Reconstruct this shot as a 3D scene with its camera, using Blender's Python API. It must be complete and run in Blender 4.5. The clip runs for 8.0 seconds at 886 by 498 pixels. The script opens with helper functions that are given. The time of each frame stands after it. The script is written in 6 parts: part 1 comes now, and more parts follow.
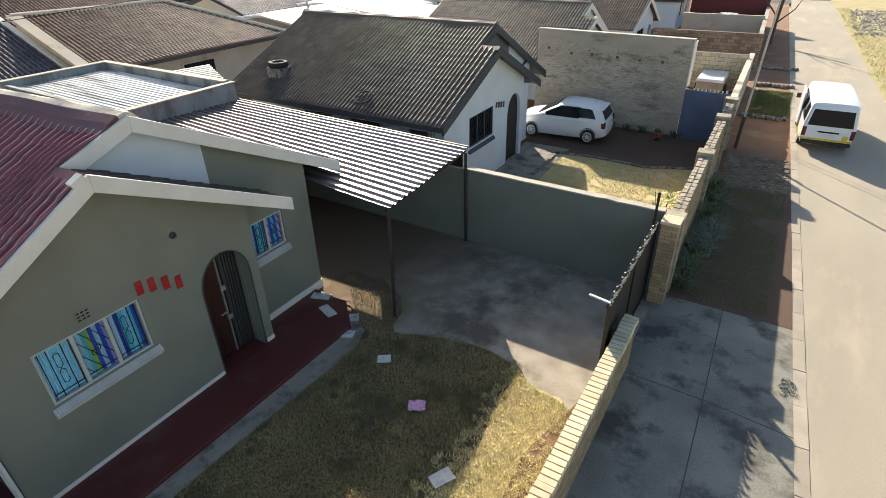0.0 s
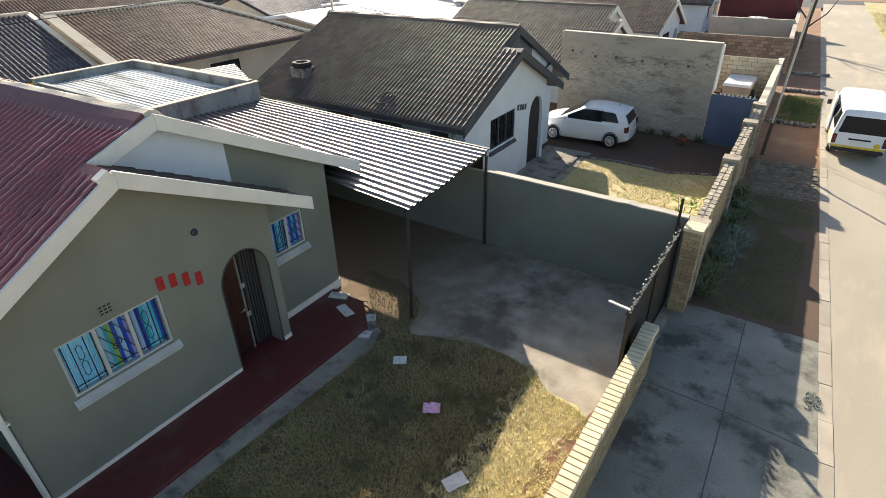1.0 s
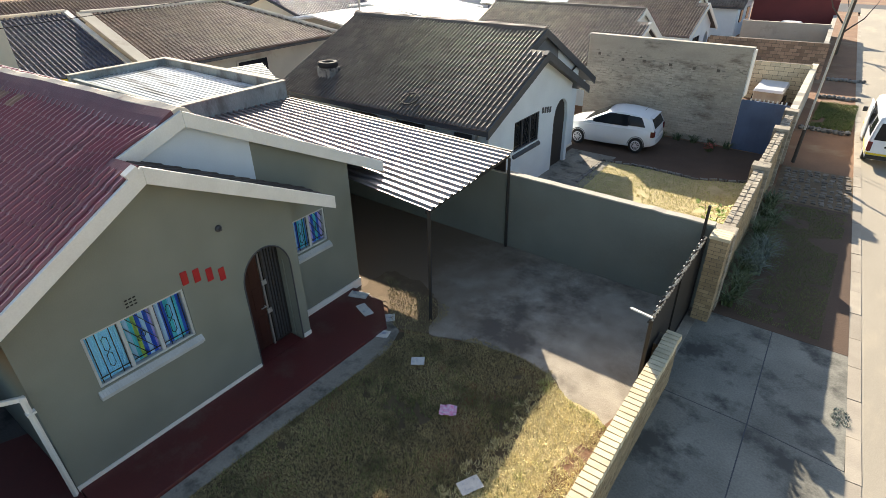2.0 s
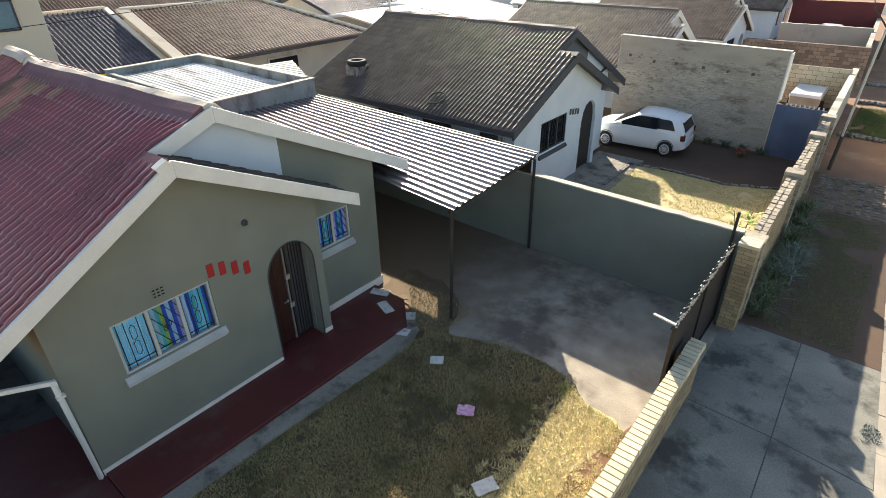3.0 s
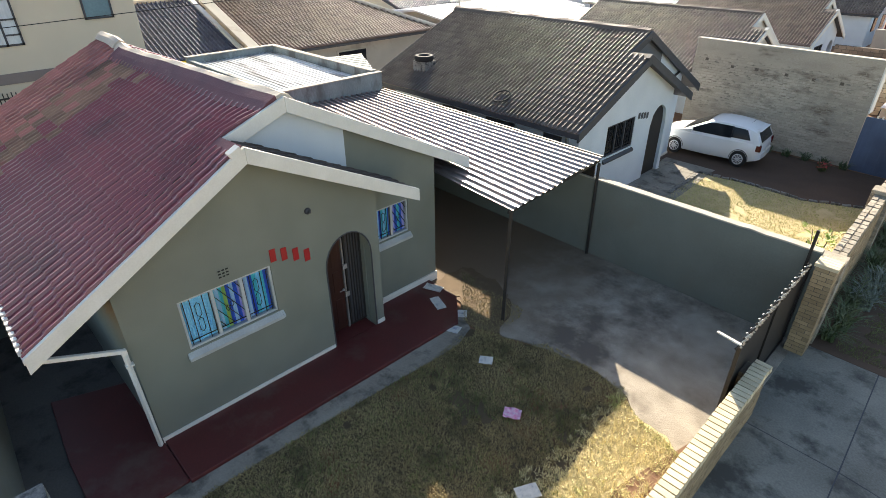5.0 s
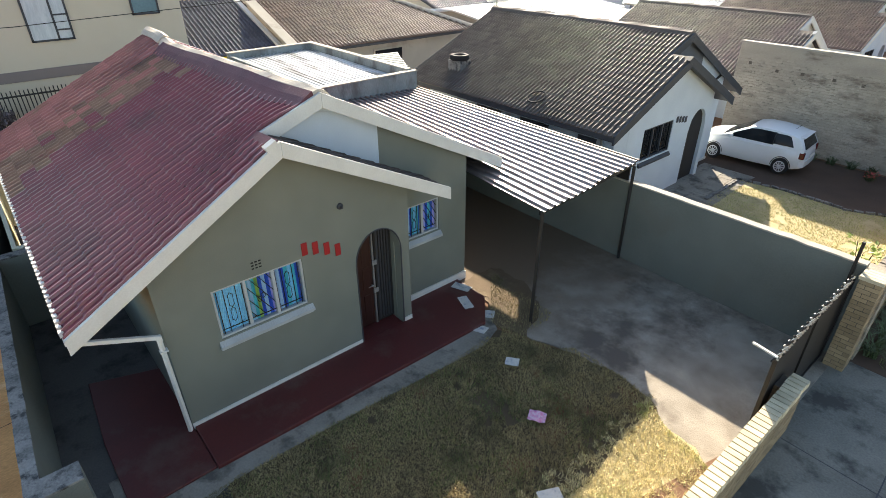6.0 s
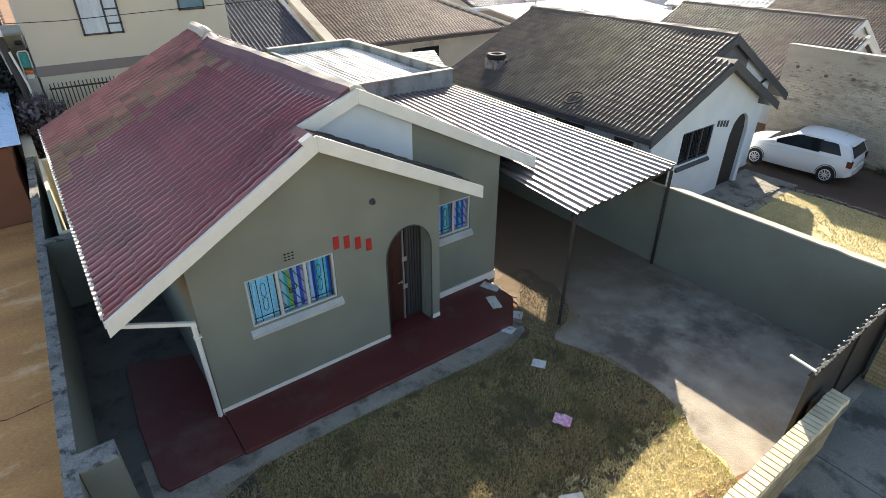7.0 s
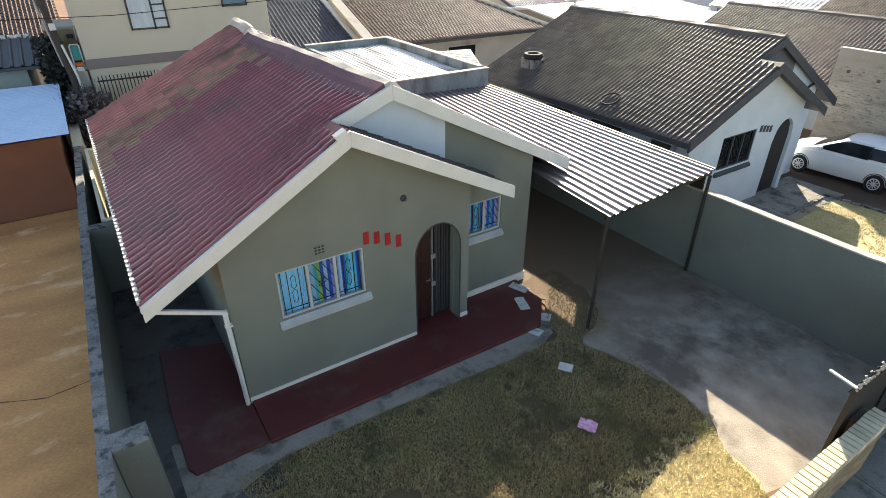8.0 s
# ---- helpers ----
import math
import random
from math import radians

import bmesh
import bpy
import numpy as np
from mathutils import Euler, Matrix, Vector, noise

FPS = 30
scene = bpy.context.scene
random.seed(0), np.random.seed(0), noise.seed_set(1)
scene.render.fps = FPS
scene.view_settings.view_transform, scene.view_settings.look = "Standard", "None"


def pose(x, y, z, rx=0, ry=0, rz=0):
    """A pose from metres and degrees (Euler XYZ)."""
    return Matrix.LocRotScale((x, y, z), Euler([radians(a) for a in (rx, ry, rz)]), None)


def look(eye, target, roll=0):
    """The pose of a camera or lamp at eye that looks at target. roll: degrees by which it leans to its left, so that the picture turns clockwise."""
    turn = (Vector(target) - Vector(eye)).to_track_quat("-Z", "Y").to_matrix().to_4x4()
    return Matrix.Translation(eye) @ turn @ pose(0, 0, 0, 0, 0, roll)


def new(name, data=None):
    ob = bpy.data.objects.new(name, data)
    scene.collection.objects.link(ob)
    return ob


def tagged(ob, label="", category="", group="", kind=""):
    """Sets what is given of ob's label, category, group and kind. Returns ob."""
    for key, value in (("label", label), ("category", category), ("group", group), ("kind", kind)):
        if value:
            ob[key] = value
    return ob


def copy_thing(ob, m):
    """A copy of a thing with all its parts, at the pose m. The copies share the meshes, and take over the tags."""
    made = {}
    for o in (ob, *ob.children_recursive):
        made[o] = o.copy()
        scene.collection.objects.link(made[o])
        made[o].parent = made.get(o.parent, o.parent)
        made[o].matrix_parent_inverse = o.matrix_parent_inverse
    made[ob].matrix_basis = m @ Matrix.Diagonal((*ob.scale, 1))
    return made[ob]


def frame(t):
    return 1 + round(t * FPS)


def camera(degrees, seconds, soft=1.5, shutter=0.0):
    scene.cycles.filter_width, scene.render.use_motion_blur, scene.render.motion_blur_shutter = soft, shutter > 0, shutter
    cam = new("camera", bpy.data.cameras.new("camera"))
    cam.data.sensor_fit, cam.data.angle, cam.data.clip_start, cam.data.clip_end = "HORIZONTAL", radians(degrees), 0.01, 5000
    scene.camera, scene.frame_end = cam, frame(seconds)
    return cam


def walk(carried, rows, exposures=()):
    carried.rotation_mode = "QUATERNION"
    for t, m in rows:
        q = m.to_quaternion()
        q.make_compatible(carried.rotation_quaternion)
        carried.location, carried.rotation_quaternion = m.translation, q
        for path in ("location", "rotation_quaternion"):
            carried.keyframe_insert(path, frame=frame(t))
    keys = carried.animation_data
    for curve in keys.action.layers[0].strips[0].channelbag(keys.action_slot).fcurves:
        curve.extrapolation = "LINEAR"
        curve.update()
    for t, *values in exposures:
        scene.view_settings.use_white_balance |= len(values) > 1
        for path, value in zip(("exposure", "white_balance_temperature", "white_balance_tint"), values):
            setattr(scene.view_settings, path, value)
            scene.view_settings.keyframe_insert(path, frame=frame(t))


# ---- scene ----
cam = camera(78.0, 8.0, soft=0.8)
PATH = [
    (0, (7.657, -0.999, 7.241), (6.736, 0.46, 6.229), -1.3),
    (0.5, (7.653, -0.966, 7.232), (6.705, 0.478, 6.224), -1.3),
    (1, (7.64, -0.96, 7.23), (6.66, 0.465, 6.224), -1.2),
    (1.5, (7.622, -0.951, 7.229), (6.612, 0.454, 6.226), -1.1),
    (3, (7.653, -0.919, 7.23), (6.542, 0.41, 6.229), -0.9),
    (3.5, (7.669, -0.923, 7.242), (6.525, 0.375, 6.24), -0.8),
    (4, (7.654, -0.939, 7.242), (6.474, 0.326, 6.24), -0.7),
    (4.5, (7.599, -0.932, 7.239), (6.385, 0.298, 6.233), -0.5),
    (6, (7.558, -0.95, 7.209), (6.24, 0.167, 6.201), -0.2),
    (6.5, (7.564, -0.944, 7.195), (6.211, 0.129, 6.187), -0.1),
    (7, (7.56, -0.963, 7.191), (6.176, 0.068, 6.181), 0.0),
    (7.5, (7.543, -0.96, 7.179), (6.128, 0.027, 6.168), 0.1),
    (8, (7.561, -0.948, 7.163), (6.115, -0.007, 6.151), 0.1),
]
walk(cam, [(t, look(eye, target, roll)) for t, eye, target, roll in PATH],
     [(0.0, 1.05, 6800, 9), (1.5, 1.17, 6800, 9), (3.0, 1.34, 6800, 9), (4.5, 1.44, 6800, 9), (8.0, 1.53, 6800, 9)])

# ---- world, sun ----
SHADE = Vector((1.34, -1.57, -1.0)).normalized()      # the way the sunlight goes
world = bpy.data.worlds.new("world")
scene.world = world
world.use_nodes = True
wt = world.node_tree
sky = wt.nodes.new("ShaderNodeTexSky")
sky.sky_type, sky.sun_disc = "NISHITA", False
sky.sun_elevation = math.asin(-SHADE.z)
sky.sun_rotation = math.atan2(-SHADE.x, -SHADE.y)
sky.air_density, sky.dust_density = 1.0, 1.0
wt.links.new(sky.outputs[0], wt.nodes["Background"].inputs[0])
wt.nodes["Background"].inputs[1].default_value = 0.10
sun = new("sun", bpy.data.lights.new("sun", "SUN"))
sun.data.energy, sun.data.angle, sun.data.color = 5.0, radians(0.5), (1.0, 0.91, 0.77)
sun.matrix_world = look(-SHADE * 60, (0, 0, 0))

# ---- materials ----


def mat(name, c1, c2=None, scale=2.0, fine=30.0, rough=0.8, bump=0.15, metal=0.0, rand=0.0, stain=None, stain_scale=0.6, stain_at=0.55, spec=0.5, stretch=(1, 1, 1)):
    """Two colours mixed by coarse and fine noise, an optional stain, relief, and a random shade for each piece."""
    m = bpy.data.materials.new(name)
    m.use_nodes = True
    nt, b = m.node_tree, m.node_tree.nodes["Principled BSDF"]
    N, L = nt.nodes.new, nt.links.new
    geo = N("ShaderNodeNewGeometry")
    mp = N("ShaderNodeMapping")
    mp.inputs["Scale"].default_value = stretch
    L(geo.outputs["Position"], mp.inputs[0])
    n1, n2 = N("ShaderNodeTexNoise"), N("ShaderNodeTexNoise")
    n1.inputs["Scale"].default_value, n2.inputs["Scale"].default_value = scale, fine
    n1.inputs["Detail"].default_value = n2.inputs["Detail"].default_value = 6
    L(mp.outputs[0], n1.inputs[0]), L(mp.outputs[0], n2.inputs[0])
    add = N("ShaderNodeMath")
    add.operation = "MULTIPLY_ADD"
    L(n2.outputs[0], add.inputs[0])
    add.inputs[1].default_value = 0.6
    L(n1.outputs[0], add.inputs[2])
    ramp = N("ShaderNodeMapRange")
    ramp.inputs[1].default_value, ramp.inputs[2].default_value = 0.55, 1.05
    L(add.outputs[0], ramp.inputs[0])
    mix = N("ShaderNodeMix")
    mix.data_type = "RGBA"
    c2 = c2 or tuple(0.75 * c for c in c1)
    mix.inputs[6].default_value, mix.inputs[7].default_value = (*c1, 1), (*c2, 1)
    L(ramp.outputs[0], mix.inputs[0])
    col = mix.outputs[2]
    if stain:
        n3 = N("ShaderNodeTexNoise")
        n3.inputs["Scale"].default_value, n3.inputs["Detail"].default_value, n3.inputs["Roughness"].default_value = stain_scale, 8, 0.65
        L(mp.outputs[0], n3.inputs[0])
        r3 = N("ShaderNodeMapRange")
        r3.inputs[1].default_value, r3.inputs[2].default_value = stain_at, stain_at + 0.12
        L(n3.outputs[0], r3.inputs[0])
        m3 = N("ShaderNodeMix")
        m3.data_type = "RGBA"
        m3.inputs[7].default_value = (*stain, 1)
        L(r3.outputs[0], m3.inputs[0]), L(col, m3.inputs[6])
        col = m3.outputs[2]
    if rand:
        oi = N("ShaderNodeObjectInfo")
        s1, s2 = N("ShaderNodeMath"), N("ShaderNodeMath")
        s1.operation, s2.operation = "ADD", "FRACT"
        L(oi.outputs["Random"], s1.inputs[0]), L(geo.outputs["Random Per Island"], s1.inputs[1]), L(s1.outputs[0], s2.inputs[0])
        rr = N("ShaderNodeMapRange")
        rr.inputs[3].default_value, rr.inputs[4].default_value = 1 - rand, 1 + rand
        L(s2.outputs[0], rr.inputs[0])
        hs = N("ShaderNodeHueSaturation")
        L(rr.outputs[0], hs.inputs["Value"]), L(col, hs.inputs["Color"])
        col = hs.outputs[0]
    L(col, b.inputs["Base Color"])
    b.inputs["Roughness"].default_value, b.inputs["Metallic"].default_value = rough, metal
    b.inputs["Specular IOR Level"].default_value = spec
    if bump:
        bp = N("ShaderNodeBump")
        bp.inputs["Strength"].default_value, bp.inputs["Distance"].default_value = bump, 0.02
        L(add.outputs[0], bp.inputs["Height"]), L(bp.outputs[0], b.inputs["Normal"])
    return m


def lacquer(m, weight, rough):
    """A clear gloss coat over a painted material."""
    b = m.node_tree.nodes["Principled BSDF"]
    b.inputs["Coat Weight"].default_value, b.inputs["Coat Roughness"].default_value = weight, rough
    return m


def glass(name, tint=(0.9, 0.95, 1.0), rough=0.03):
    m = bpy.data.materials.new(name)
    m.use_nodes = True
    b = m.node_tree.nodes["Principled BSDF"]
    b.inputs["Base Color"].default_value, b.inputs["Roughness"].default_value = (*tint, 1), rough
    b.inputs["Transmission Weight"].default_value, b.inputs["IOR"].default_value = 1.0, 1.15
    return m


GREEN = mat("green_plaster", (0.215, 0.225, 0.185), (0.175, 0.185, 0.152), 1.2, 60, 0.75, 0.12)
WHITE = mat("white_paint", (0.78, 0.76, 0.70), (0.68, 0.66, 0.60), 2.5, 40, 0.6, 0.06)
PALE = mat("pale_plaster", (0.64, 0.70, 0.745), (0.56, 0.62, 0.67), 1.5, 50, 0.75, 0.12)
RED_TILE = lacquer(mat("red_roof_tile", (0.26, 0.060, 0.074), (0.185, 0.045, 0.056), 0.8, 45, 0.32, 0.05, rand=0.05, stain=(0.15, 0.040, 0.045), stain_scale=0.5, stain_at=0.52), 0.55, 0.11)
OLD_TILE = mat("faded_roof_tile", (0.40, 0.165, 0.15), (0.30, 0.135, 0.115), 1.2, 40, 0.7, 0.3, rand=0.15, stain=(0.27, 0.20, 0.13), stain_scale=0.9, stain_at=0.55)
LICHEN_TILE = mat("lichened_roof_tile", (0.28, 0.185, 0.13), (0.19, 0.11, 0.085), 1.5, 40, 0.75, 0.3, rand=0.2, stain=(0.24, 0.085, 0.075), stain_scale=1.1, stain_at=0.56)
RIDGE_RED = mat("maroon_mortar", (0.16, 0.052, 0.062), (0.105, 0.036, 0.045), 2.0, 40, 0.6, 0.4, stain=(0.26, 0.13, 0.13), stain_scale=3.0, stain_at=0.6)
BROWN_TILE = mat("brown_roof_tile", (0.175, 0.143, 0.12), (0.12, 0.097, 0.082), 1.0, 40, 0.6, 0.3, rand=0.18, spec=0.2)
TAN_TILE = mat("tan_roof_tile", (0.20, 0.135, 0.105), (0.14, 0.095, 0.072), 1.0, 40, 0.6, 0.3, rand=0.18, spec=0.25)
BLUE_TILE = mat("slate_blue_roof_tile", (0.085, 0.09, 0.125), (0.06, 0.064, 0.092), 1.0, 40, 0.5, 0.3, rand=0.15, spec=0.3)
RIDGE = mat("ridge_mortar", (0.66, 0.58, 0.47), (0.52, 0.44, 0.35), 3, 40, 0.85, 0.5, stain=(0.36, 0.22, 0.19), stain_scale=2.2, stain_at=0.58)
WEATHERED = mat("weathered_dark_tile", (0.075, 0.06, 0.052), (0.05, 0.04, 0.036), 2.0, 40, 0.8, 0.3, rand=0.15, stain=(0.13, 0.10, 0.085), stain_scale=1.5)
RIDGE_DARK = mat("ridge_tile_brown", (0.13, 0.10, 0.08), (0.09, 0.07, 0.055), 3, 40, 0.7, 0.3, rand=0.15)
STOEP = mat("red_polished_cement", (0.125, 0.022, 0.02), (0.085, 0.019, 0.018), 1.0, 25, 0.5, 0.1, stain=(0.125, 0.062, 0.048), stain_scale=0.8, stain_at=0.52)
CEMENT = mat("cement", (0.29, 0.275, 0.23), (0.15, 0.142, 0.118), 0.9, 30, 0.9, 0.3, stain=(0.08, 0.076, 0.065), stain_scale=1.1, stain_at=0.50)
# Darker than the driveway's cement, with near-black blotches.
ALLEY = mat("dark_alley_cement", (0.13, 0.12, 0.108), (0.085, 0.08, 0.074), 1.0, 30, 0.9, 0.3, stain=(0.04, 0.038, 0.036), stain_scale=0.9, stain_at=0.5)
ANNEX_WALL = mat("stained_teal_render", (0.36, 0.39, 0.37), (0.24, 0.265, 0.25), 1.3, 30, 0.9, 0.35, stain=(0.17, 0.17, 0.155), stain_scale=1.2, stain_at=0.5, stretch=(1, 1, 0.45))
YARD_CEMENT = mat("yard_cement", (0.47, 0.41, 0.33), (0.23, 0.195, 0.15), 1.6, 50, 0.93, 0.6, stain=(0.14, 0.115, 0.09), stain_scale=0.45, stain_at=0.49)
CARPORT_SOIL = mat("trodden_earth", (0.185, 0.125, 0.072), (0.13, 0.09, 0.052), 2.5, 40, 0.95, 0.7, stain=(0.23, 0.17, 0.10), stain_scale=2.2, stain_at=0.54)


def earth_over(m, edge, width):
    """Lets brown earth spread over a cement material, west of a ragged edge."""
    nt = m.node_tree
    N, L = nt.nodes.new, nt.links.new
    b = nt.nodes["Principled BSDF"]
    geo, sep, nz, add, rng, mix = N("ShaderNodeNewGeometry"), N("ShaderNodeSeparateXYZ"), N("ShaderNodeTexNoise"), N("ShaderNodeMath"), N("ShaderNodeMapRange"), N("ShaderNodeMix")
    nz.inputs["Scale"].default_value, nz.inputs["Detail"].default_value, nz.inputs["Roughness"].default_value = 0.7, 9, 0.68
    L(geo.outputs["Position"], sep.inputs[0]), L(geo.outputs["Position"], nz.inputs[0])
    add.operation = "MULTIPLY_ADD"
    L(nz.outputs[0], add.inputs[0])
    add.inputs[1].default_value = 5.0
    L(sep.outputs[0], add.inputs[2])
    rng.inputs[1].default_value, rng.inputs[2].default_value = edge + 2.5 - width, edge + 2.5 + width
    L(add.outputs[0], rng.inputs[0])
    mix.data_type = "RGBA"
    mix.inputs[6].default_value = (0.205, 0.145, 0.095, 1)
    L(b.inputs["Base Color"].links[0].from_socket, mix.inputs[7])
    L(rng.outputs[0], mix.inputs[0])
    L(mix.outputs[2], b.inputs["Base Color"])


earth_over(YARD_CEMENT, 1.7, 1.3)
ROAD = mat("dusty_asphalt", (0.40, 0.345, 0.27), (0.315, 0.275, 0.215), 0.35, 60, 0.9, 0.3, stain=(0.45, 0.375, 0.275), stain_scale=0.22, stretch=(1.6, 0.5, 1))
KERB = mat("kerb_concrete", (0.42, 0.36, 0.285), (0.32, 0.275, 0.22), 2, 40, 0.9, 0.25, rand=0.1)
SOIL = mat("red_soil", (0.27, 0.145, 0.08), (0.19, 0.10, 0.055), 0.7, 25, 0.95, 0.5, stain=(0.30, 0.21, 0.13), stain_scale=0.4)
DARK_SOIL = mat("dark_soil", (0.115, 0.07, 0.045), (0.08, 0.05, 0.033), 1.2, 25, 0.95, 0.5)
LAWN_SOIL = mat("lawn_soil", (0.12, 0.085, 0.045), (0.08, 0.058, 0.032), 1.3, 40, 0.95, 0.6, stain=(0.24, 0.105, 0.05), stain_scale=0.9, stain_at=0.55)
PATH_CEMENT = mat("worn_path_cement", (0.34, 0.305, 0.25), (0.21, 0.185, 0.15), 1.6, 30, 0.92, 0.35, stain=(0.11, 0.098, 0.08), stain_scale=1.5, stain_at=0.51)
# Face brick in a darker tan: the shade on upright faces is in the colour.
SHADED_BRICK = mat("shaded_face_brick", (0.40, 0.29, 0.165), (0.30, 0.215, 0.12), 6, 60, 0.88, 0.3, rand=0.2)
WORN_BRICK = mat("weathered_coping_brick", (0.40, 0.345, 0.265), (0.25, 0.21, 0.16), 5, 40, 0.92, 0.4, rand=0.2, stain=(0.17, 0.145, 0.115), stain_scale=4, stain_at=0.54)
# Lighter cream brick, bright like the sunlit coping tops.
BRICK = mat("cream_face_brick", (0.70, 0.60, 0.41), (0.58, 0.48, 0.31), 6, 60, 0.85, 0.25, rand=0.14)
RED_BRICK = mat("red_stock_brick", (0.36, 0.245, 0.17), (0.26, 0.17, 0.12), 5, 60, 0.9, 0.3, rand=0.32)
GREY_BRICK = mat("grey_cement_brick", (0.54, 0.475, 0.38), (0.37, 0.315, 0.25), 0.9, 40, 0.92, 0.6, rand=0.09, stain=(0.22, 0.18, 0.14), stain_scale=1.6, stain_at=0.54, stretch=(0.6, 1, 1.6))
TALL_MORTAR = mat("smeared_mortar", (0.43, 0.38, 0.305), (0.27, 0.23, 0.185), 2.5, 40, 0.95, 0.5)
MORTAR = mat("mortar", (0.30, 0.27, 0.22), (0.22, 0.20, 0.165), 3, 50, 0.95, 0.3)
MORTAR_DARK = mat("raked_mortar", (0.16, 0.13, 0.10), (0.10, 0.085, 0.065), 3, 50, 0.95, 0.3)
ZINC = mat("galvanised_sheet", (0.40, 0.352, 0.335), (0.30, 0.265, 0.255), 1.2, 20, 0.52, 0.03, metal=0.85)
ZINC_DULL = mat("weathered_sheet", (0.72, 0.74, 0.74), (0.46, 0.49, 0.50), 1.0, 14, 0.42, 0.05, metal=0.5, stain=(0.24, 0.235, 0.215), stain_scale=1.4, stain_at=0.5, stretch=(0.3, 2.4, 1))
BLUE_SHEET = mat("pale_blue_sheet", (0.64, 0.74, 0.87), (0.54, 0.65, 0.80), 1.0, 20, 0.45, 0.05, metal=0.3)
STEEL_BLACK = mat("black_steel", (0.024, 0.020, 0.018), (0.016, 0.0135, 0.012), 4, 40, 0.55, 0.08)
GALV = mat("galvanised_pole", (0.55, 0.55, 0.53), (0.45, 0.45, 0.44), 4, 40, 0.4, 0.05, metal=0.7)
WOOD = mat("varnished_door_wood", (0.05, 0.016, 0.011), (0.032, 0.011, 0.008), 3, 30, 0.4, 0.1, stretch=(6, 6, 0.6))
DARK = mat("dark_interior", (0.02, 0.019, 0.018), (0.013, 0.013, 0.012), 2, 20, 0.9, 0.0)
CHARCOAL = mat("charcoal_paint", (0.06, 0.062, 0.07), (0.045, 0.047, 0.053), 3, 40, 0.6, 0.08)
SLATE_PAINT = mat("slate_grey_paint", (0.14, 0.15, 0.165), (0.11, 0.12, 0.135), 2, 40, 0.7, 0.1)
RED_PAINT = mat("red_enamel", (0.40, 0.016, 0.022), (0.33, 0.014, 0.018), 4, 40, 0.4, 0.05)
BLUE_PAINT = mat("blue_enamel", (0.12, 0.16, 0.245), (0.075, 0.10, 0.16), 1.2, 40, 0.55, 0.08)
RUST_WALL = mat("rust_brown_plaster", (0.24, 0.095, 0.05), (0.19, 0.075, 0.042), 1.0, 40, 0.85, 0.15)
OCHRE_PAVE = mat("ochre_dusty_cement", (0.86, 0.43, 0.155), (0.48, 0.215, 0.075), 0.55, 25, 0.9, 0.25, stain=(0.92, 0.60, 0.32), stain_scale=0.9, stain_at=0.55, stretch=(1.6, 0.6, 1.0))
CREAM = mat("cream_plaster", (0.64, 0.565, 0.44), (0.58, 0.51, 0.39), 0.7, 50, 0.8, 0.12)
SAND = mat("sandy_plaster", (0.46, 0.42, 0.35), (0.38, 0.345, 0.285), 0.9, 50, 0.85, 0.2, stain=(0.33, 0.29, 0.24), stain_scale=0.8)
OLD_WALL = mat("weathered_render", (0.33, 0.31, 0.28), (0.13, 0.125, 0.115), 2.6, 30, 0.95, 0.8, stain=(0.055, 0.054, 0.052), stain_scale=5, stain_at=0.50)
TAUPE = mat("taupe_band", (0.25, 0.205, 0.185), (0.22, 0.18, 0.165), 1, 40, 0.8, 0.1)
TEAL_WALL = mat("pale_teal_plaster", (0.36, 0.43, 0.41), (0.29, 0.36, 0.345), 1.0, 40, 0.85, 0.2, stain=(0.30, 0.33, 0.31), stain_scale=1.5)
CAR_PAINT = mat("white_car_paint", (0.80, 0.81, 0.82), (0.77, 0.78, 0.79), 1, 10, 0.22, 0.0)
CAR_GLASS = mat("tinted_car_glass", (0.015, 0.018, 0.022), (0.012, 0.014, 0.018), 1, 10, 0.06, 0.0, spec=0.22)
STEEL_FRAME = mat("grey_window_steel", (0.50, 0.52, 0.51), (0.40, 0.42, 0.42), 3, 40, 0.6, 0.05)
RUBBER = mat("tyre_rubber", (0.022, 0.021, 0.02), (0.016, 0.015, 0.015), 5, 40, 0.85, 0.1)
ALLOY = mat("alloy_rim", (0.78, 0.78, 0.80), (0.66, 0.66, 0.68), 5, 40, 0.4, 0.0, metal=0.3)
LAMP_RED = mat("tail_lamp_red", (0.13, 0.012, 0.014), (0.09, 0.01, 0.012), 5, 40, 0.2, 0.0)
YELLOW = mat("yellow_band", (0.75, 0.55, 0.03), (0.68, 0.49, 0.03), 5, 40, 0.4, 0.0)
PAPER = mat("newsprint", (0.76, 0.73, 0.66), (0.58, 0.56, 0.52), 9, 40, 0.9, 0.1, stain=(0.30, 0.33, 0.40), stain_scale=9, stain_at=0.56)
PINK = mat("pink_printed_wrapper", (0.72, 0.16, 0.38), (0.70, 0.62, 0.70), 16, 60, 0.6, 0.3, stain=(0.20, 0.20, 0.45), stain_scale=14, stain_at=0.58)
# The front lawn has two tones: this darker one for its shaded part.
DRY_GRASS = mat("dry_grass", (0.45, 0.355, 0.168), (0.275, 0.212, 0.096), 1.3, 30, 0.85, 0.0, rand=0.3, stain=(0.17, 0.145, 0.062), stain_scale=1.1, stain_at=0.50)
# Ground and grass brightened so that the lawn strip reads as sunlit.
STRAW_SOIL = mat("sunlit_lawn_ground", (0.62, 0.51, 0.28), (0.42, 0.335, 0.17), 3.0, 60, 0.95, 0.6)
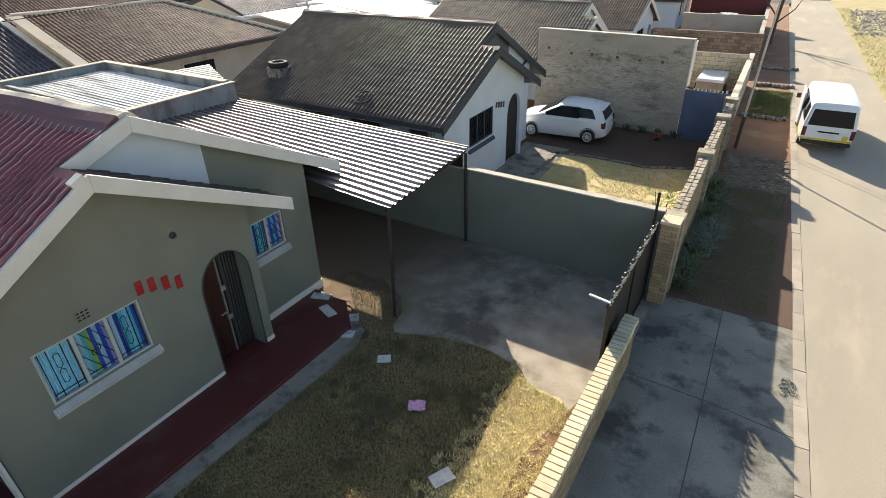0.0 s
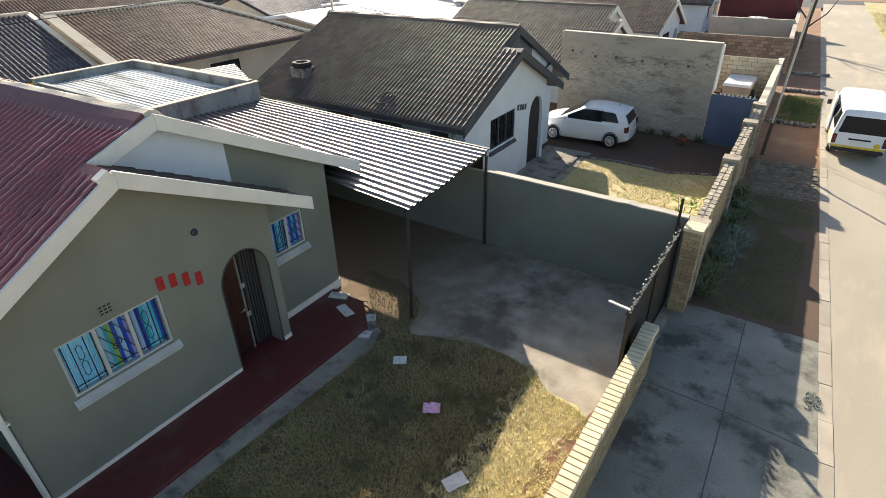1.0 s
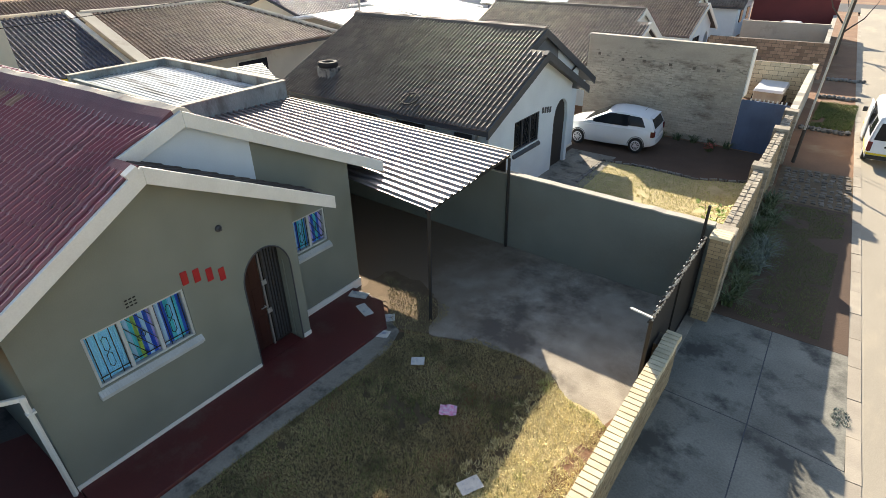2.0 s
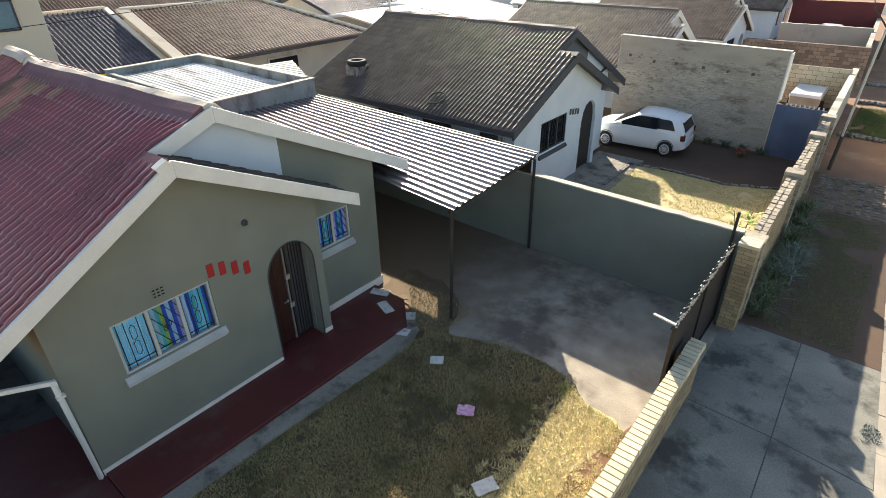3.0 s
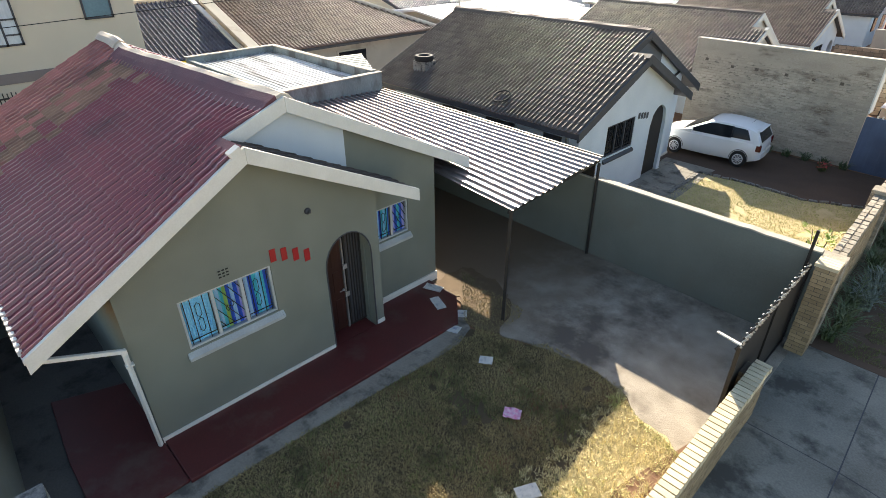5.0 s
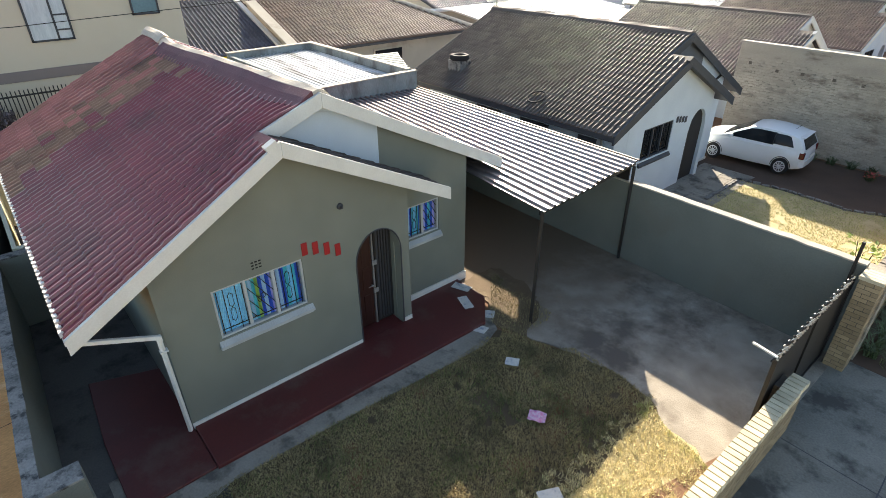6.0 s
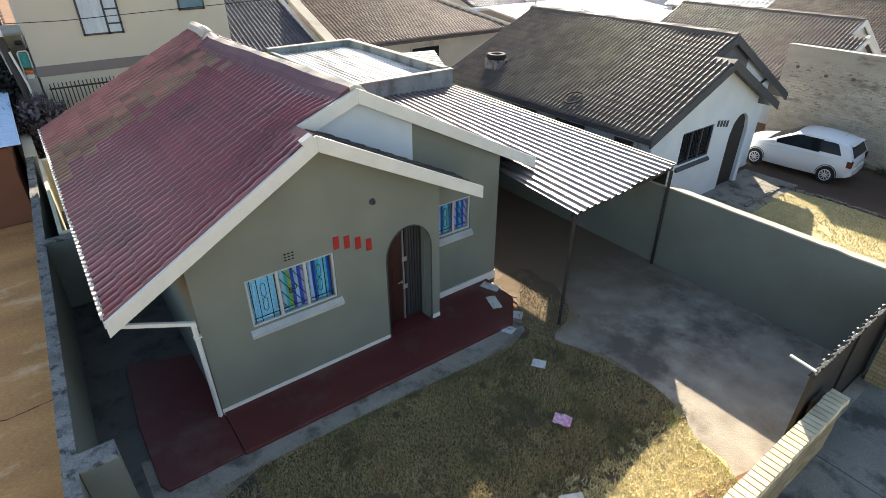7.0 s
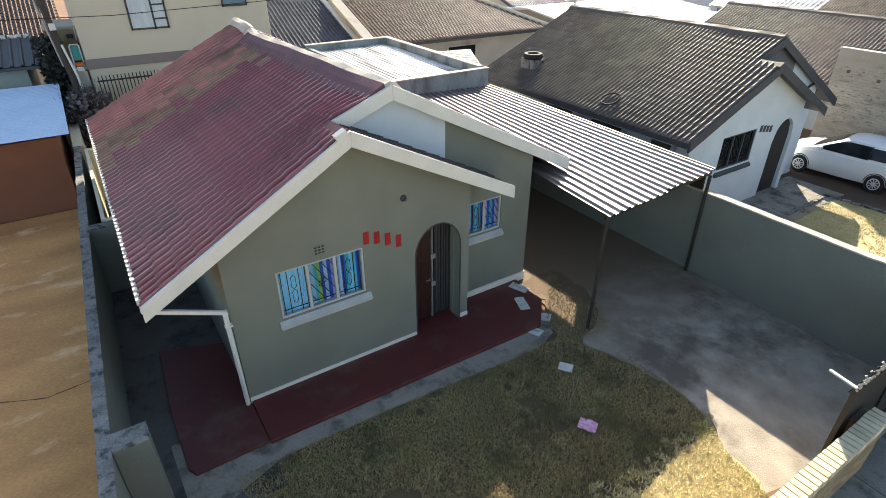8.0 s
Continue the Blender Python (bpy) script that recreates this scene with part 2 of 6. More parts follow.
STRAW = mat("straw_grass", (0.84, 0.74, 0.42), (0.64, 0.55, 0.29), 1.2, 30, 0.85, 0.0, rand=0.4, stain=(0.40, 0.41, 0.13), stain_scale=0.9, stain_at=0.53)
GREEN_GRASS = mat("green_grass", (0.13, 0.17, 0.045), (0.19, 0.20, 0.06), 0.8, 30, 0.85, 0.0, rand=0.3)
LEAF = mat("strap_leaf", (0.075, 0.115, 0.045), (0.11, 0.135, 0.06), 2, 30, 0.6, 0.0, rand=0.35)
LEAF_GREY = mat("silvery_leaf", (0.17, 0.20, 0.17), (0.12, 0.15, 0.12), 2, 30, 0.7, 0.0, rand=0.3)
BARK = mat("grey_bark", (0.10, 0.08, 0.065), (0.065, 0.05, 0.04), 5, 40, 0.9, 0.5)
POLE_WOOD = mat("creosoted_pole", (0.07, 0.055, 0.045), (0.05, 0.04, 0.033), 3, 30, 0.85, 0.3, stretch=(6, 6, 0.5))
PANE = glass("window_glass")

# ---- mesh building ----


class Mesh:
    def __init__(self):
        self.v, self.f = [], []

    def add(self, verts, faces):
        k = len(self.v)
        self.v += [tuple(v) for v in verts]
        self.f += [tuple(i + k for i in f) for f in faces]
        return self

    def hexa(self, p):
        """Eight corners: four below, then four above, each round."""
        return self.add(p, [(3, 2, 1, 0), (4, 5, 6, 7), (0, 1, 5, 4), (1, 2, 6, 5), (2, 3, 7, 6), (3, 0, 4, 7)])

    def box(self, x0, x1, y0, y1, z0, z1):
        return self.hexa([(x0, y0, z0), (x1, y0, z0), (x1, y1, z0), (x0, y1, z0), (x0, y0, z1), (x1, y0, z1), (x1, y1, z1), (x0, y1, z1)])

    def prism(self, poly, z0, z1):
        n = len(poly)
        return self.add([(x, y, z0) for x, y in poly] + [(x, y, z1) for x, y in poly],
                        [tuple(range(n))[::-1], tuple(range(n, 2 * n))] + [(i, (i + 1) % n, (i + 1) % n + n, i + n) for i in range(n)])

    def beam(self, a, b, w, h, up=(0, 0, 1)):
        """A squared bar from a to b, w wide and h high round its axis."""
        a, b = Vector(a), Vector(b)
        d = (b - a).normalized()
        s = d.cross(Vector(up))
        s = s.normalized() if s.length > 1e-4 else Vector((1, 0, 0))
        u = s.cross(d)
        c = [(-w / 2, -h / 2), (w / 2, -h / 2), (w / 2, h / 2), (-w / 2, h / 2)]
        return self.hexa([a + s * i + u * j for i, j in c] + [b + s * i + u * j for i, j in c])

    def tube(self, pts, r, n=8, close=False):
        pts = [Vector(p) for p in pts]
        rs = r if isinstance(r, (list, tuple)) else [r] * len(pts)
        k, verts, faces = len(pts), [], []
        for i, p in enumerate(pts):
            d = (pts[(i + 1) % k if close else min(i + 1, k - 1)] - pts[(i - 1) % k if close else max(i - 1, 0)]).normalized()
            s = d.cross(Vector((0, 0, 1)))
            s = s.normalized() if s.length > 1e-3 else Vector((1, 0, 0))
            u = s.cross(d)
            verts += [p + rs[i] * (math.cos(a) * s + math.sin(a) * u) for a in (2 * math.pi * j / n for j in range(n))]
        for i in range(k if close else k - 1):
            a, b = i * n, (i + 1) % k * n
            faces += [(a + j, a + (j + 1) % n, b + (j + 1) % n, b + j) for j in range(n)]
        if not close:
            faces += [tuple(range(n))[::-1], tuple(range((k - 1) * n, k * n))]
        return self.add(verts, faces)

    def lathe(self, c, axis, prof, n=20):
        """Rings (along, radius) round an axis through c."""
        c, d = Vector(c), Vector(axis).normalized()
        s = d.cross(Vector((0, 0, 1)))
        s = s.normalized() if s.length > 1e-3 else Vector((1, 0, 0))
        u = s.cross(d)
        verts = [c + d * t + r * (math.cos(a) * s + math.sin(a) * u) for t, r in prof for a in (2 * math.pi * j / n for j in range(n))]
        faces = [(i * n + j, i * n + (j + 1) % n, (i + 1) * n + (j + 1) % n, (i + 1) * n + j) for i in range(len(prof) - 1) for j in range(n)]
        faces += [tuple(range(n))[::-1], tuple(range((len(prof) - 1) * n, len(prof) * n))]
        return self.add(verts, faces)

    def loft(self, rings, caps=True):
        n = len(rings[0])
        faces = [(i * n + j, i * n + (j + 1) % n, (i + 1) * n + (j + 1) % n, (i + 1) * n + j) for i in range(len(rings) - 1) for j in range(n)]
        if caps:
            faces += [tuple(range(n))[::-1], tuple(range((len(rings) - 1) * n, len(rings) * n))]
        return self.add([p for r in rings for p in r], faces)

    def weld(self):
        """Joins equal corners and drops the faces that lie between two touching blocks."""
        at, idx, v = {}, [], []
        for p in self.v:
            k = tuple(round(c, 4) for c in p)
            if k not in at:
                at[k] = len(v)
                v.append(p)
            idx.append(at[k])
        seen = {}
        for f in self.f:
            g = tuple(idx[i] for i in f)
            g = tuple(a for a, b in zip(g, g[1:] + g[:1]) if a != b)
            if len(g) > 2:
                seen.setdefault(frozenset(g), []).append(g)
        self.v, self.f = v, [fs[0] for fs in seen.values() if len(fs) == 1]
        return self

    def moved(self, m):
        self.v = [tuple(m @ Vector(v)) for v in self.v]
        return self

    def data(self, name, material, smooth=False):
        me = bpy.data.meshes.new(name)
        me.from_pydata(self.v, [], self.f)
        me.materials.append(material)
        if smooth:
            me.polygons.foreach_set("use_smooth", [True] * len(me.polygons))
        me.update()
        return me


def part(name, mesh, material, parent=None, label="", smooth=False, bevel=0.0, kind=""):
    ob = new(name, mesh.data(name, material, smooth))
    ob.parent = parent
    if bevel:
        bv = ob.modifiers.new("bevel", "BEVEL")
        bv.width, bv.segments, bv.limit_method, bv.angle_limit = bevel, 2, "ANGLE", radians(35)
    if smooth:
        es = ob.modifiers.new("edges", "EDGE_SPLIT")
        es.split_angle = radians(38)
    return tagged(ob, label, kind=kind)


def thing(name, label, category, group="", kind="", at=None):
    ob = new(name)
    ob.empty_display_size = 0.1
    if at is not None:
        ob.matrix_world = at
    return tagged(ob, label, category, group, kind)


def piece(name, me, parent, m):
    ob = new(name, me)
    ob.parent = parent
    ob.matrix_basis = m
    return ob

# ---- ground, road, kerb ----
SKEW = -0.0556                      # the street runs a little out of square with the houses


def kx(y):
    return 9.40 + SKEW * (y - 6.94)   # the kerb's road edge


def strip(mesh, off0, off1, y0, y1, z0, z1, wob=0.0, n=1):
    """A band along the street between two offsets from the kerb's edge."""
    ys = [y0 + (y1 - y0) * i / n for i in range(n + 1)]
    for a, b in zip(ys, ys[1:]):
        w = [wob * (noise.noise(Vector((y * 0.7, off1, 0))) + 0.5 * noise.noise(Vector((y * 2.9, off1, 3)))) for y in (a, b)]
        mesh.hexa([(kx(a) + off0, a, z0), (kx(a) + off1 + w[0], a, z0), (kx(b) + off1 + w[1], b, z0), (kx(b) + off0, b, z0),
                   (kx(a) + off0, a, z1), (kx(a) + off1 + w[0], a, z1), (kx(b) + off1 + w[1], b, z1), (kx(b) + off0, b, z1)])
    return mesh


tagged(part("ground", Mesh().add([(-700, -700, -0.16), (700, -700, -0.16), (700, 700, -0.16), (-700, 700, -0.16)], [(0, 1, 2, 3)]), SOIL),
       "dusty reddish soil reaching to the horizon", "ground", kind="structure")
tagged(part("road", strip(Mesh(), 0.0, 4.6, -40, 72, -0.3, -0.010, 0.25, 80), ROAD), "sunlit pale dusty asphalt street", "road", kind="structure")
tagged(part("plot_ground", Mesh().prism([(-70, -45), (kx(-45) - 0.2, -45), (kx(75) - 0.2, 75), (-70, 75)], -0.3, -0.02), SOIL),
       "bare reddish earth of the house plots", "ground", kind="structure")

# ---- houses ----
THICK = 0.22


def strip_wall(mesh, ys, solids, x0, x1):
    """A wall in a plane across x between the y's; solids(ymid) names, for each strip, functions of y for foot and head."""
    for a, b in zip(ys, ys[1:]):
        if b - a < 1e-4:
            continue
        for lo, hi in solids((a + b) / 2):
            za, zb, wa, wb = lo(a), lo(b), hi(a), hi(b)
            if wa - za < 1e-3 and wb - zb < 1e-3:
                continue
            mesh.hexa([(x0, a, za), (x1, a, za), (x1, b, zb), (x0, b, zb), (x0, a, max(wa, za)), (x1, a, max(wa, za)), (x1, b, max(wb, zb)), (x0, b, max(wb, zb))])
    return mesh.weld()


def flat(z):
    return lambda y: z


TILE_W, TILE_L = 0.30, 0.345


def tile_mesh(w=TILE_W, l=TILE_L, segs=16, roll=0.046, lift=0.022, sharp=1.7, flip=False):
    """One double-roll tile: x across, y up the slope, its lower edge raised on the tile below."""
    prof = [((i / segs - 0.5) * w, roll * (0.5 - 0.5 * math.cos(4 * math.pi * i / segs)) ** sharp) for i in range(segs + 1)]
    if sharp > 2:
        one = ((0.0, 0.0), (0.58, 0.0), (0.63, 0.80), (0.66, 0.92), (0.75, 0.97), (0.84, 1.0), (0.88, 0.85), (0.94, 0.10))
        prof = [((k + u) / 2 * w - w / 2, roll * h_) for k in (0, 1) for u, h_ in one] + [(w / 2, 0.0)]
        segs = len(prof) - 1
        if flip:
            prof = [(-x, z) for x, z in reversed(prof)]
    n = segs + 1
    nose = 0.40 if w > 0.36 else 0.29
    if sharp > 2:      # the rolls die away towards the nose of each tile
        verts = [(x, -l * 0.55, z * 0.5 + lift) for x, z in prof] + [(x, -l * nose, z + lift * 0.85) for x, z in prof] + [(x, l * 0.5, z) for x, z in prof]
        verts += [(x, -l * 0.55, z * 0.5 + lift) for x, z in prof] + [(x, -l * 0.55, -0.004) for x, z in prof]
        faces = [(k * n + i, k * n + i + 1, (k + 1) * n + i + 1, (k + 1) * n + i) for k in (0, 1) for i in range(segs)]
        return Mesh().add(verts, faces + [(4 * n + i, 4 * n + i + 1, 3 * n + i + 1, 3 * n + i) for i in range(segs)])
    verts = [(x, -l * 0.55, z + lift) for x, z in prof] + [(x, l * 0.5, z) for x, z in prof]
    verts += [(x, -l * 0.55, z + lift) for x, z in prof] + [(x, -l * 0.55, z * 0.6 - 0.004) for x, z in prof]
    faces = [(i, i + 1, n + i + 1, n + i) for i in range(segs)] + [(3 * n + i, 3 * n + i + 1, 2 * n + i + 1, 2 * n + i) for i in range(segs)]
    return Mesh().add(verts, faces)


def on_slope(f, x, y, up):
    """The pose of a tile at (x, y) on the roof surface z = f(x, y), whose slope rises along up (+1 or -1 in y)."""
    e = 0.05
    gy = Vector((0, 2 * e, f(x, y + e) - f(x, y - e))).normalized() * up
    gx = Vector((2 * e, 0, f(x + e, y) - f(x - e, y))).normalized() * up
    nz = gx.cross(gy).normalized()
    gx = gy.cross(nz)
    return Matrix.Translation((x, y, f(x, y))) @ Matrix((gx, gy, nz)).transposed().to_4x4()


def tile_slope(parent, f, x0, x1, y_eave, y_ridge, material, singles=0, inside=None, seed=1, w=TILE_W, l=TILE_L, segs=16, name="roof_tile", roll=0.046, lift=0.022, worn=()):
    """Courses of tiles from eave to ridge: the first ones single objects, the rest one mesh."""
    up = 1 if y_ridge > y_eave else -1
    y_ridge -= 0.09 * up
    run = abs(y_ridge - y_eave)
    rise = abs(f((x0 + x1) / 2, y_ridge) - f((x0 + x1) / 2, y_eave))
    rows = max(1, round(math.hypot(run, rise) / l))
    cols = max(1, round((x1 - x0) / w))
    rnd = random.Random(seed)
    t = tile_mesh((x1 - x0) / cols, math.hypot(run, rise) / rows, segs, roll, lift, 2.4 if roll > 0.041 else 2.0)
    me = t.data(name, material, roll < 0.041)
    rests, spots = [(material, Mesh())] + [(wm_, Mesh()) for _, wm_ in worn], []
    for r in range(rows):
        for c in range(cols):
            x, y = x1 - (c + 0.5 + ((-0.06, 0.06)[r % 2] if roll < 0.041 else 0.0)) * (x1 - x0) / cols, y_eave + up * (r + 0.5) * run / rows
            if inside and not inside(x, y):
                continue
            spots.append((c, x, y))
    spots.sort(key=lambda q: q[0])
    for i, (c, x, y) in enumerate(spots):
        j = 1.0 if roll < 0.041 else 0.4
        m = on_slope(f, x, y, up) @ pose(0, j * rnd.uniform(-0.006, 0.006), j * rnd.uniform(0, 0.006), j * rnd.uniform(-0.4, 0.4), j * rnd.uniform(-0.4, 0.4), j * rnd.uniform(-0.5, 0.5))
        kind_ = max([0] + [k + 1 for k, (edge, _) in enumerate(worn) if x < edge(y) + rnd.gauss(0.0, 0.45)])
        if i < singles and not kind_:
            piece(name, me, parent, m)
        else:
            rests[kind_][1].add([m @ Vector(v) for v in t.v], t.f)
    for mt, rest in rests:
        if not rest.v:
            continue
        fld = part("tile_field", rest, mt, parent, kind="stuff")
        fld.data.polygons.foreach_set("use_smooth", [roll < 0.041] * len(fld.data.polygons))
    # the solid roof deck under the tiles
    deck = Mesh()
    nx = max(2, int((x1 - x0) / 0.8))
    xs = [x0 + (x1 - x0) * i / nx for i in range(nx + 1)]
    ys = [y_eave + (y_ridge - y_eave) * i / 8 for i in range(9)]
    for xa, xb in zip(xs, xs[1:]):
        for ya, yb in zip(ys, ys[1:]):
            if inside and not inside((xa + xb) / 2, (ya + yb) / 2):
                continue
            p = [(xa, ya), (xb, ya), (xb, yb), (xa, yb)]
            deck.hexa([(x, y, f(x, y) - 0.09) for x, y in p] + [(x, y, f(x, y) - 0.016) for x, y in p])
    part("roof_deck", deck.weld(), CHARCOAL, parent)


def window(parent, x, y0, y1, z0, z1, panes, frame_mat, curtains, bars, sill_mat, tinted=False, sill_drop=0.14):
    """A steel window in a wall facing +x: frame, panes, curtain folds, scroll bars and a sill."""
    w = new("window")
    w.parent = parent
    t = 0.04
    fr = Mesh().box(x - 0.08, x + 0.012, y0, y1, z1 - t, z1).box(x - 0.08, x + 0.012, y0, y1, z0, z0 + t)
    fr.box(x - 0.08, x + 0.012, y0, y0 + t, z0 + t, z1 - t).box(x - 0.08, x + 0.012, y1 - t, y1, z0 + t, z1 - t)
    edges = [y0 + t + (y1 - y0 - 2 * t) * i / panes for i in range(panes + 1)]
    for e in edges[1:-1]:
        fr.box(x - 0.08, x + 0.010, e - 0.028, e + 0.028, z0 + t, z1 - t)
    part("window_frame", fr, frame_mat, w, bevel=0.006)
    for a, b in zip(edges, edges[1:]):
        p = part("pane", Mesh().box(x - 0.050, x - 0.044, a, b, z0 + t, z1 - t), CAR_GLASS if tinted else PANE, w)
        p.visible_shadow = False
    if curtains:
        k = 0
        for i, (a, b) in enumerate(zip(edges, edges[1:])):
            cols = curtains[i % len(curtains)]
            for j, cm in enumerate(cols):
                ca, cb = a + (b - a) * j / len(cols), a + (b - a) * (j + 1) / len(cols)
                n, c = 14, Mesh()
                pts = [(x - 0.078 + 0.014 * math.sin(k + q * 1.9) , ca + (cb - ca) * q / n) for q in range(n + 1)]
                vs = [(px, py, z0 + 0.02) for px, py in pts] + [(px, py, z1 - 0.01) for px, py in pts]
                c.add(vs, [(q, q + 1, n + 2 + q, n + 1 + q) for q in range(n)])
                part("curtain", c, cm, w, smooth=True)
                k += 1.3
    sill = part("sill", Mesh().hexa([(x - 0.02, y0 - 0.06, z0 - 0.16), (x + 0.098, y0 - 0.06, z0 - 0.17), (x + 0.098, y1 + 0.06, z0 - 0.17), (x - 0.02, y1 + 0.06, z0 - 0.16),
                                     (x - 0.02, y0 - 0.06, z0 - 0.002), (x + 0.098, y0 - 0.06, z0 - 0.11), (x + 0.098, y1 + 0.06, z0 - 0.11), (x - 0.02, y1 + 0.06, z0 - 0.002)]), sill_mat, w, bevel=0.008)
    if not tinted:
        n = int((y1 - y0 + 0.1) / 0.042)
        sb = Mesh().hexa([(0, -0.021, -0.02), (0.115, -0.021, -0.145), (0.115, 0.021, -0.145), (0, 0.021, -0.02), (0.003, -0.0185, 0.006), (0.12, -0.0185, -0.10), (0.12, 0.0185, -0.10), (0.003, 0.0185, 0.006)]).data("sill_brick", sill_mat)
        for i in range(n + 1):
            piece("sill_brick", sb, sill, pose(x - 0.012, y0 - 0.036 + 0.042 * i , z0))
    if bars:
        xb = x - 0.022
        bar = lambda a_, b_, t_: part("burglar_bar", Mesh().beam(a_, b_, t_, t_), STEEL_BLACK, w)
        for i, (a, b) in enumerate(zip(edges, edges[1:])):
            zz0, zz1, m = z0 + t, z1 - t, (a + b) / 2
            d, h = b - a, zz1 - zz0
            bar((xb, a + 0.02, zz0 + 0.09), (xb, b - 0.02, zz0 + 0.09), 0.012)
            slant = i % 3 == 1
            if slant:
                # parallel bars falling across the pane, cut off by its edges
                for q in (-0.72, -0.42, -0.12, 0.18, 0.48, 0.76):
                    u0, u1 = max(0.0, q), min(1.0, q + 0.95)
                    bar((xb, a + d * u0, zz1 - h * 0.90 * (u0 - q) / 0.95), (xb, a + d * u1, zz1 - h * 0.90 * (u1 - q) / 0.95), 0.012)
                for s_ in (-1, 1):
                    part("scroll", Mesh().tube([(xb, m + s_ * 0.035 + 0.032 * math.cos(w_), zz0 + h * (0.5 + 0.03 * s_) + 0.05 * math.sin(w_)) for w_ in (2 * math.pi * k_ / 12 for k_ in range(12))], 0.006, 5, True), STEEL_BLACK, w)
            else:
                for q in (0.08, 0.30, 0.70, 0.92):
                    bar((xb, a + d * q, zz0), (xb, a + d * q, zz1), 0.012)
                for c0 in (0.37, 0.70):
                    zc, r_ = zz0 + h * c0, 0.145 * h
                    part("scroll", Mesh().tube([(xb, m + dy_, zc + dz_ * r_) for dy_, dz_ in ((0.0, -1.1), (0.038, -0.75), (0.038, 0.75), (0.0, 1.1), (-0.038, 0.75), (-0.038, -0.75))], 0.007, 5, True), STEEL_BLACK, w)
    return w


def house(name, label, at, E, R, P, PR, UR, xv, xu, xb, walls, gable, trim, tiles, ridge_mat, singles=0, worn=(),
          window_args=None, detail=True, side_y=6.54, plinth=WHITE, verge=0.25, tile=(0.25, 0.27, 0.040, 0.021), sag=0.0, skirt=None, recess_window=True):
    """The township house: a long gabled roof, a lower porch gable in front, an arched door. x runs to the street, y along it."""
    H = thing(name, label, "house", at=at)
    (yE, zE), (yR, zR), (yP, zP), (yPR, zPR), (yUR, zUR) = E, R, P, PR, UR
    kL, kP, kQ, kU = (zR - zE) / (yR - yE), (zP - zE) / (yP - yE), (zP - zPR) / (yPR - yP), (zR - zUR) / (yUR - yR)

    def dip(x, y):
        """The old ridge sinks towards the back, but for its last length."""
        w = min(1.0, max(0.0, (y - yE) / (yR - yE), 1 - (y - yR) / (yUR - yR) if y > yR else 0.0))
        u = min(1.0, max(0.0, (-7.9 - x) / 0.9))
        return -sag * w * (-max(-8.0, min(0.0, x)) / 8.0 * (1 - u) + 0.5 * u)

    def left(x, y):
        u = min(1.0, max(0.0, (y - yP) / (yR - yP)))
        lift = (kP - kL) * (min(y, yP) - yE) * (1 - u * u * (3 - 2 * u))
        s = min(1.0, max(0.0, (x + 1.9) / 1.9))
        return zE + kL * (y - yE) + dip(x, min(y, yR)) + lift * s * s * (3 - 2 * s) + (0.012 * math.sin(x * 1.1) + 0.008 * math.sin(x * 2.7 + y) if detail else 0)

    def right(x, y):
        return zR - kU * (y - yR) + dip(x, max(y, yR))

    def porch(x, y):
        return zP - kQ * (y - yP)

    xw, yc = -0.5, 4.58
    # walls
    W0, W1, wz0, wz1 = 0.79, 2.33, 1.51, 2.43
    D0, D1, dz, dr = 3.36, 4.38, 1.85, 0.60
    arc = [D0 + (D1 - D0) * i / 12 for i in range(13)]

    def arch(y):
        c, r = (D0 + D1) / 2, (D1 - D0) / 2
        return dz + dr * math.sqrt(max(0.0, 1 - ((y - c) / r) ** 2))

    def under(y):
        return min(left(0.0, y), porch(0, y)) - 0.10

    def front(y):
        if W0 < y < W1:
            return [(flat(0.0), flat(wz0)), (flat(wz1), under)]
        if D0 < y < D1:
            return [(arch, under)]
        return [(flat(0.0), under)]

    ys = sorted({0.0, W0, W1, *arc, yP, yc} | {0.25 * i for i in range(1, 19)})
    part("front_wall", strip_wall(Mesh(), ys, front, -THICK, 0.0), walls, H)
    V0, V1, vz0, vz1 = 4.90, 5.76, 1.60, 2.36

    def hi(y):
        return min(left(-0.5, y), right(0, y)) - 0.10

    def recess(y):
        return [(flat(0.0), flat(vz0)), (flat(vz1), hi)] if V0 < y < V1 and recess_window else [(flat(0.0), hi)]

    ys2 = sorted({yc - 0.02, side_y} | ({V0, V1} if recess_window else set()) | {yc + 0.25 * i for i in range(1, 8) if yc + 0.25 * i < side_y})
    part("recessed_wall", strip_wall(Mesh(), ys2, recess, xw - THICK, xw), walls, H)
    ys3 = sorted({1.2, yR, 4.34} | {1.2 + 0.3 * i for i in range(1, 11)})
    part("upper_gable", strip_wall(Mesh(), ys3, lambda y: [(lambda q: 2.4, hi)], xw - THICK, xw), gable, H)
    part("gable_return", strip_wall(Mesh(), [4.34, yc - 0.02], lambda y: [(lambda q: 2.4, hi)], xw - THICK, xw), walls, H)
    part("porch_side_wall", Mesh().box(xw, -THICK, yc - THICK, yc, 0, porch(0, yc) - 0.12), walls, H)
    part("side_wall", Mesh().box(xb + 0.3, -THICK, 0.0, THICK, 0, left(-3, 0.0) - 0.10), walls, H)
    part("side_wall", Mesh().box(xb + 0.3, xw - THICK, side_y - THICK, side_y, 0, right(0, side_y) - 0.1), walls, H)
    part("back_wall", strip_wall(Mesh(), [THICK, 1.5, yR, 5, side_y - THICK], lambda y: [(flat(0.0), lambda q: min(left(-6, q), right(0, q)) - 0.1)], xb + 0.3, xb + 0.3 + THICK), walls, H)
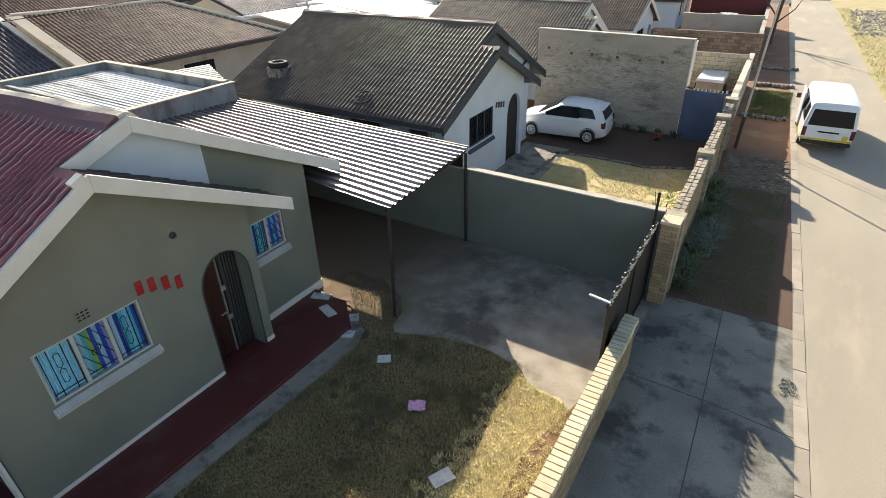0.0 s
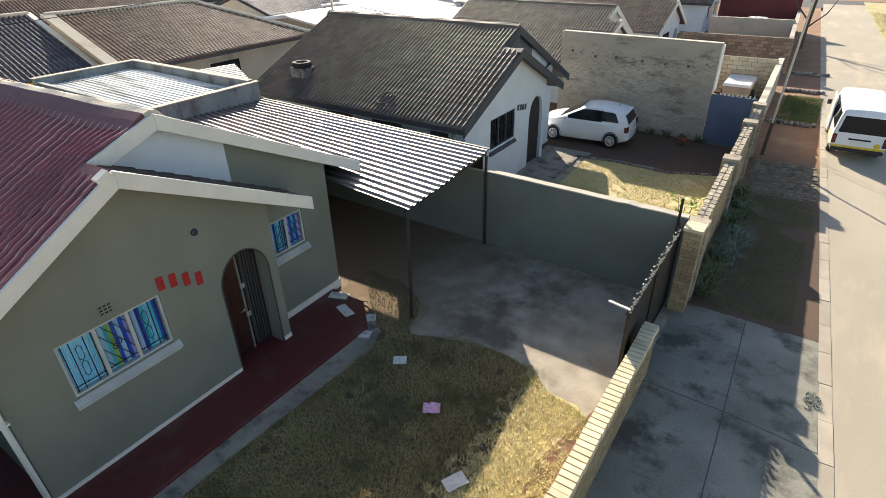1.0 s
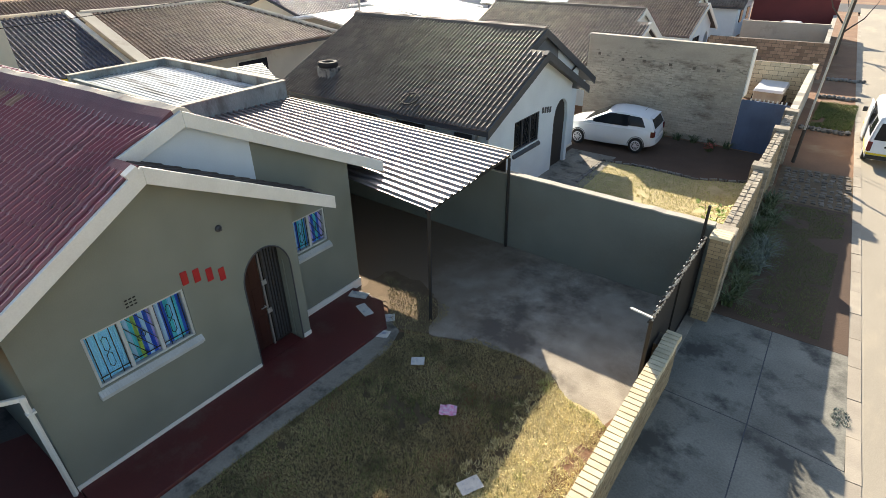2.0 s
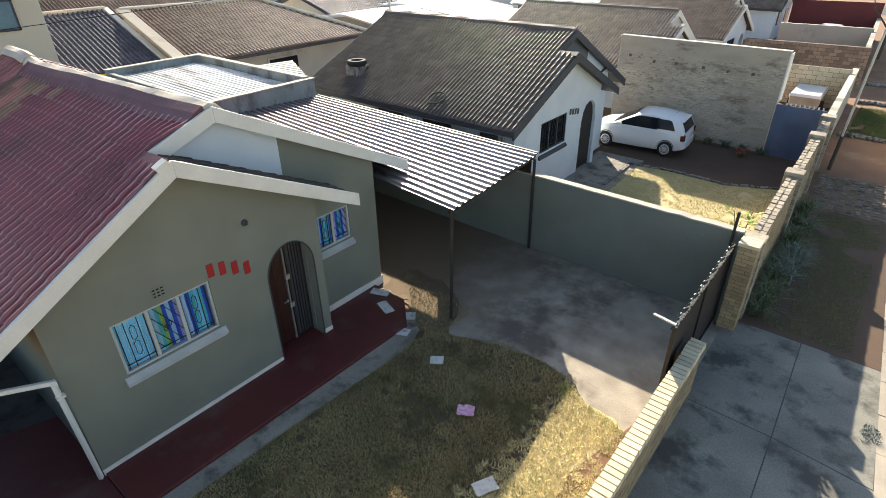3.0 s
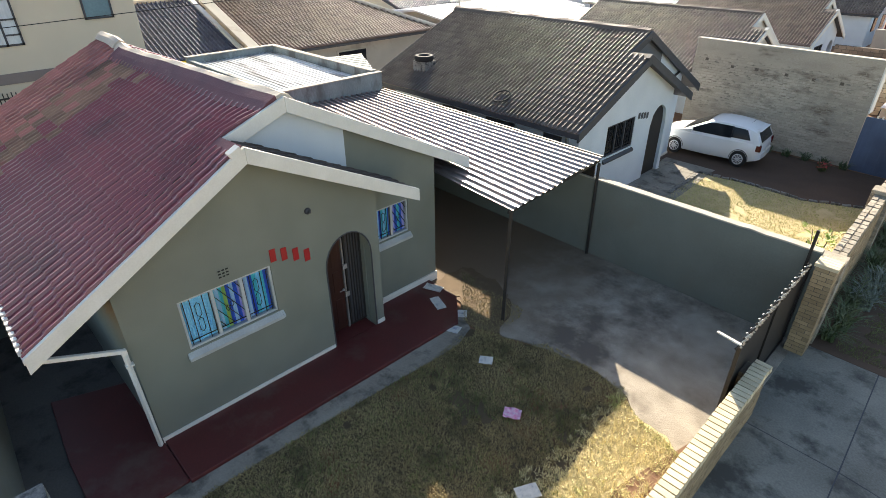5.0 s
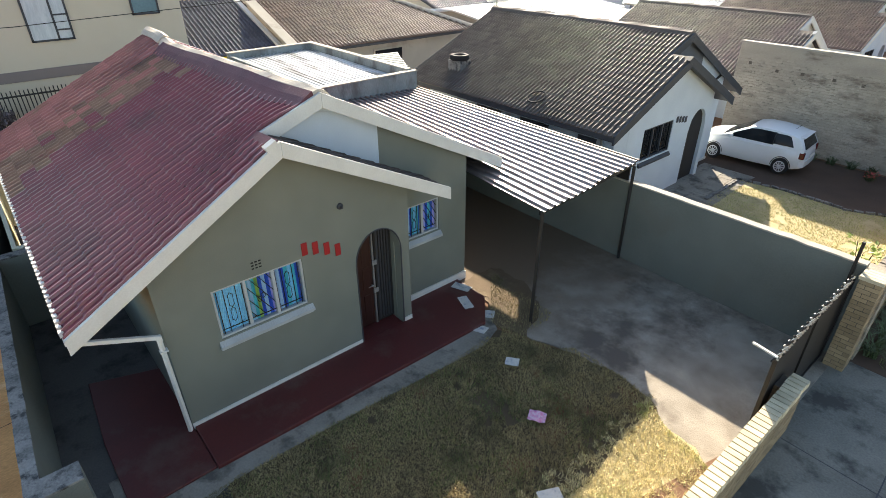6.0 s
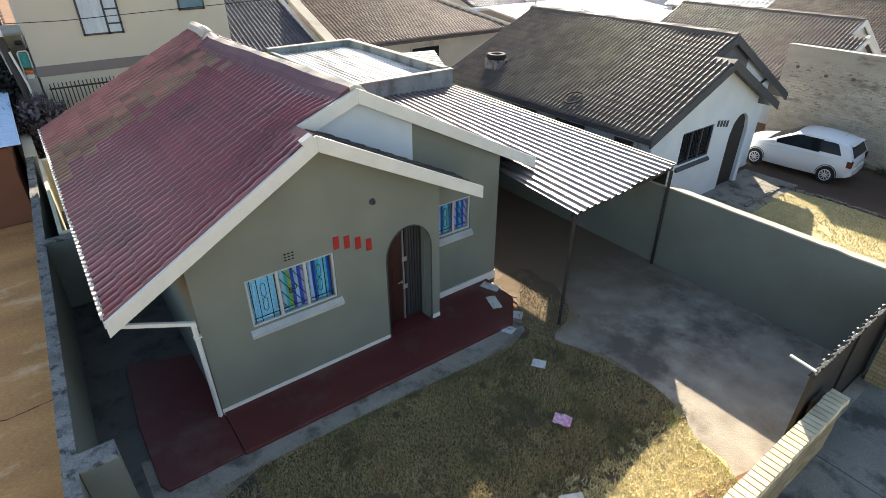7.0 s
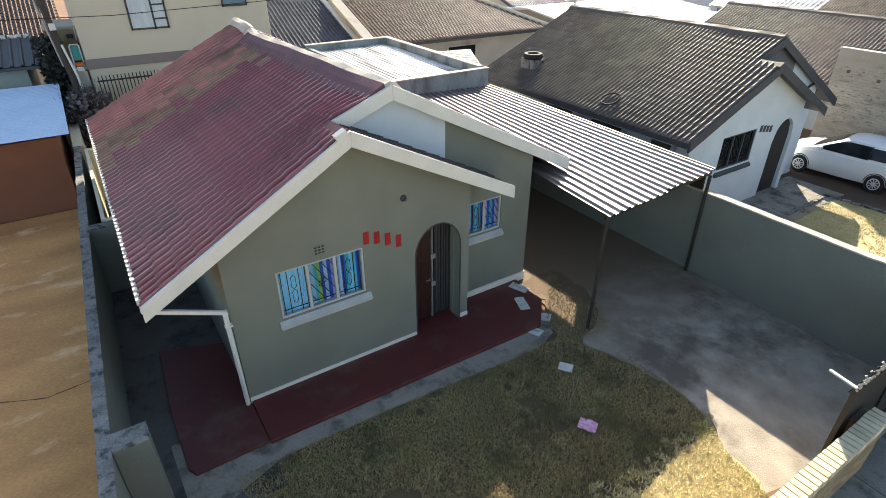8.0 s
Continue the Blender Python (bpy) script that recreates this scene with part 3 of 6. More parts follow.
    part("plinth", Mesh().box(0.0, 0.022, 0.0, D0 - 0.02, 0.0, 0.15).box(0.0, 0.022, D1 + 0.02, yc, 0.0, 0.17).box(xw, xw + 0.03, yc, side_y + 0.02, 0.0, 0.22), plinth, H)
    # roof
    tk = dict(w=tile[0], l=tile[1], roll=tile[2], lift=tile[3])
    tile_slope(H, left, xb, xu - 0.05, yE, yR, tiles, singles, None, seed=3, segs=16 if detail else 12, worn=worn, **tk)
    tile_slope(H, left, xu - 0.05, xv - 0.06, yE, yR, tiles, 0, lambda x, y: y < yP - 0.12, seed=4, segs=16 if detail else 12, **tk)
    tile_slope(H, lambda x, y: right(x, y) - 0.045, xb, xu - 0.05, yUR, yR, tiles, 0, seed=7, segs=8, **tk)
    tile_slope(H, lambda x, y: porch(x, y) - 0.055, xw - 0.05, xv - 0.06, yPR - 0.02, yP, ridge_mat if ridge_mat == RIDGE_DARK else WEATHERED, 0, seed=9, segs=8, **tk)
    n = int((xu - xb) / 0.42)
    for x0, x1 in (((xb, -8.35), (-8.30, xu - 0.065)) if sag else ((xb, xu - 0.065),)):
        cap = Mesh()
        xs = [x0 + (x1 - x0) * i / (2 * n) for i in range(2 * n + 1)]
        dz = {x: zR + dip(x, yR) + (0.03 if x1 < -8 else 0.0) for x in xs}
        cap.loft([[(x, yR - 0.21, dz[x] - 0.06), (x, yR - 0.11, dz[x] + 0.055), (x, yR, dz[x] + 0.10 + 0.012 * math.sin(x * 5)), (x, yR + 0.11, dz[x] + 0.055), (x, yR + 0.21, dz[x] - 0.06)] for x in xs])
        part("ridge_cap", cap, ridge_mat, H)
    if skirt:
        sk = Mesh()
        xs = [-8.1 + (xu - 0.06 + 8.1) * i / 60 for i in range(61)]
        sk.loft([[(x, y, left(x, y) + h_) for y, h_ in ((yR - 0.10, 0.05), (yR - 0.12, 0.125), (yR - 0.26, 0.10), (yR - 0.43 - 0.035 * noise.noise(Vector((x * 2.3, 4, 0))), 0.035), (yR - 0.42, 0.0))] for x in xs])
        part("ridge_mortar", sk, skirt, H, "maroon-painted mortar skirt along the ridge")
    # flashing where the slopes meet the boards
    fl = Mesh()
    ya = yP - 0.42
    for k in range(24):
        y0, y1 = ya + (yR - 0.12 - ya) * k / 24, ya + (yR - 0.12 - ya) * (k + 1) / 24
        x1 = xv - 0.06 if y1 < yP + 0.02 else xu - 0.055
        x0 = xu - 0.15
        fl.hexa([(x0, y0, left(x0, y0)), (x1, y0, left(x1, y0)), (x1, y1, left(x1, y1)), (x0, y1, left(x0, y1)),
                 (x0, y0, left(x0, y0) + 0.05), (x1, y0, left(x1, y0) + 0.045), (x1, y1, left(x1, y1) + 0.045), (x0, y1, left(x0, y1) + 0.05)])
    part("flashing", fl, skirt or ridge_mat, H)
    # barge boards
    def board(a, b, name, h=verge):
        m = Mesh()
        (xa, ya, za), (xc, yb, zb) = a, b
        m.hexa([(xa - 0.06, ya, za - h), (xa, ya, za - h), (xc, yb, zb - h), (xc - 0.06, yb, zb - h), (xa - 0.06, ya, za), (xa, ya, za), (xc, yb, zb), (xc - 0.06, yb, zb)])
        part(name, m, trim, H, bevel=0.008)
    up = 0.03
    board((xv, yE - 0.03, zE + up), (xv, yP, zP + up), "barge_board")
    board((xv, yP, zP + up), (xv, yPR, zPR + up), "barge_board")
    board((xu, yP - 0.12, left(xu, yP - 0.12) + up), (xu, yR, zR + up), "barge_board")
    board((xu, yR, zR + up), (xu, yUR, zUR + up), "barge_board")
    part("verge_cap", Mesh().beam((xv - 0.05, yP - 0.22, zP - 0.07), (xv - 0.05, yP - 0.05, zP + 0.015), 0.13, 0.11), trim, H)
    # soffit and eave boards
    part("eave_board", Mesh().box(xb, xv - 0.07, yE - 0.01, yE + 0.02, left(-3, yE) - 0.15, left(-3, yE) - 0.02), trim, H)
    # window, door
    if window_args:
        fm, cur, bars, sm, tinted = window_args
        window(H, -0.03, W0, W1, wz0, wz1, 3, fm, cur, bars, sm, tinted)
        if recess_window:
            window(H, xw - 0.03, V0, V1, vz0, vz1, 2, fm, [cur[2], [cur[2][0], cur[1][7], cur[2][0], cur[1][0], cur[2][2], cur[1][7]]] if cur else None, bars, sm, tinted)
    return H


PALE_C = mat("white_blue_curtain", (0.72, 0.88, 0.95), (0.58, 0.78, 0.92), 6, 40, 0.8, 0.05, stretch=(1, 5, 0.4))
BLUE_C = mat("pale_blue_curtain", (0.50, 0.86, 0.98), (0.36, 0.74, 0.94), 6, 40, 0.8, 0.05, stretch=(1, 5, 0.4))
TEAL_C = mat("teal_curtain", (0.10, 0.62, 0.66), (0.22, 0.80, 0.82), 6, 40, 0.8, 0.05, stretch=(1, 5, 0.4))
GOLD_C = mat("lime_yellow_curtain", (0.62, 0.74, 0.16), (0.45, 0.66, 0.22), 6, 40, 0.8, 0.05, stretch=(1, 5, 0.4))
DEEP_C = mat("deep_blue_curtain", (0.05, 0.10, 0.62), (0.08, 0.25, 0.78), 6, 40, 0.8, 0.05, stretch=(1, 5, 0.4))
LILAC_C = mat("lilac_curtain", (0.55, 0.46, 0.88), (0.66, 0.62, 0.92), 6, 40, 0.8, 0.05, stretch=(1, 5, 0.4))
CURTAINS = [[BLUE_C, BLUE_C, BLUE_C, BLUE_C], [TEAL_C, PALE_C, TEAL_C, GOLD_C, DEEP_C, PALE_C, DEEP_C, LILAC_C], [DEEP_C, PALE_C, DEEP_C, TEAL_C, BLUE_C, TEAL_C, DEEP_C]]

green_house = house("house", "grey-green plastered house with maroon tiled roof and white barge boards", Matrix(), (-1.09, 2.70), (3.22, 4.965), (2.13, 4.59), (5.36, 2.95), (7.47, 2.83),
                    0.36, -0.34, -9.75, GREEN, PALE, WHITE, RED_TILE, RIDGE, singles=300, worn=((lambda y: -6.25 + 0.75 * max(0.0, -0.1 - y), LICHEN_TILE), (lambda y: -7.6, OLD_TILE)), sag=0.26, skirt=RIDGE_RED, window_args=(STEEL_FRAME, CURTAINS, True, STEEL_FRAME, False), tile=(0.40, 0.325, 0.045, 0.020))
# White lumps stand in for the sun's glints on the tile ends.
ee = Mesh().box(-9.72, 0.28, -1.135, -1.105, 2.60, 2.66)
for i in range(66):
    ee.box(-9.70 + 0.15 * i, -9.62 + 0.15 * i, -1.15, -1.09, 2.655, 2.735)
part("eave_filler", ee, WHITE, green_house, "white scalloped strip in place of sunlit tile ends")
# porch inside the arch: door leaf, security gate
part("porch_lining", Mesh().box(-1.25, -1.20, 3.1, 4.34, 0, 2.6).box(-1.2, -THICK - 0.01, 3.1, 3.15, 0, 2.6).box(-1.25, -THICK - 0.01, 3.1, 4.34, 2.6, 2.65), GREEN, green_house)
part("porch_floor", Mesh().box(-1.2, -0.001, 3.16, 4.34, -0.03, 0.079), STOEP, green_house)
leaf = Mesh().box(-0.40, -0.35, 3.37, 3.90, 0.10, 2.40)
for z0, z1 in ((0.25, 0.85), (1.0, 1.5), (1.62, 2.1)):
    for y0, y1 in ((3.44, 3.60), (3.67, 3.83)):
        leaf.box(-0.35, -0.338, y0, y1, z0, z1)
leaf_ob = part("door", leaf, WOOD, green_house, "panelled red-brown wooden front door", bevel=0.008)
part("door_handle", Mesh().box(-0.338, -0.30, 3.85, 3.88, 1.02, 1.06).box(-0.31, -0.295, 3.77, 3.88, 1.03, 1.05), GALV, leaf_ob)
part("door_post", Mesh().box(-0.42, -0.33, 3.91, 3.95, 0.08, 2.44), mat("grey_brown_steel", (0.22, 0.20, 0.185), (0.15, 0.135, 0.125), 3, 40, 0.6, 0.05), green_house, "grey-brown steel door post")
sgate = part("security_gate", Mesh().box(-0.36, -0.33, 3.97, 4.36, 0.10, 0.14).box(-0.36, -0.33, 3.97, 4.36, 2.24, 2.28).box(-0.36, -0.33, 4.32, 4.36, 0.14, 2.24).box(-0.36, -0.33, 3.97, 4.01, 0.14, 2.24), STEEL_BLACK, green_house, "black steel security gate with a mesh screen")
part("screen", Mesh().box(-0.352, -0.344, 4.01, 4.32, 0.14, 2.24), CHARCOAL, sgate)
for i in range(1, 5):
    part("gate_bar", Mesh().box(-0.335, -0.318, 4.01 + 0.062 * i - 0.007, 4.01 + 0.062 * i + 0.007, 0.14, 2.24), STEEL_BLACK, sgate)
for z in (0.85, 1.5):
    part("hinge_plate", Mesh().box(-0.33, -0.31, 3.90, 4.0, z, z + 0.10), GALV, sgate)
part("arch_trim", Mesh().tube([(0.004, 3.36, 0.10), (0.004, 3.36, 1.0)] + [(0.004, 3.87 - 0.51 * math.cos(a), 1.85 + 0.60 * math.sin(a)) for a in [math.pi * i / 14 for i in range(15)]] + [(0.004, 4.38, 1.0), (0.004, 4.38, 0.1)], 0.014, 6), CHARCOAL, green_house)
vent = Mesh().box(0, 0.008, 1.46, 1.66, 2.54, 2.72)
vent_ob = part("air_brick", vent, GREEN, green_house)
part("vent_holes", (lambda m: [m.box(0.008, 0.012, 1.475 + 0.062 * i, 1.516 + 0.062 * i, 2.56 + 0.055 * j, 2.583 + 0.055 * j) for i in range(3) for j in range(3)] and m)(Mesh()), DARK, vent_ob)
part("wall_lamp_mount", Mesh().lathe((0, 3.15, 3.15), (1, 0, 0), [(0, 0.06), (0.03, 0.055), (0.05, 0.03), (0.09, 0.02)], 12), CHARCOAL, green_house)
pipe = Mesh().beam((0.08, -0.06, 0.1), (0.10, -0.08, 2.05), 0.060, 0.060).beam((0.10, -0.05, 2.07), (0.10, -0.98, 2.46), 0.065, 0.065).box(0.06, 0.14, -0.12, -0.04, 2.02, 2.11)
part("downpipe", pipe, WHITE, green_house, "white painted downpipe with square bend", bevel=0.01)
part("pipe_bracket", Mesh().box(0.05, 0.135, -0.125, -0.01, 1.80, 1.83), WHITE, green_house)
numbers = thing("house_number", "red painted house number, four characters", "sign")
for i, (y, z) in enumerate(((2.40, 2.60), (2.60, 2.55), (2.81, 2.46), (3.02, 2.36))):
    part("number_bar", Mesh().box(0.002, 0.016, y - 0.055, y + 0.055, z - 0.13, z + 0.11), RED_PAINT, numbers, bevel=0.02)

FURTHER = Matrix.Translation((-0.153, 0.02, -0.145)) @ Matrix.Scale(1.02, 4)      # the next plot lies a little lower
neighbour = house("house", "white plastered house with dark brown tiled roof and charcoal trim", FURTHER @ pose(0.0, 11.95, 0), (-1.1, 2.72), (3.2, 4.64), (2.13, 4.20), (5.38, 2.58), (7.47, 2.40),
                  0.30, -0.35, -8.4, PALE, SLATE_PAINT, CHARCOAL, BROWN_TILE, RIDGE_DARK, singles=0, window_args=(CHARCOAL, None, True, CHARCOAL, True), side_y=6.15, recess_window=False, tile=(0.27, 0.29, 0.061, 0.018))
part("door", Mesh().box(-0.16, -0.10, 3.37, 4.37, 0.05, 2.42), STEEL_BLACK, neighbour, "dark panelled front door under an arch")
numbers2 = thing("house_number", "small dark house number on white plaster", "sign", at=FURTHER)
for i in range(4):
    part("number_bar", Mesh().box(0.002, 0.014, 14.42 + i * 0.17, 14.53 + i * 0.17, 2.30 - i * 0.03, 2.48 - i * 0.03), CHARCOAL, numbers2)

def blades(name, inside, count, box, material, label, h=(0.03, 0.07), seed=2, z=0.0, patch=0.0, group=""):
    """Loose grass blades as one mesh; patch leaves bare places."""
    rnd, m = random.Random(seed), Mesh()
    x0, x1, y0, y1 = box
    for _ in range(count):
        x, y = rnd.uniform(x0, x1), rnd.uniform(y0, y1)
        if not inside(x, y) or noise.noise(Vector((x * 1.1, y * 1.1, seed))) + 0.4 * noise.noise(Vector((x * 4, y * 4, seed))) < patch - 0.5:
            continue
        a, l, lean = rnd.uniform(0, 6.283), rnd.uniform(*h), rnd.uniform(0.3, 1.3)
        w = rnd.uniform(0.004, 0.009)
        dx, dy = math.cos(a), math.sin(a)
        m.add([(x - dy * w, y + dx * w, z), (x + dy * w, y - dx * w, z), (x + dx * l * lean, y + dy * l * lean, z + l)], [(0, 1, 2)])
    return tagged(part(name, m, material), label, "grass", group, "stuff")


# ---- stoep, yard, driveway ----
tagged(part("stoep", Mesh().prism([(0.0, 0.02), (1.04, 0.02), (1.13, 5.66), (0.45, 6.3), (-0.48, 6.3), (-0.48, 4.5), (0.0, 4.5)], -0.05, 0.08), STOEP, bevel=0.012), "dark red polished cement stoep", "stoep", kind="structure")
tagged(part("side_path", Mesh().prism([(-2.3, -1.12), (-0.6, -1.22), (0.85, -1.2), (1.02, -1.12), (1.0, 0.016), (-1.9, 0.0)], -0.05, 0.055), STOEP, bevel=0.012), "worn dark red cement path along the house", "path", kind="structure")
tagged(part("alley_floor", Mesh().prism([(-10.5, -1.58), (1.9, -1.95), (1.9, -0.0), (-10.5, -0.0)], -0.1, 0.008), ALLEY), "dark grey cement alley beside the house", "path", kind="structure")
tagged(part("path_strip", Mesh().prism([(0.2, -1.35), (1.9, -1.3), (1.38, 0.1), (1.43, 2.0), (1.58, 4.4), (1.60, 5.2), (1.40, 5.75), (0.9, 6.0), (0.2, 5.8)], -0.1, 0.012), PATH_CEMENT), "grey worn cement strip beside the stoep", "path", kind="structure")


def ragged(poly, amp=0.07, step=0.12, keep=()):
    """A polygon whose edges wander a little; keep names the corners after which an edge stays straight."""
    out = []
    for i, (p, q) in enumerate(zip(poly, poly[1:] + poly[:1])):
        k = 1 if i in keep else max(1, int(math.dist(p, q) / step))
        for j in range(k):
            x, y = p[0] + (q[0] - p[0]) * j / k, p[1] + (q[1] - p[1]) * j / k
            f = 0.0 if i in keep or (i - 1) % len(poly) in keep and j == 0 else 1.0
            out.append((x + f * amp * noise.noise(Vector((x * 3, y * 3, 1))), y + f * amp * (noise.noise(Vector((x * 2.2, y * 2.2, 6))) + 0.6 * noise.noise(Vector((x * 9, y * 9, 2))))))
    return out


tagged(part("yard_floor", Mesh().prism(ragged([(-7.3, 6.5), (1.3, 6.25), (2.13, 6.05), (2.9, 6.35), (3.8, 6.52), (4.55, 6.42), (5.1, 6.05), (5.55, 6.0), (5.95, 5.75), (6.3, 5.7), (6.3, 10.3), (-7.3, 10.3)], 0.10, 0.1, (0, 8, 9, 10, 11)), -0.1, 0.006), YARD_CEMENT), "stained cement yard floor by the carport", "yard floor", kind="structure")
lawn_poly = [(1.45, -1.9), (1.38, 0.3), (1.42, 2.0), (1.58, 4.4), (1.42, 5.75), (2.1, 6.0), (2.9, 6.33), (3.8, 6.5), (4.55, 6.4), (5.1, 6.0), (5.55, 5.95), (6.15, 5.7), (6.15, -1.9)]
tagged(part("lawn_ground", Mesh().prism(lawn_poly, -0.1, 0.0), LAWN_SOIL), "patchy brown soil under the lawn", "ground", kind="structure")
slab = Mesh().prism([(6.3, 7.27), (7.77, 7.25), (7.70, 9.6), (7.68, 10.25), (6.3, 10.4)], -0.1, 0.0).prism([(7.79, 7.25), (kx(7.2) - 0.21, 7.1), (kx(10) - 0.21, 10.2), (7.70, 10.25), (7.72, 9.6)], -0.1, 0.0)
slab.prism([(6.3, -1), (7.95, -1), (7.77, 7.23), (6.3, 7.25)], -0.1, 0.0).prism([(7.97, -1), (kx(-1) - 0.21, -1), (kx(7) - 0.21, 7.08), (7.79, 7.23)], -0.1, 0.0)
tagged(part("soil_corner", Mesh().prism(ragged([(-0.4, 6.36), (0.5, 6.36), (1.15, 5.75), (1.45, 5.8), (2.0, 6.08), (1.75, 6.55), (1.35, 7.15), (0.6, 7.5), (-0.4, 7.35)], 0.12, 0.1), -0.1, 0.016), CARPORT_SOIL), "patch of brown bare soil at the end of the stoep", "ground", kind="structure")
blades("corner_grass", lambda x, y: x + y > 6.95 and y < 7.2 - 0.1 * x and not (x < 0.5 and y < 6.35), 5000, (-0.4, 1.9, 5.8, 7.2), DRY_GRASS, "thin dry grass at the end of the stoep", h=(0.02, 0.05), seed=61, z=0.014, patch=0.15)
tagged(part("driveway_bed", Mesh().prism([(6.3, -1), (kx(-1) - 0.22, -1), (kx(10.2) - 0.22, 10.2), (6.3, 10.4)], -0.14, -0.006), CHARCOAL), "dark dirt in the slab joints", "ground", kind="structure")
tagged(part("driveway", slab, CEMENT, bevel=0.003), "grey cement driveway slabs with cracked joints", "driveway", kind="structure")
tagged(part("verge_ground", strip(Mesh(), -2.9, -0.21, 10.2, 17.4, -0.1, 0.004), DARK_SOIL), "dark bare verge soil", "verge", kind="structure")
kerb = thing("kerb", "pale concrete kerb of metre-long blocks", "kerb", kind="structure")
kb = Mesh().box(-0.105, 0.105, -0.488, 0.488, -0.25, 0.0).data("kerb_block", KERB)
for i in range(-6, 60):
    y = 6.44 + i * 0.99
    piece("kerb_block", kb, kerb, pose(kx(y) - 0.105, y, 0.004 * math.sin(i * 2.3), 0, 0, -math.degrees(math.atan(SKEW)) + 0.25 * math.sin(i * 1.7)))


def in_poly(poly):
    def f(x, y):
        c = False
        for (xa, ya), (xb, yb) in zip(poly, poly[1:] + poly[:1]):
            if (ya > y) != (yb > y) and x < (xb - xa) * (y - ya) / (yb - ya) + xa:
                c = not c
        return c
    return f


inside_lawn = in_poly(lawn_poly)


# Where the sunlit colour of the lawn starts, along the carport's shadow edge.
def sunlit_edge(y):
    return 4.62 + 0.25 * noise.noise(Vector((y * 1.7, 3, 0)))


def bare_edge(y):
    return 5.66 + 0.35 * noise.noise(Vector((y * 1.3, 9, 0))) + (0.35 if y > 5.2 else 0)


# One lawn, its shade and sun put into a dark and a bright grass.
blades("lawn_grass", lambda x, y: (inside_lawn(x, y) or inside_lawn(x + 0.01 + 0.12 * noise.noise(Vector((x * 3, y * 3, 2))), y) or inside_lawn(x, y - 0.18 - 0.35 * noise.noise(Vector((x * 2.5, y * 2.5, 5)))) and noise.noise(Vector((x * 11, y * 11, 3))) > -0.05) and x < sunlit_edge(y) + 0.6 * noise.noise(Vector((x * 6, y * 6, 8))), 125000, (1.25, 5.1, -0.6, 6.5), DRY_GRASS, "dry winter lawn, olive and patchy, darkened as the shaded part", h=(0.02, 0.05), patch=0.0)
blades("straw_lawn", lambda x, y: inside_lawn(x, y) and sunlit_edge(y) + 0.5 * noise.noise(Vector((x * 6, y * 6, 4))) <= x < bare_edge(y) + 0.35 * noise.noise(Vector((x * 7, y * 7, 1))), 66000, (4.2, 6.2, -0.6, 6.5), STRAW, "bright straw-yellow dry lawn beside the front wall, sunlight in its colour", h=(0.02, 0.05), seed=5, patch=-0.1)
blades("straw_tufts", lambda x, y: inside_lawn(x, y) and 4.5 < x < bare_edge(y) + 0.3 and noise.noise(Vector((x * 8, y * 8, 6))) > 0.05, 26000, (4.4, 6.2, -0.6, 6.4), STRAW, "matted tufts of dry yellow grass, bright as the sunlit strip", h=(0.035, 0.075), seed=25, patch=0.2)
blades("dry_tufts", lambda x, y: inside_lawn(x, y) and x >= bare_edge(y) - 0.1, 14000, (5.2, 6.2, -0.6, 6.5), STRAW, "thin dry tufts on the bare soil by the wall", h=(0.04, 0.10), seed=15, patch=0.24)
# Brighter ground laid under the strip to make it look sunlit.
tagged(part("sunlit_lawn_ground", Mesh().prism([(4.9, -1.3), (4.85, 1.5), (4.7, 3.0), (4.9, 4.2), (4.7, 5.4), (4.72, 6.15), (5.3, 6.05), (5.95, 6.2), (5.8, 5.6), (5.7, -1.3)], -0.1, 0.004), STRAW_SOIL), "bright straw-coloured ground under the sunlit lawn strip", "ground", kind="structure")
tagged(part("bare_soil", Mesh().prism([(5.55, -1.3), (5.62, 1.0), (5.5, 2.6), (5.62, 3.6), (5.55, 4.6), (5.8, 5.6), (5.95, 6.2), (6.2, 6.3), (6.2, -1.3)], -0.1, 0.008), mat("bare_brown_soil", (0.22, 0.12, 0.068), (0.15, 0.08, 0.046), 2.5, 30, 0.95, 0.7, stain=(0.27, 0.17, 0.09), stain_scale=2.5, stain_at=0.55)), "red-brown bare soil along the wall", "ground", kind="structure")
blades("lawn_green", inside_lawn, 16000, (1.4, 5.2, -1.2, 5.5), GREEN_GRASS, "thin green grass among the dry lawn", seed=6, patch=0.45)

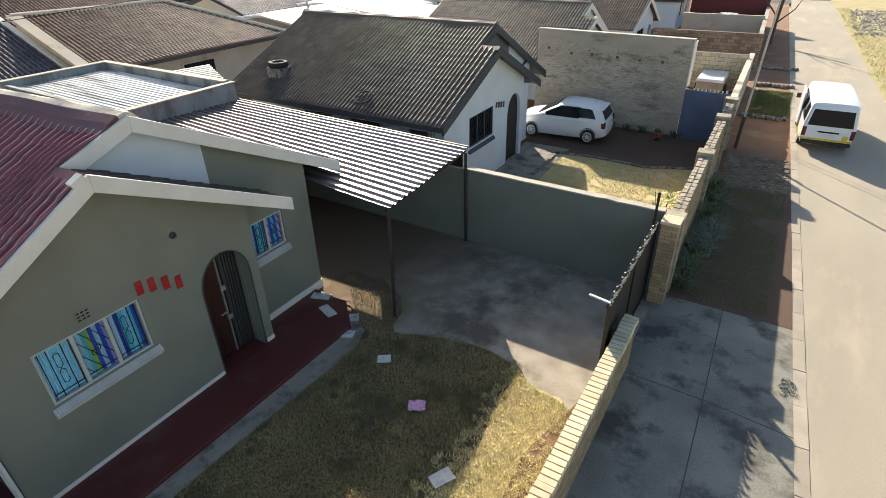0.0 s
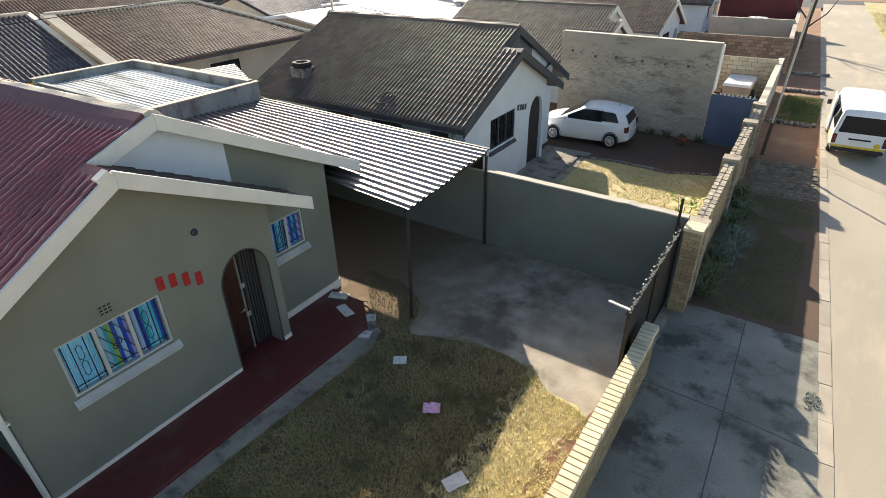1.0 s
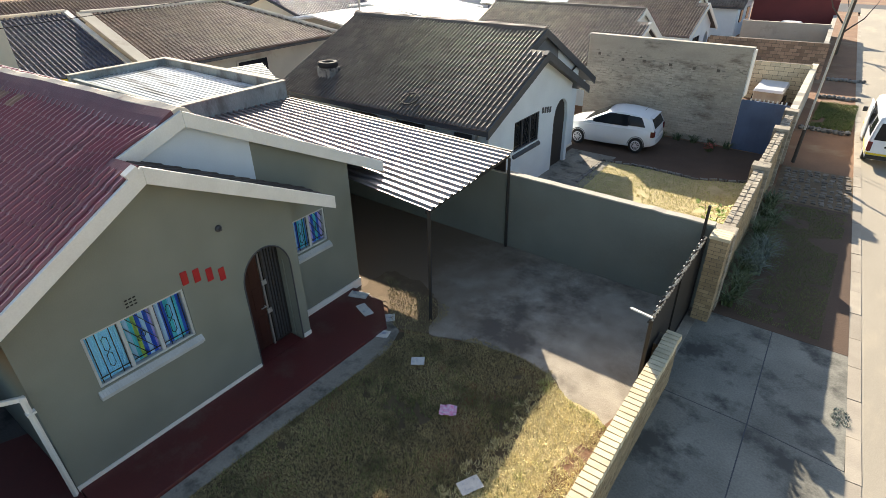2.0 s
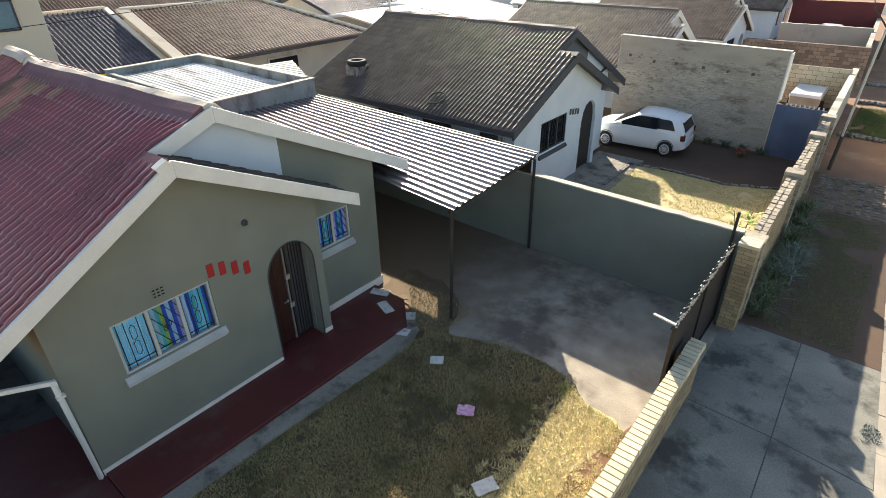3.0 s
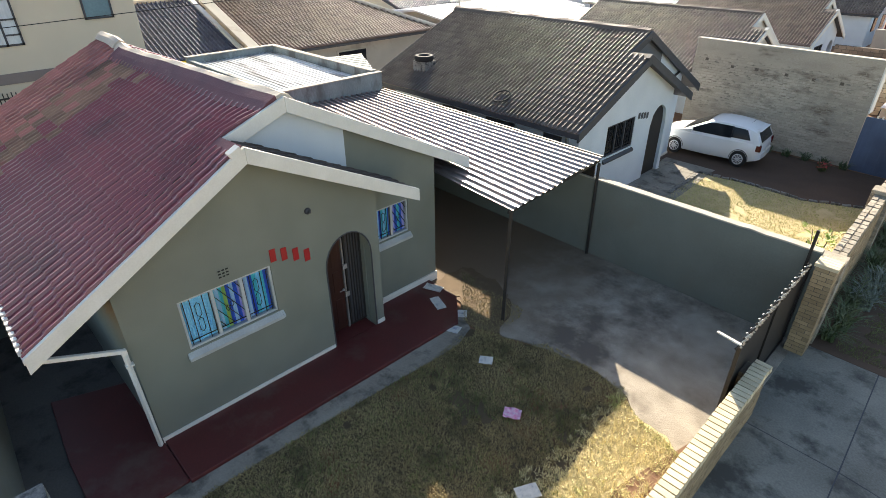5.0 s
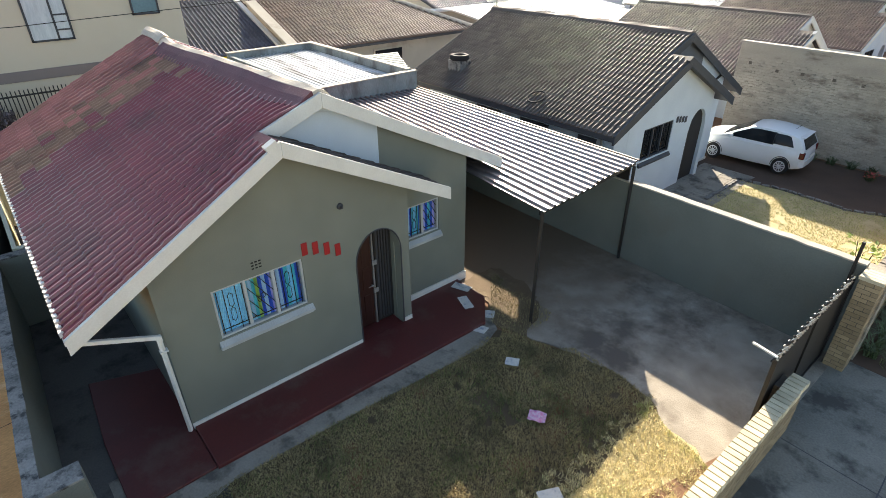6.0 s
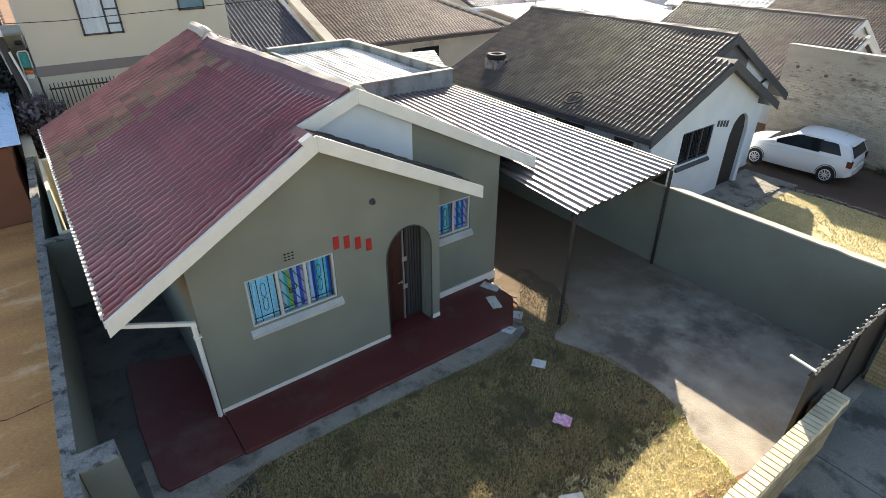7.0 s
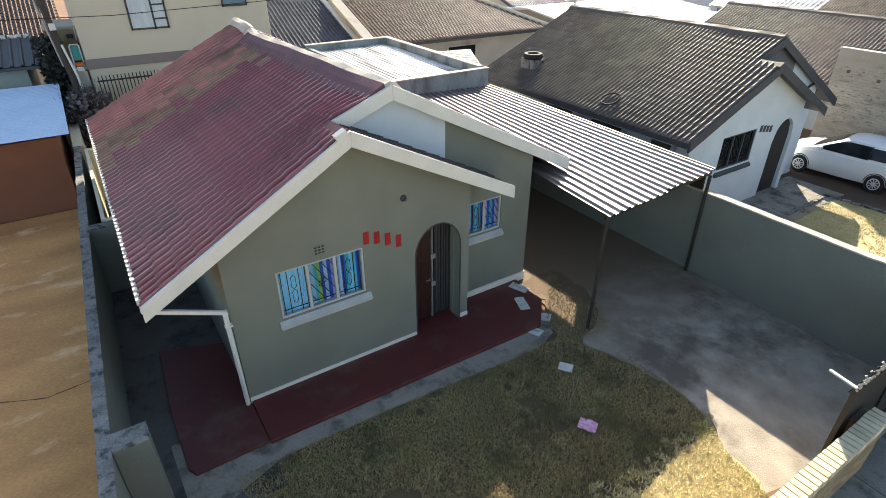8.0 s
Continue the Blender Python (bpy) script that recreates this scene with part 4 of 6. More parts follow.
# ---- front wall, gate, boundary walls ----


def brick_wall(name, label, a, b, height, thick, brick, material, joint, singles=0, parent=None, top=None, base=0.0, seed=4, inset=0.006, kind="structure", category="wall"):
    """A wall from a to b of laid bricks: a mortar core, and bricks standing proud of it on both faces."""
    a, b = Vector((*a, base)), Vector((*b, base))
    L = (b - a).length
    ang = math.degrees(math.atan2(b.y - a.y, b.x - a.x))
    W = parent or tagged(new(name), label, category, kind=kind)
    if not parent:
        W.matrix_world = pose(*a, 0, 0, ang)
    core = Mesh().box(0.004, L - 0.004, -thick / 2 + inset, thick / 2 - inset, 0, height - 0.004)
    part("mortar_core", core, joint, W)
    bl, bh, g = brick
    rows = int(round(height / (bh + g)))
    bh = height / rows - g
    rnd = random.Random(seed)
    rest, k, cache = Mesh(), 0, {}
    for r in range(rows):
        z0 = r * (bh + g) + g / 2
        x = -((bl + g) / 2 if r % 2 else 0.0)
        while x < L:
            x0, x1 = max(0.0, x + g / 2), min(L, x + bl + g / 2)
            x += bl + g
            if x1 - x0 < 0.03:
                continue
            d = rnd.uniform(-0.002, 0.004)
            if k < singles:
                key = round(x1 - x0, 3)
                if key not in cache:
                    cache[key] = Mesh().box(-key / 2, key / 2, -thick / 2, thick / 2, -bh / 2, bh / 2).data("brick", material)
                piece("brick", cache[key], W, pose((x0 + x1) / 2, d, z0 + bh / 2))
            else:
                rest.box(x0, x1, -thick / 2 + d, thick / 2 + d, z0, z0 + bh)
            k += 1
    if rest.v:
        part("bricks", rest, material, W, kind="stuff")
    return W


# The wall's faces take the shaded brick, its coping the bright one.
front = brick_wall("front_wall", "cream face-brick garden wall with brick-on-edge coping", (6.31, -1.4), (6.31, 7.50), 1.02, 0.20, (0.222, 0.073, 0.010), SHADED_BRICK, MORTAR, singles=300)
cb = Mesh().hexa([(-0.052, -0.135, 0), (0.052, -0.135, 0), (0.052, 0.135, 0), (-0.052, 0.135, 0), (-0.046, -0.125, 0.105), (0.046, -0.125, 0.105), (0.046, 0.125, 0.105), (-0.046, 0.125, 0.105)]).data("coping_brick", BRICK)
rnd = random.Random(8)
for i in range(78):
    piece("coping_brick", cb, front, pose(8.85 - i * 0.116, rnd.uniform(-0.006, 0.006), 1.012 + (0.02 if i > 34 else 0), rnd.uniform(-1, 1), 0, rnd.uniform(-1, 1)))
part("coping_mortar", Mesh().box(0.02, 8.88, -0.115, 0.115, 1.0, 1.075), MORTAR_DARK, front)
inner_pier = brick_wall("gate_pier", "cream face-brick pier inside the front wall", (6.02, 7.30), (6.20, 7.30), 1.02, 0.36, (0.222, 0.073, 0.010), SHADED_BRICK, MORTAR_DARK)
pier = brick_wall("gate_pier", "tall cream face-brick gate pier", (6.18, 9.92), (6.52, 9.92), 1.93, 0.36, (0.222, 0.073, 0.010), SHADED_BRICK, MORTAR_DARK, singles=120)
part("pier_cap", (lambda m: [m.box(-0.02, 0.36, -0.2 + 0.1 * i, -0.105 + 0.1 * i, 1.93, 2.0) for i in range(4)] and m)(Mesh()), BRICK, pier, bevel=0.006)

# sliding gate with a spiked chain rail
gate = thing("sliding_gate", "dark sheet-metal sliding gate with a spiked top rail", "gate")
part("gate_sheet", Mesh().box(6.05, 6.08, 6.65, 9.85, 0.06, 1.78), STEEL_BLACK, gate)
for y in (6.62, 8.2, 9.86):
    part("gate_upright", Mesh().beam((6.08, y, 0.05), (6.08, y, 1.82), 0.06, 0.06), STEEL_BLACK, gate)
for z in (0.08, 1.80):
    part("gate_rail", Mesh().beam((6.08, 6.6, z), (6.08, 9.9, z), 0.05, 0.05), STEEL_BLACK, gate)
spike = Mesh().beam((-0.025, 0, 0), (0.03, 0.05, 0.10), 0.012, 0.03).data("spike", GALV)
dark_spike = Mesh().beam((-0.03, -0.02, 0), (0.02, 0.06, 0.11), 0.014, 0.035).data("spike", STEEL_BLACK)
for i in range(40):
    piece("spike", spike if i % 3 else dark_spike, gate, pose(6.08, 6.52 + i * 0.084, 1.83, 0, 0, 180 * (i % 2)))
part("stay", Mesh().beam((5.72, 6.64, 1.90), (6.10, 6.53, 1.93), 0.04, 0.025), WHITE, gate)
part("end_post", Mesh().beam((5.98, 10.08, 0.0), (5.98, 10.09, 2.45), 0.05, 0.05), STEEL_BLACK, gate)


def plaster_wall(name, label, a, b, height, thick, material, cap=None, wob=0.03, seed=1, z0=0.0):
    """A rendered wall with an uneven top."""
    a, b = Vector(a), Vector(b)
    L = (b - a).length
    d = (b - a) / L
    s = Vector((-d.y, d.x)) * thick / 2
    n = max(2, int(L / 0.25))
    tw = tagged(new(name), label, "wall", kind="structure")
    m, c = Mesh(), Mesh()
    for i in range(n):
        p, q = a + d * L * i / n, a + d * L * (i + 1) / n
        ha, hb = (height + wob * noise.noise(Vector((t * 3.1, seed, 0))) for t in (L * i / n, L * (i + 1) / n))
        m.hexa([(*(p - s), z0), (*(p + s), z0), (*(q + s), z0), (*(q - s), z0), (*(p - s), ha), (*(p + s), ha), (*(q + s), hb), (*(q - s), hb)])
        if cap:
            s2 = s * (1.0 + 0.08 * (1 + noise.noise(Vector((i * 0.9, seed, 7)))))
            c.hexa([(*(p - s2), ha), (*(p + s2), ha), (*(q + s2), hb), (*(q - s2), hb), (*(p - s2), ha + 0.03), (*(p + s2), ha + 0.03), (*(q + s2), hb + 0.03), (*(q - s2), hb + 0.03)])
    part("render_coat", m, material, tw)
    if cap:
        part("coping", c, cap, tw)
    return tw


GREY_GREEN = mat("grey_green_render", (0.18, 0.195, 0.17), (0.14, 0.152, 0.132), 1.0, 40, 0.9, 0.2, stain=(0.16, 0.165, 0.14), stain_scale=0.7)
plaster_wall("boundary_wall_east", "grey-green rendered boundary wall with a pale chipped top", (-7.2, 10.33), (6.15, 10.22), 2.01, 0.18, GREY_GREEN, SAND, 0.02, 3)
plaster_wall("boundary_wall_west", "rendered boundary wall with a crumbling dark top", (-11.2, -1.585), (2.9, -2.01), 1.58, 0.16, GREY_GREEN, OLD_WALL, 0.05, 5)
plaster_wall("wall_stub", "short rendered buttress on the boundary wall", (1.42, -1.88), (1.42, -1.46), 1.60, 0.30, GREY_GREEN, OLD_WALL, 0.02, 6)
plaster_wall("wall_stub", "short rendered buttress on the boundary wall", (-5.2, -1.78), (-5.2, -1.15), 1.60, 0.22, GREY_GREEN, OLD_WALL, 0.02, 7)
# Cream made paler, in place of the sun that doesn't reach these tops.
TROUGH = mat("sunlit_cream_edge", (0.80, 0.73, 0.52), (0.70, 0.63, 0.45), 2, 40, 0.7, 0.15)
stub = thing("concrete_trough", "concrete channel beside the boundary wall, cream edges paled to look sunlit", "trough")
part("trough_side", Mesh().box(-10.9, -5.5, -1.42, -1.34, 0, 1.6), TROUGH, stub)
part("trough_side", Mesh().box(-8.6, -5.5, -1.0, -0.92, 0, 1.55), TROUGH, stub)
part("trough_end", Mesh().box(-5.6, -5.45, -1.34, -1.0, 0, 1.6), TROUGH, stub)
part("trough_end", Mesh().box(-10.9, -10.75, -1.34, -1.0, 0, 1.6), TROUGH, stub)
plaster_wall("boundary_wall_back", "cream boundary wall behind the house, its top paled to look sunlit", (-17.5, -1.55), (-11.3, -1.55), 1.56, 0.26, CREAM, TROUGH, 0.02, 23)

# ---- carport ----


def corrugated(p00, p10, p01, pitch=0.19, amp=0.03, wide=0.45, thick=0.002):
    """A ribbed sheet: ribs run from p00 to p10; p01 is across. Squared ribs."""
    p00, p10, p01 = Vector(p00), Vector(p10), Vector(p01)
    run, wide_v = p10 - p00, p01 - p00
    W = wide_v.length
    nz = run.cross(wide_v).normalized()
    nz = nz if nz.z > 0 else -nz
    prof, n = [], max(1, round(W / pitch))
    for i in range(n):
        for u, h in ((0.0, 0), (0.5 - wide / 2, 0), (0.5 - wide / 4, 1), (0.5 + wide / 4, 1), (0.5 + wide / 2, 0)):
            prof.append(((i + u) / n, h * amp))
    prof.append((1.0, 0.0))
    m = Mesh()
    k = len(prof)
    vs = [p00 + wide_v * u + nz * h for u, h in prof] + [p10 + wide_v * u + nz * h for u, h in prof]
    return m.add(vs, [(i, i + 1, k + i + 1, k + i) for i in range(k - 1)])


carport = thing("carport", "carport of ribbed galvanised sheets on black steel posts", "carport")
for i in range(4):
    u0, u1 = i / 4, (i + 1) / 4 + 0.004
    A0, A1, B0, B1 = Vector((1.64, 6.62, 2.53)), Vector((1.30, 10.33, 2.51)), Vector((-6.85, 7.1, 2.80)), Vector((-6.85, 10.2, 2.70))
    sh = corrugated(B0.lerp(B1, u0), A0.lerp(A1, u0) + Vector((0.03 * math.sin(i * 2.2), 0, 0.003 * i)), B0.lerp(B1, u1), 0.19, 0.044, 0.42)
    # follow the splay of the sheets at the front edge
    k = len(sh.v) // 2
    fr0, fr1 = A0.lerp(A1, u0) + Vector((0.03 * math.sin(i * 2.2), 0, 0.003 * i)), A0.lerp(A1, u1) + Vector((0.03 * math.sin(i * 2.2), 0, 0.003 * i))
    w0, w1 = B0.lerp(B1, u0), B0.lerp(B1, u1)
    for j in range(k):
        b = Vector(sh.v[j])
        t = (b.xy - w0.xy).dot((w1 - w0).xy) / (w1 - w0).xy.length_squared
        base_z = w0.z + (w1.z - w0.z) * t
        q = fr0.lerp(fr1, t)
        sh.v[k + j] = (q.x, q.y, q.z + b.z - base_z)
    part("roof_sheet", sh, ZINC, carport)
part("post", Mesh().beam((1.70, 6.44, 0), (1.60, 6.62, 2.50), 0.065, 0.065), STEEL_BLACK, carport)
part("post", Mesh().beam((1.37, 10.11, 0), (1.36, 10.12, 2.46), 0.06, 0.06), STEEL_BLACK, carport)
part("beam", Mesh().beam((1.55, 6.60, 2.475), (1.24, 10.32, 2.455), 0.05, 0.08), STEEL_BLACK, carport)
part("beam", Mesh().beam((-2.6, 6.85, 2.58), (-2.6, 10.05, 2.52), 0.05, 0.08), STEEL_BLACK, carport)
# Added out of sight under the sheets, to bound the sun patch by the stoep.
part("sun_stop_board", Mesh().hexa([(-1.9, 10.22, 2.0), (1.2, 10.22, 2.0), (1.2, 10.26, 2.0), (-1.9, 10.26, 2.0), (-1.9, 10.22, 2.55), (1.2, 10.22, 2.47), (1.2, 10.26, 2.47), (-1.9, 10.26, 2.55)]), STEEL_BLACK, carport)
part("edge_strip", Mesh().beam((-6.85, 10.24, 2.74), (1.30, 10.36, 2.545), 0.05, 0.035), STEEL_BLACK, carport)

# ---- outbuilding behind the carport ----
annex = thing("outbuilding", "flat-roofed rendered outbuilding with a parapet and pale ribbed roof", "outbuilding")
for b_ in ((-13.7, -13.5, 6.6, 10.1, 0, 3.3), (-7.05, -6.88, 6.6, 10.2, 0, 3.26), (-13.5, -7.05, 9.95, 10.12, 0, 3.30), (-13.5, -7.05, 6.6, 6.75, 0, 3.22)):
    part("wall", Mesh().box(*b_), ANNEX_WALL, annex, bevel=0.015)
for b_ in ((-13.72, -13.48, 6.58, 10.14, 3.30, 3.33), (-7.07, -6.86, 6.58, 10.22, 3.26, 3.29), (-13.48, -7.07, 9.93, 10.14, 3.30, 3.33)):
    part("coping", Mesh().box(*b_), SAND, annex)
part("roof_sheet", corrugated((-13.5, 6.76, 3.08), (-7.06, 6.76, 3.0), (-13.5, 9.94, 3.08), 0.17, 0.022), ZINC_DULL, annex)
louvre = thing("slatted_canopy", "white slatted steel canopy on legs behind the outbuilding", "canopy")
PA, PB, PC = Vector((-12.9, 11.95, 2.62)), Vector((-11.9, 13.05, 2.78)), Vector((-9.55, 11.85, 2.70))
part("panel_sheet", Mesh().add([PA, PB, PC, PC + PA - PB] + [v - Vector((0, 0, 0.03)) for v in (PA, PB, PC, PC + PA - PB)], [(3, 2, 1, 0), (4, 5, 6, 7), (0, 1, 5, 4), (1, 2, 6, 5), (2, 3, 7, 6), (3, 0, 4, 7)]), CHARCOAL, louvre)
for i in range(9):
    u = (i + 0.5) / 9
    p, q = PA.lerp(PC + PA - PB, u), PB.lerp(PC, u)
    part("slat", Mesh().beam(p + Vector((0, 0, 0.03)), q + Vector((0, 0, 0.03)), 0.17, 0.03), WHITE, louvre)
for v in (PA, PB, PC, PC + PA - PB):
    part("leg", Mesh().beam((v.x, v.y, 0), (v.x, v.y, v.z - 0.02), 0.05, 0.05), GALV, louvre)

# ---- west neighbour ----
tagged(part("west_yard", Mesh().prism([(-10.5, -30), (7, -30), (7, -2.2), (-10.5, -1.70)], -0.1, 0.006), OCHRE_PAVE), "sunlit ochre dusty cement yard next door", "yard floor", kind="structure")
CRACK = mat("dirt_in_cracks", (0.16, 0.085, 0.04), (0.10, 0.055, 0.03), 4, 30, 0.95, 0.2)
for pts in (((1.3, -3.6), (1.1, -2.9), (0.75, -2.4), (0.55, -2.05)), ((-3.6, -5.2), (-2.6, -4.1), (-2.1, -3.0), (-2.2, -2.05)), ((3.4, -6.0), (3.1, -4.2), (3.3, -2.3))):
    m = Mesh()
    for (xa, ya), (xc, yb) in zip(pts, pts[1:]):
        for k in range(6):
            p, q = (Vector((xa + (xc - xa) * u + 0.035 * noise.noise(Vector((xa + u * 4, ya + u * 3, 1))), ya + (yb - ya) * u, 0.0075)) for u in (k / 6, (k + 1) / 6))
            m.beam(p, q, 0.016 + 0.008 * math.sin(k * 2.1 + xa), 0.006)
    tagged(part("crack", m, CRACK), "dirt-filled crack in the ochre cement yard", "crack", kind="structure")
shed = thing("shed", "rust-brown rendered shed under a pale blue ribbed roof", "shed")
part("wall", Mesh().box(-15.6, -10.55, -9.0, -1.95, 0, 2.15), RUST_WALL, shed)
part("roof_sheet", corrugated((-15.8, -9.2, 2.5), (-15.8, -1.62, 2.5), (-10.25, -9.2, 2.27), 0.17, 0.04), BLUE_SHEET, shed)

TEAL_GLASS = mat("teal_tinted_glass", (0.13, 0.25, 0.30), (0.09, 0.18, 0.23), 1.5, 20, 0.12, 0.0)
CURTAIN_GLASS = mat("lace_curtain_behind_glass", (0.66, 0.70, 0.72), (0.46, 0.52, 0.55), 1.6, 12, 0.12, 0.0, stretch=(1, 3, 0.6))
villa = thing("house", "two-storey cream plastered house with a taupe band", "house")
part("wall", Mesh().box(-24, -15.0, -0.62, 5.75, 0, 7.4), CREAM, villa)
part("band", Mesh().box(-24.03, -14.96, -0.66, 5.79, 3.0, 3.32), TAUPE, villa)
for (y0, y1, z0, z1, pm) in ((0.98, 2.2, 4.12, 5.5, 2), (4.1, 5.0, 4.68, 5.6, 1)):
    w = new("window")
    w.parent = villa
    fr = Mesh().box(-14.998, -14.95, y0, y1, z0, z0 + 0.06).box(-14.998, -14.95, y0, y1, z1 - 0.06, z1).box(-14.998, -14.95, y0, y0 + 0.06, z0, z1).box(-14.998, -14.95, y1 - 0.06, y1, z0, z1)
    if pm == 2:
        fr.box(-14.998, -14.95, y0 + 0.74, y0 + 0.80, z0, z1).box(-14.998, -14.95, y0 + 0.8, y1, z0 + 0.3, z0 + 0.35).box(-14.998, -14.95, y0 + 0.8, y1, z0 + 0.75, z0 + 0.8)
    part("window_frame", fr, CHARCOAL, w)
    part("pane", Mesh().box(-14.99, -14.97, y0 + 0.06, y1 - 0.06, z0 + 0.06, z1 - 0.06), CURTAIN_GLASS if pm == 2 else TEAL_GLASS, w)
fence = thing("palisade_fence", "black steel palisade below the cream house", "fence")
for i in range(17):
    part("pale", Mesh().beam((-14.2, -0.45 + 0.115 * i, -0.02), (-14.2, -0.45 + 0.115 * i, 2.9 + 0.02 * (i % 2)), 0.035, 0.03), STEEL_BLACK, fence)
for z in (0.4, 2.75):
    part("rail", Mesh().beam((-14.17, -0.5, z), (-14.17, 1.5, z), 0.03, 0.05), STEEL_BLACK, fence)
heap = thing("brush_pile", "tall pile of grey-purple brushwood and scrap", "brush pile")
rq = random.Random(77)
hm, hl = Mesh(), Mesh()
for i in range(70):
    a, r = rq.uniform(0, 6.283), rq.uniform(0.1, 0.75)
    x, y = -13.9 + 0.7 * math.cos(a) * r, -0.95 + 0.8 * math.sin(a) * r
    hm.tube([(x, y, 0), (x + rq.uniform(-0.15, 0.15), y + rq.uniform(-0.15, 0.15), 1.5), (x + rq.uniform(-0.4, 0.4), y + rq.uniform(-0.4, 0.4), 2.4 + 0.5 * (1 - r))], [0.02, 0.015, 0.005], 4)
for i in range(1600):
    a, r, z = rq.uniform(0, 6.283), rq.uniform(0, 1) ** 0.5, rq.uniform(1.2, 2.85)
    c = Vector((-13.9 + 0.75 * r * math.cos(a), -0.95 + 0.72 * r * math.sin(a), z - 0.5 * r))
    d1, d2 = (Vector((rq.uniform(-1, 1), rq.uniform(-1, 1), rq.uniform(-1, 1))).normalized() * rq.uniform(0.04, 0.10) for _ in range(2))
    hl.add([c - d1, c + d2, c + d1, c - d2], [(0, 1, 2, 3)])
part("brushwood", hm, BARK, heap)
part("dry_foliage", hl, mat("dead_purple_leaf", (0.17, 0.14, 0.155), (0.10, 0.085, 0.09), 3, 30, 0.8, 0, rand=0.5), heap)
bush = thing("shrub", "dense dark shrub beside the grey roof", "shrub")
bl = Mesh()
for i in range(2600):
    a, r, z = rq.uniform(0, 6.283), rq.uniform(0, 1) ** 0.5, rq.uniform(1.0, 3.95)
    c = Vector((-16.3 + 0.8 * r * math.cos(a), -1.60 + 0.42 * r * math.sin(a), z))
    d1, d2 = (Vector((rq.uniform(-1, 1), rq.uniform(-1, 1), rq.uniform(-1, 1))).normalized() * rq.uniform(0.05, 0.11) for _ in range(2))
    bl.add([c - d1, c + d2, c + d1, c - d2], [(0, 1, 2, 3)])
part("leaves", bl, mat("dark_leaf", (0.03, 0.035, 0.032), (0.02, 0.025, 0.022), 3, 30, 0.7, 0, rand=0.4), bush)
part("stem", Mesh().tube([(-16.3, -1.6, 0), (-16.3, -1.6, 2.2)], 0.06, 8), BARK, bush)
tpole = thing("utility_pole", "leaning dark timber pole behind the shed", "pole")
part("shaft", Mesh().tube([(-14.8, -0.92, 0), (-14.8, -1.15, 2.88), (-14.8, -1.36, 5.4), (-14.8, -1.55, 7.6)], [0.12, 0.11, 0.10, 0.09], 10), POLE_WOOD, tpole)
part("conduit", Mesh().tube([(-14.66, -0.86, 0), (-14.66, -1.0, 2.9), (-14.66, -1.16, 3.9)], 0.035, 8), WHITE, tpole)
part("conduit", Mesh().tube([(-14.9, -1.3, 3.2), (-14.9, -1.72, 7.2)], 0.03, 8), GALV, tpole)
part("junction_box", Mesh().box(-14.72, -14.6, -1.34, -1.16, 4.35, 4.55), WHITE, tpole, bevel=0.01)
store = thing("outbuilding", "sunlit ochre plastered store behind the pole", "outbuilding")
part("wall", Mesh().box(-19.2, -17.2, -1.52, -0.70, 0, 4.05), mat("ochre_plaster", (0.48, 0.37, 0.20), (0.40, 0.30, 0.16), 1, 40, 0.85, 0.15, stain=(0.30, 0.23, 0.13)), store)
part("roof_slab", Mesh().box(-19.3, -17.1, -1.6, -0.62, 4.05, 4.13), SAND, store)
part("wall_lamp", Mesh().box(-17.2, -17.0, -0.95, -0.74, 3.75, 3.87), STEEL_BLACK, store, bevel=0.02)
ledge = thing("masonry_plinth", "low rendered plinth by the pole", "plinth")
part("block", Mesh().box(-15.6, -14.95, -1.0, -0.68, 0, 2.98), SAND, ledge)
chair = thing("chair", "small white-framed chair with teal and orange panels", "chair")
part("frame", Mesh().tube([(-15.2, -0.98, 2.98), (-15.2, -0.98, 3.75), (-15.2, -0.94, 3.80), (-15.2, -0.74, 3.80), (-15.2, -0.70, 3.75), (-15.2, -0.70, 2.98)], 0.022, 8), WHITE, chair)
part("back_panel", Mesh().box(-15.22, -15.19, -0.96, -0.72, 3.3, 3.74), mat("teal_plastic", (0.03, 0.20, 0.17), (0.05, 0.42, 0.38), 9, 40, 0.5, 0.02), chair)
part("seat", Mesh().box(-15.2, -14.97, -0.96, -0.72, 3.12, 3.24), mat("orange_plastic", (0.75, 0.18, 0.03), (0.60, 0.13, 0.03), 6, 40, 0.45, 0.02), chair, bevel=0.03)
part("seat_leg", Mesh().box(-15.16, -15.0, -0.94, -0.74, 2.98, 3.12), WHITE, chair)

# ---- next plot: tall wall, street wall, yard ----
brick_wall("tall_wall", "tall rough wall of grey cement bricks, weathered", (-1.68, 21.79), (4.42, 21.62), 3.55, 0.24, (0.235, 0.085, 0.012), GREY_BRICK, TALL_MORTAR, singles=300, seed=11)
rnd = random.Random(21)
tall = bpy.data.objects["tall_wall"]
hole = Mesh().box(-0.055, 0.055, -0.008, 0.01, -0.05, 0.05).data("putlog_hole", MORTAR_DARK)
for i in range(6):
    piece("putlog_hole", hole, tall, pose(0.55 + i * 0.93 + rnd.uniform(-0.08, 0.08), -0.128, 2.72 + rnd.uniform(-0.05, 0.05) + (0.12 if i == 0 else 0)))
smear = Mesh()
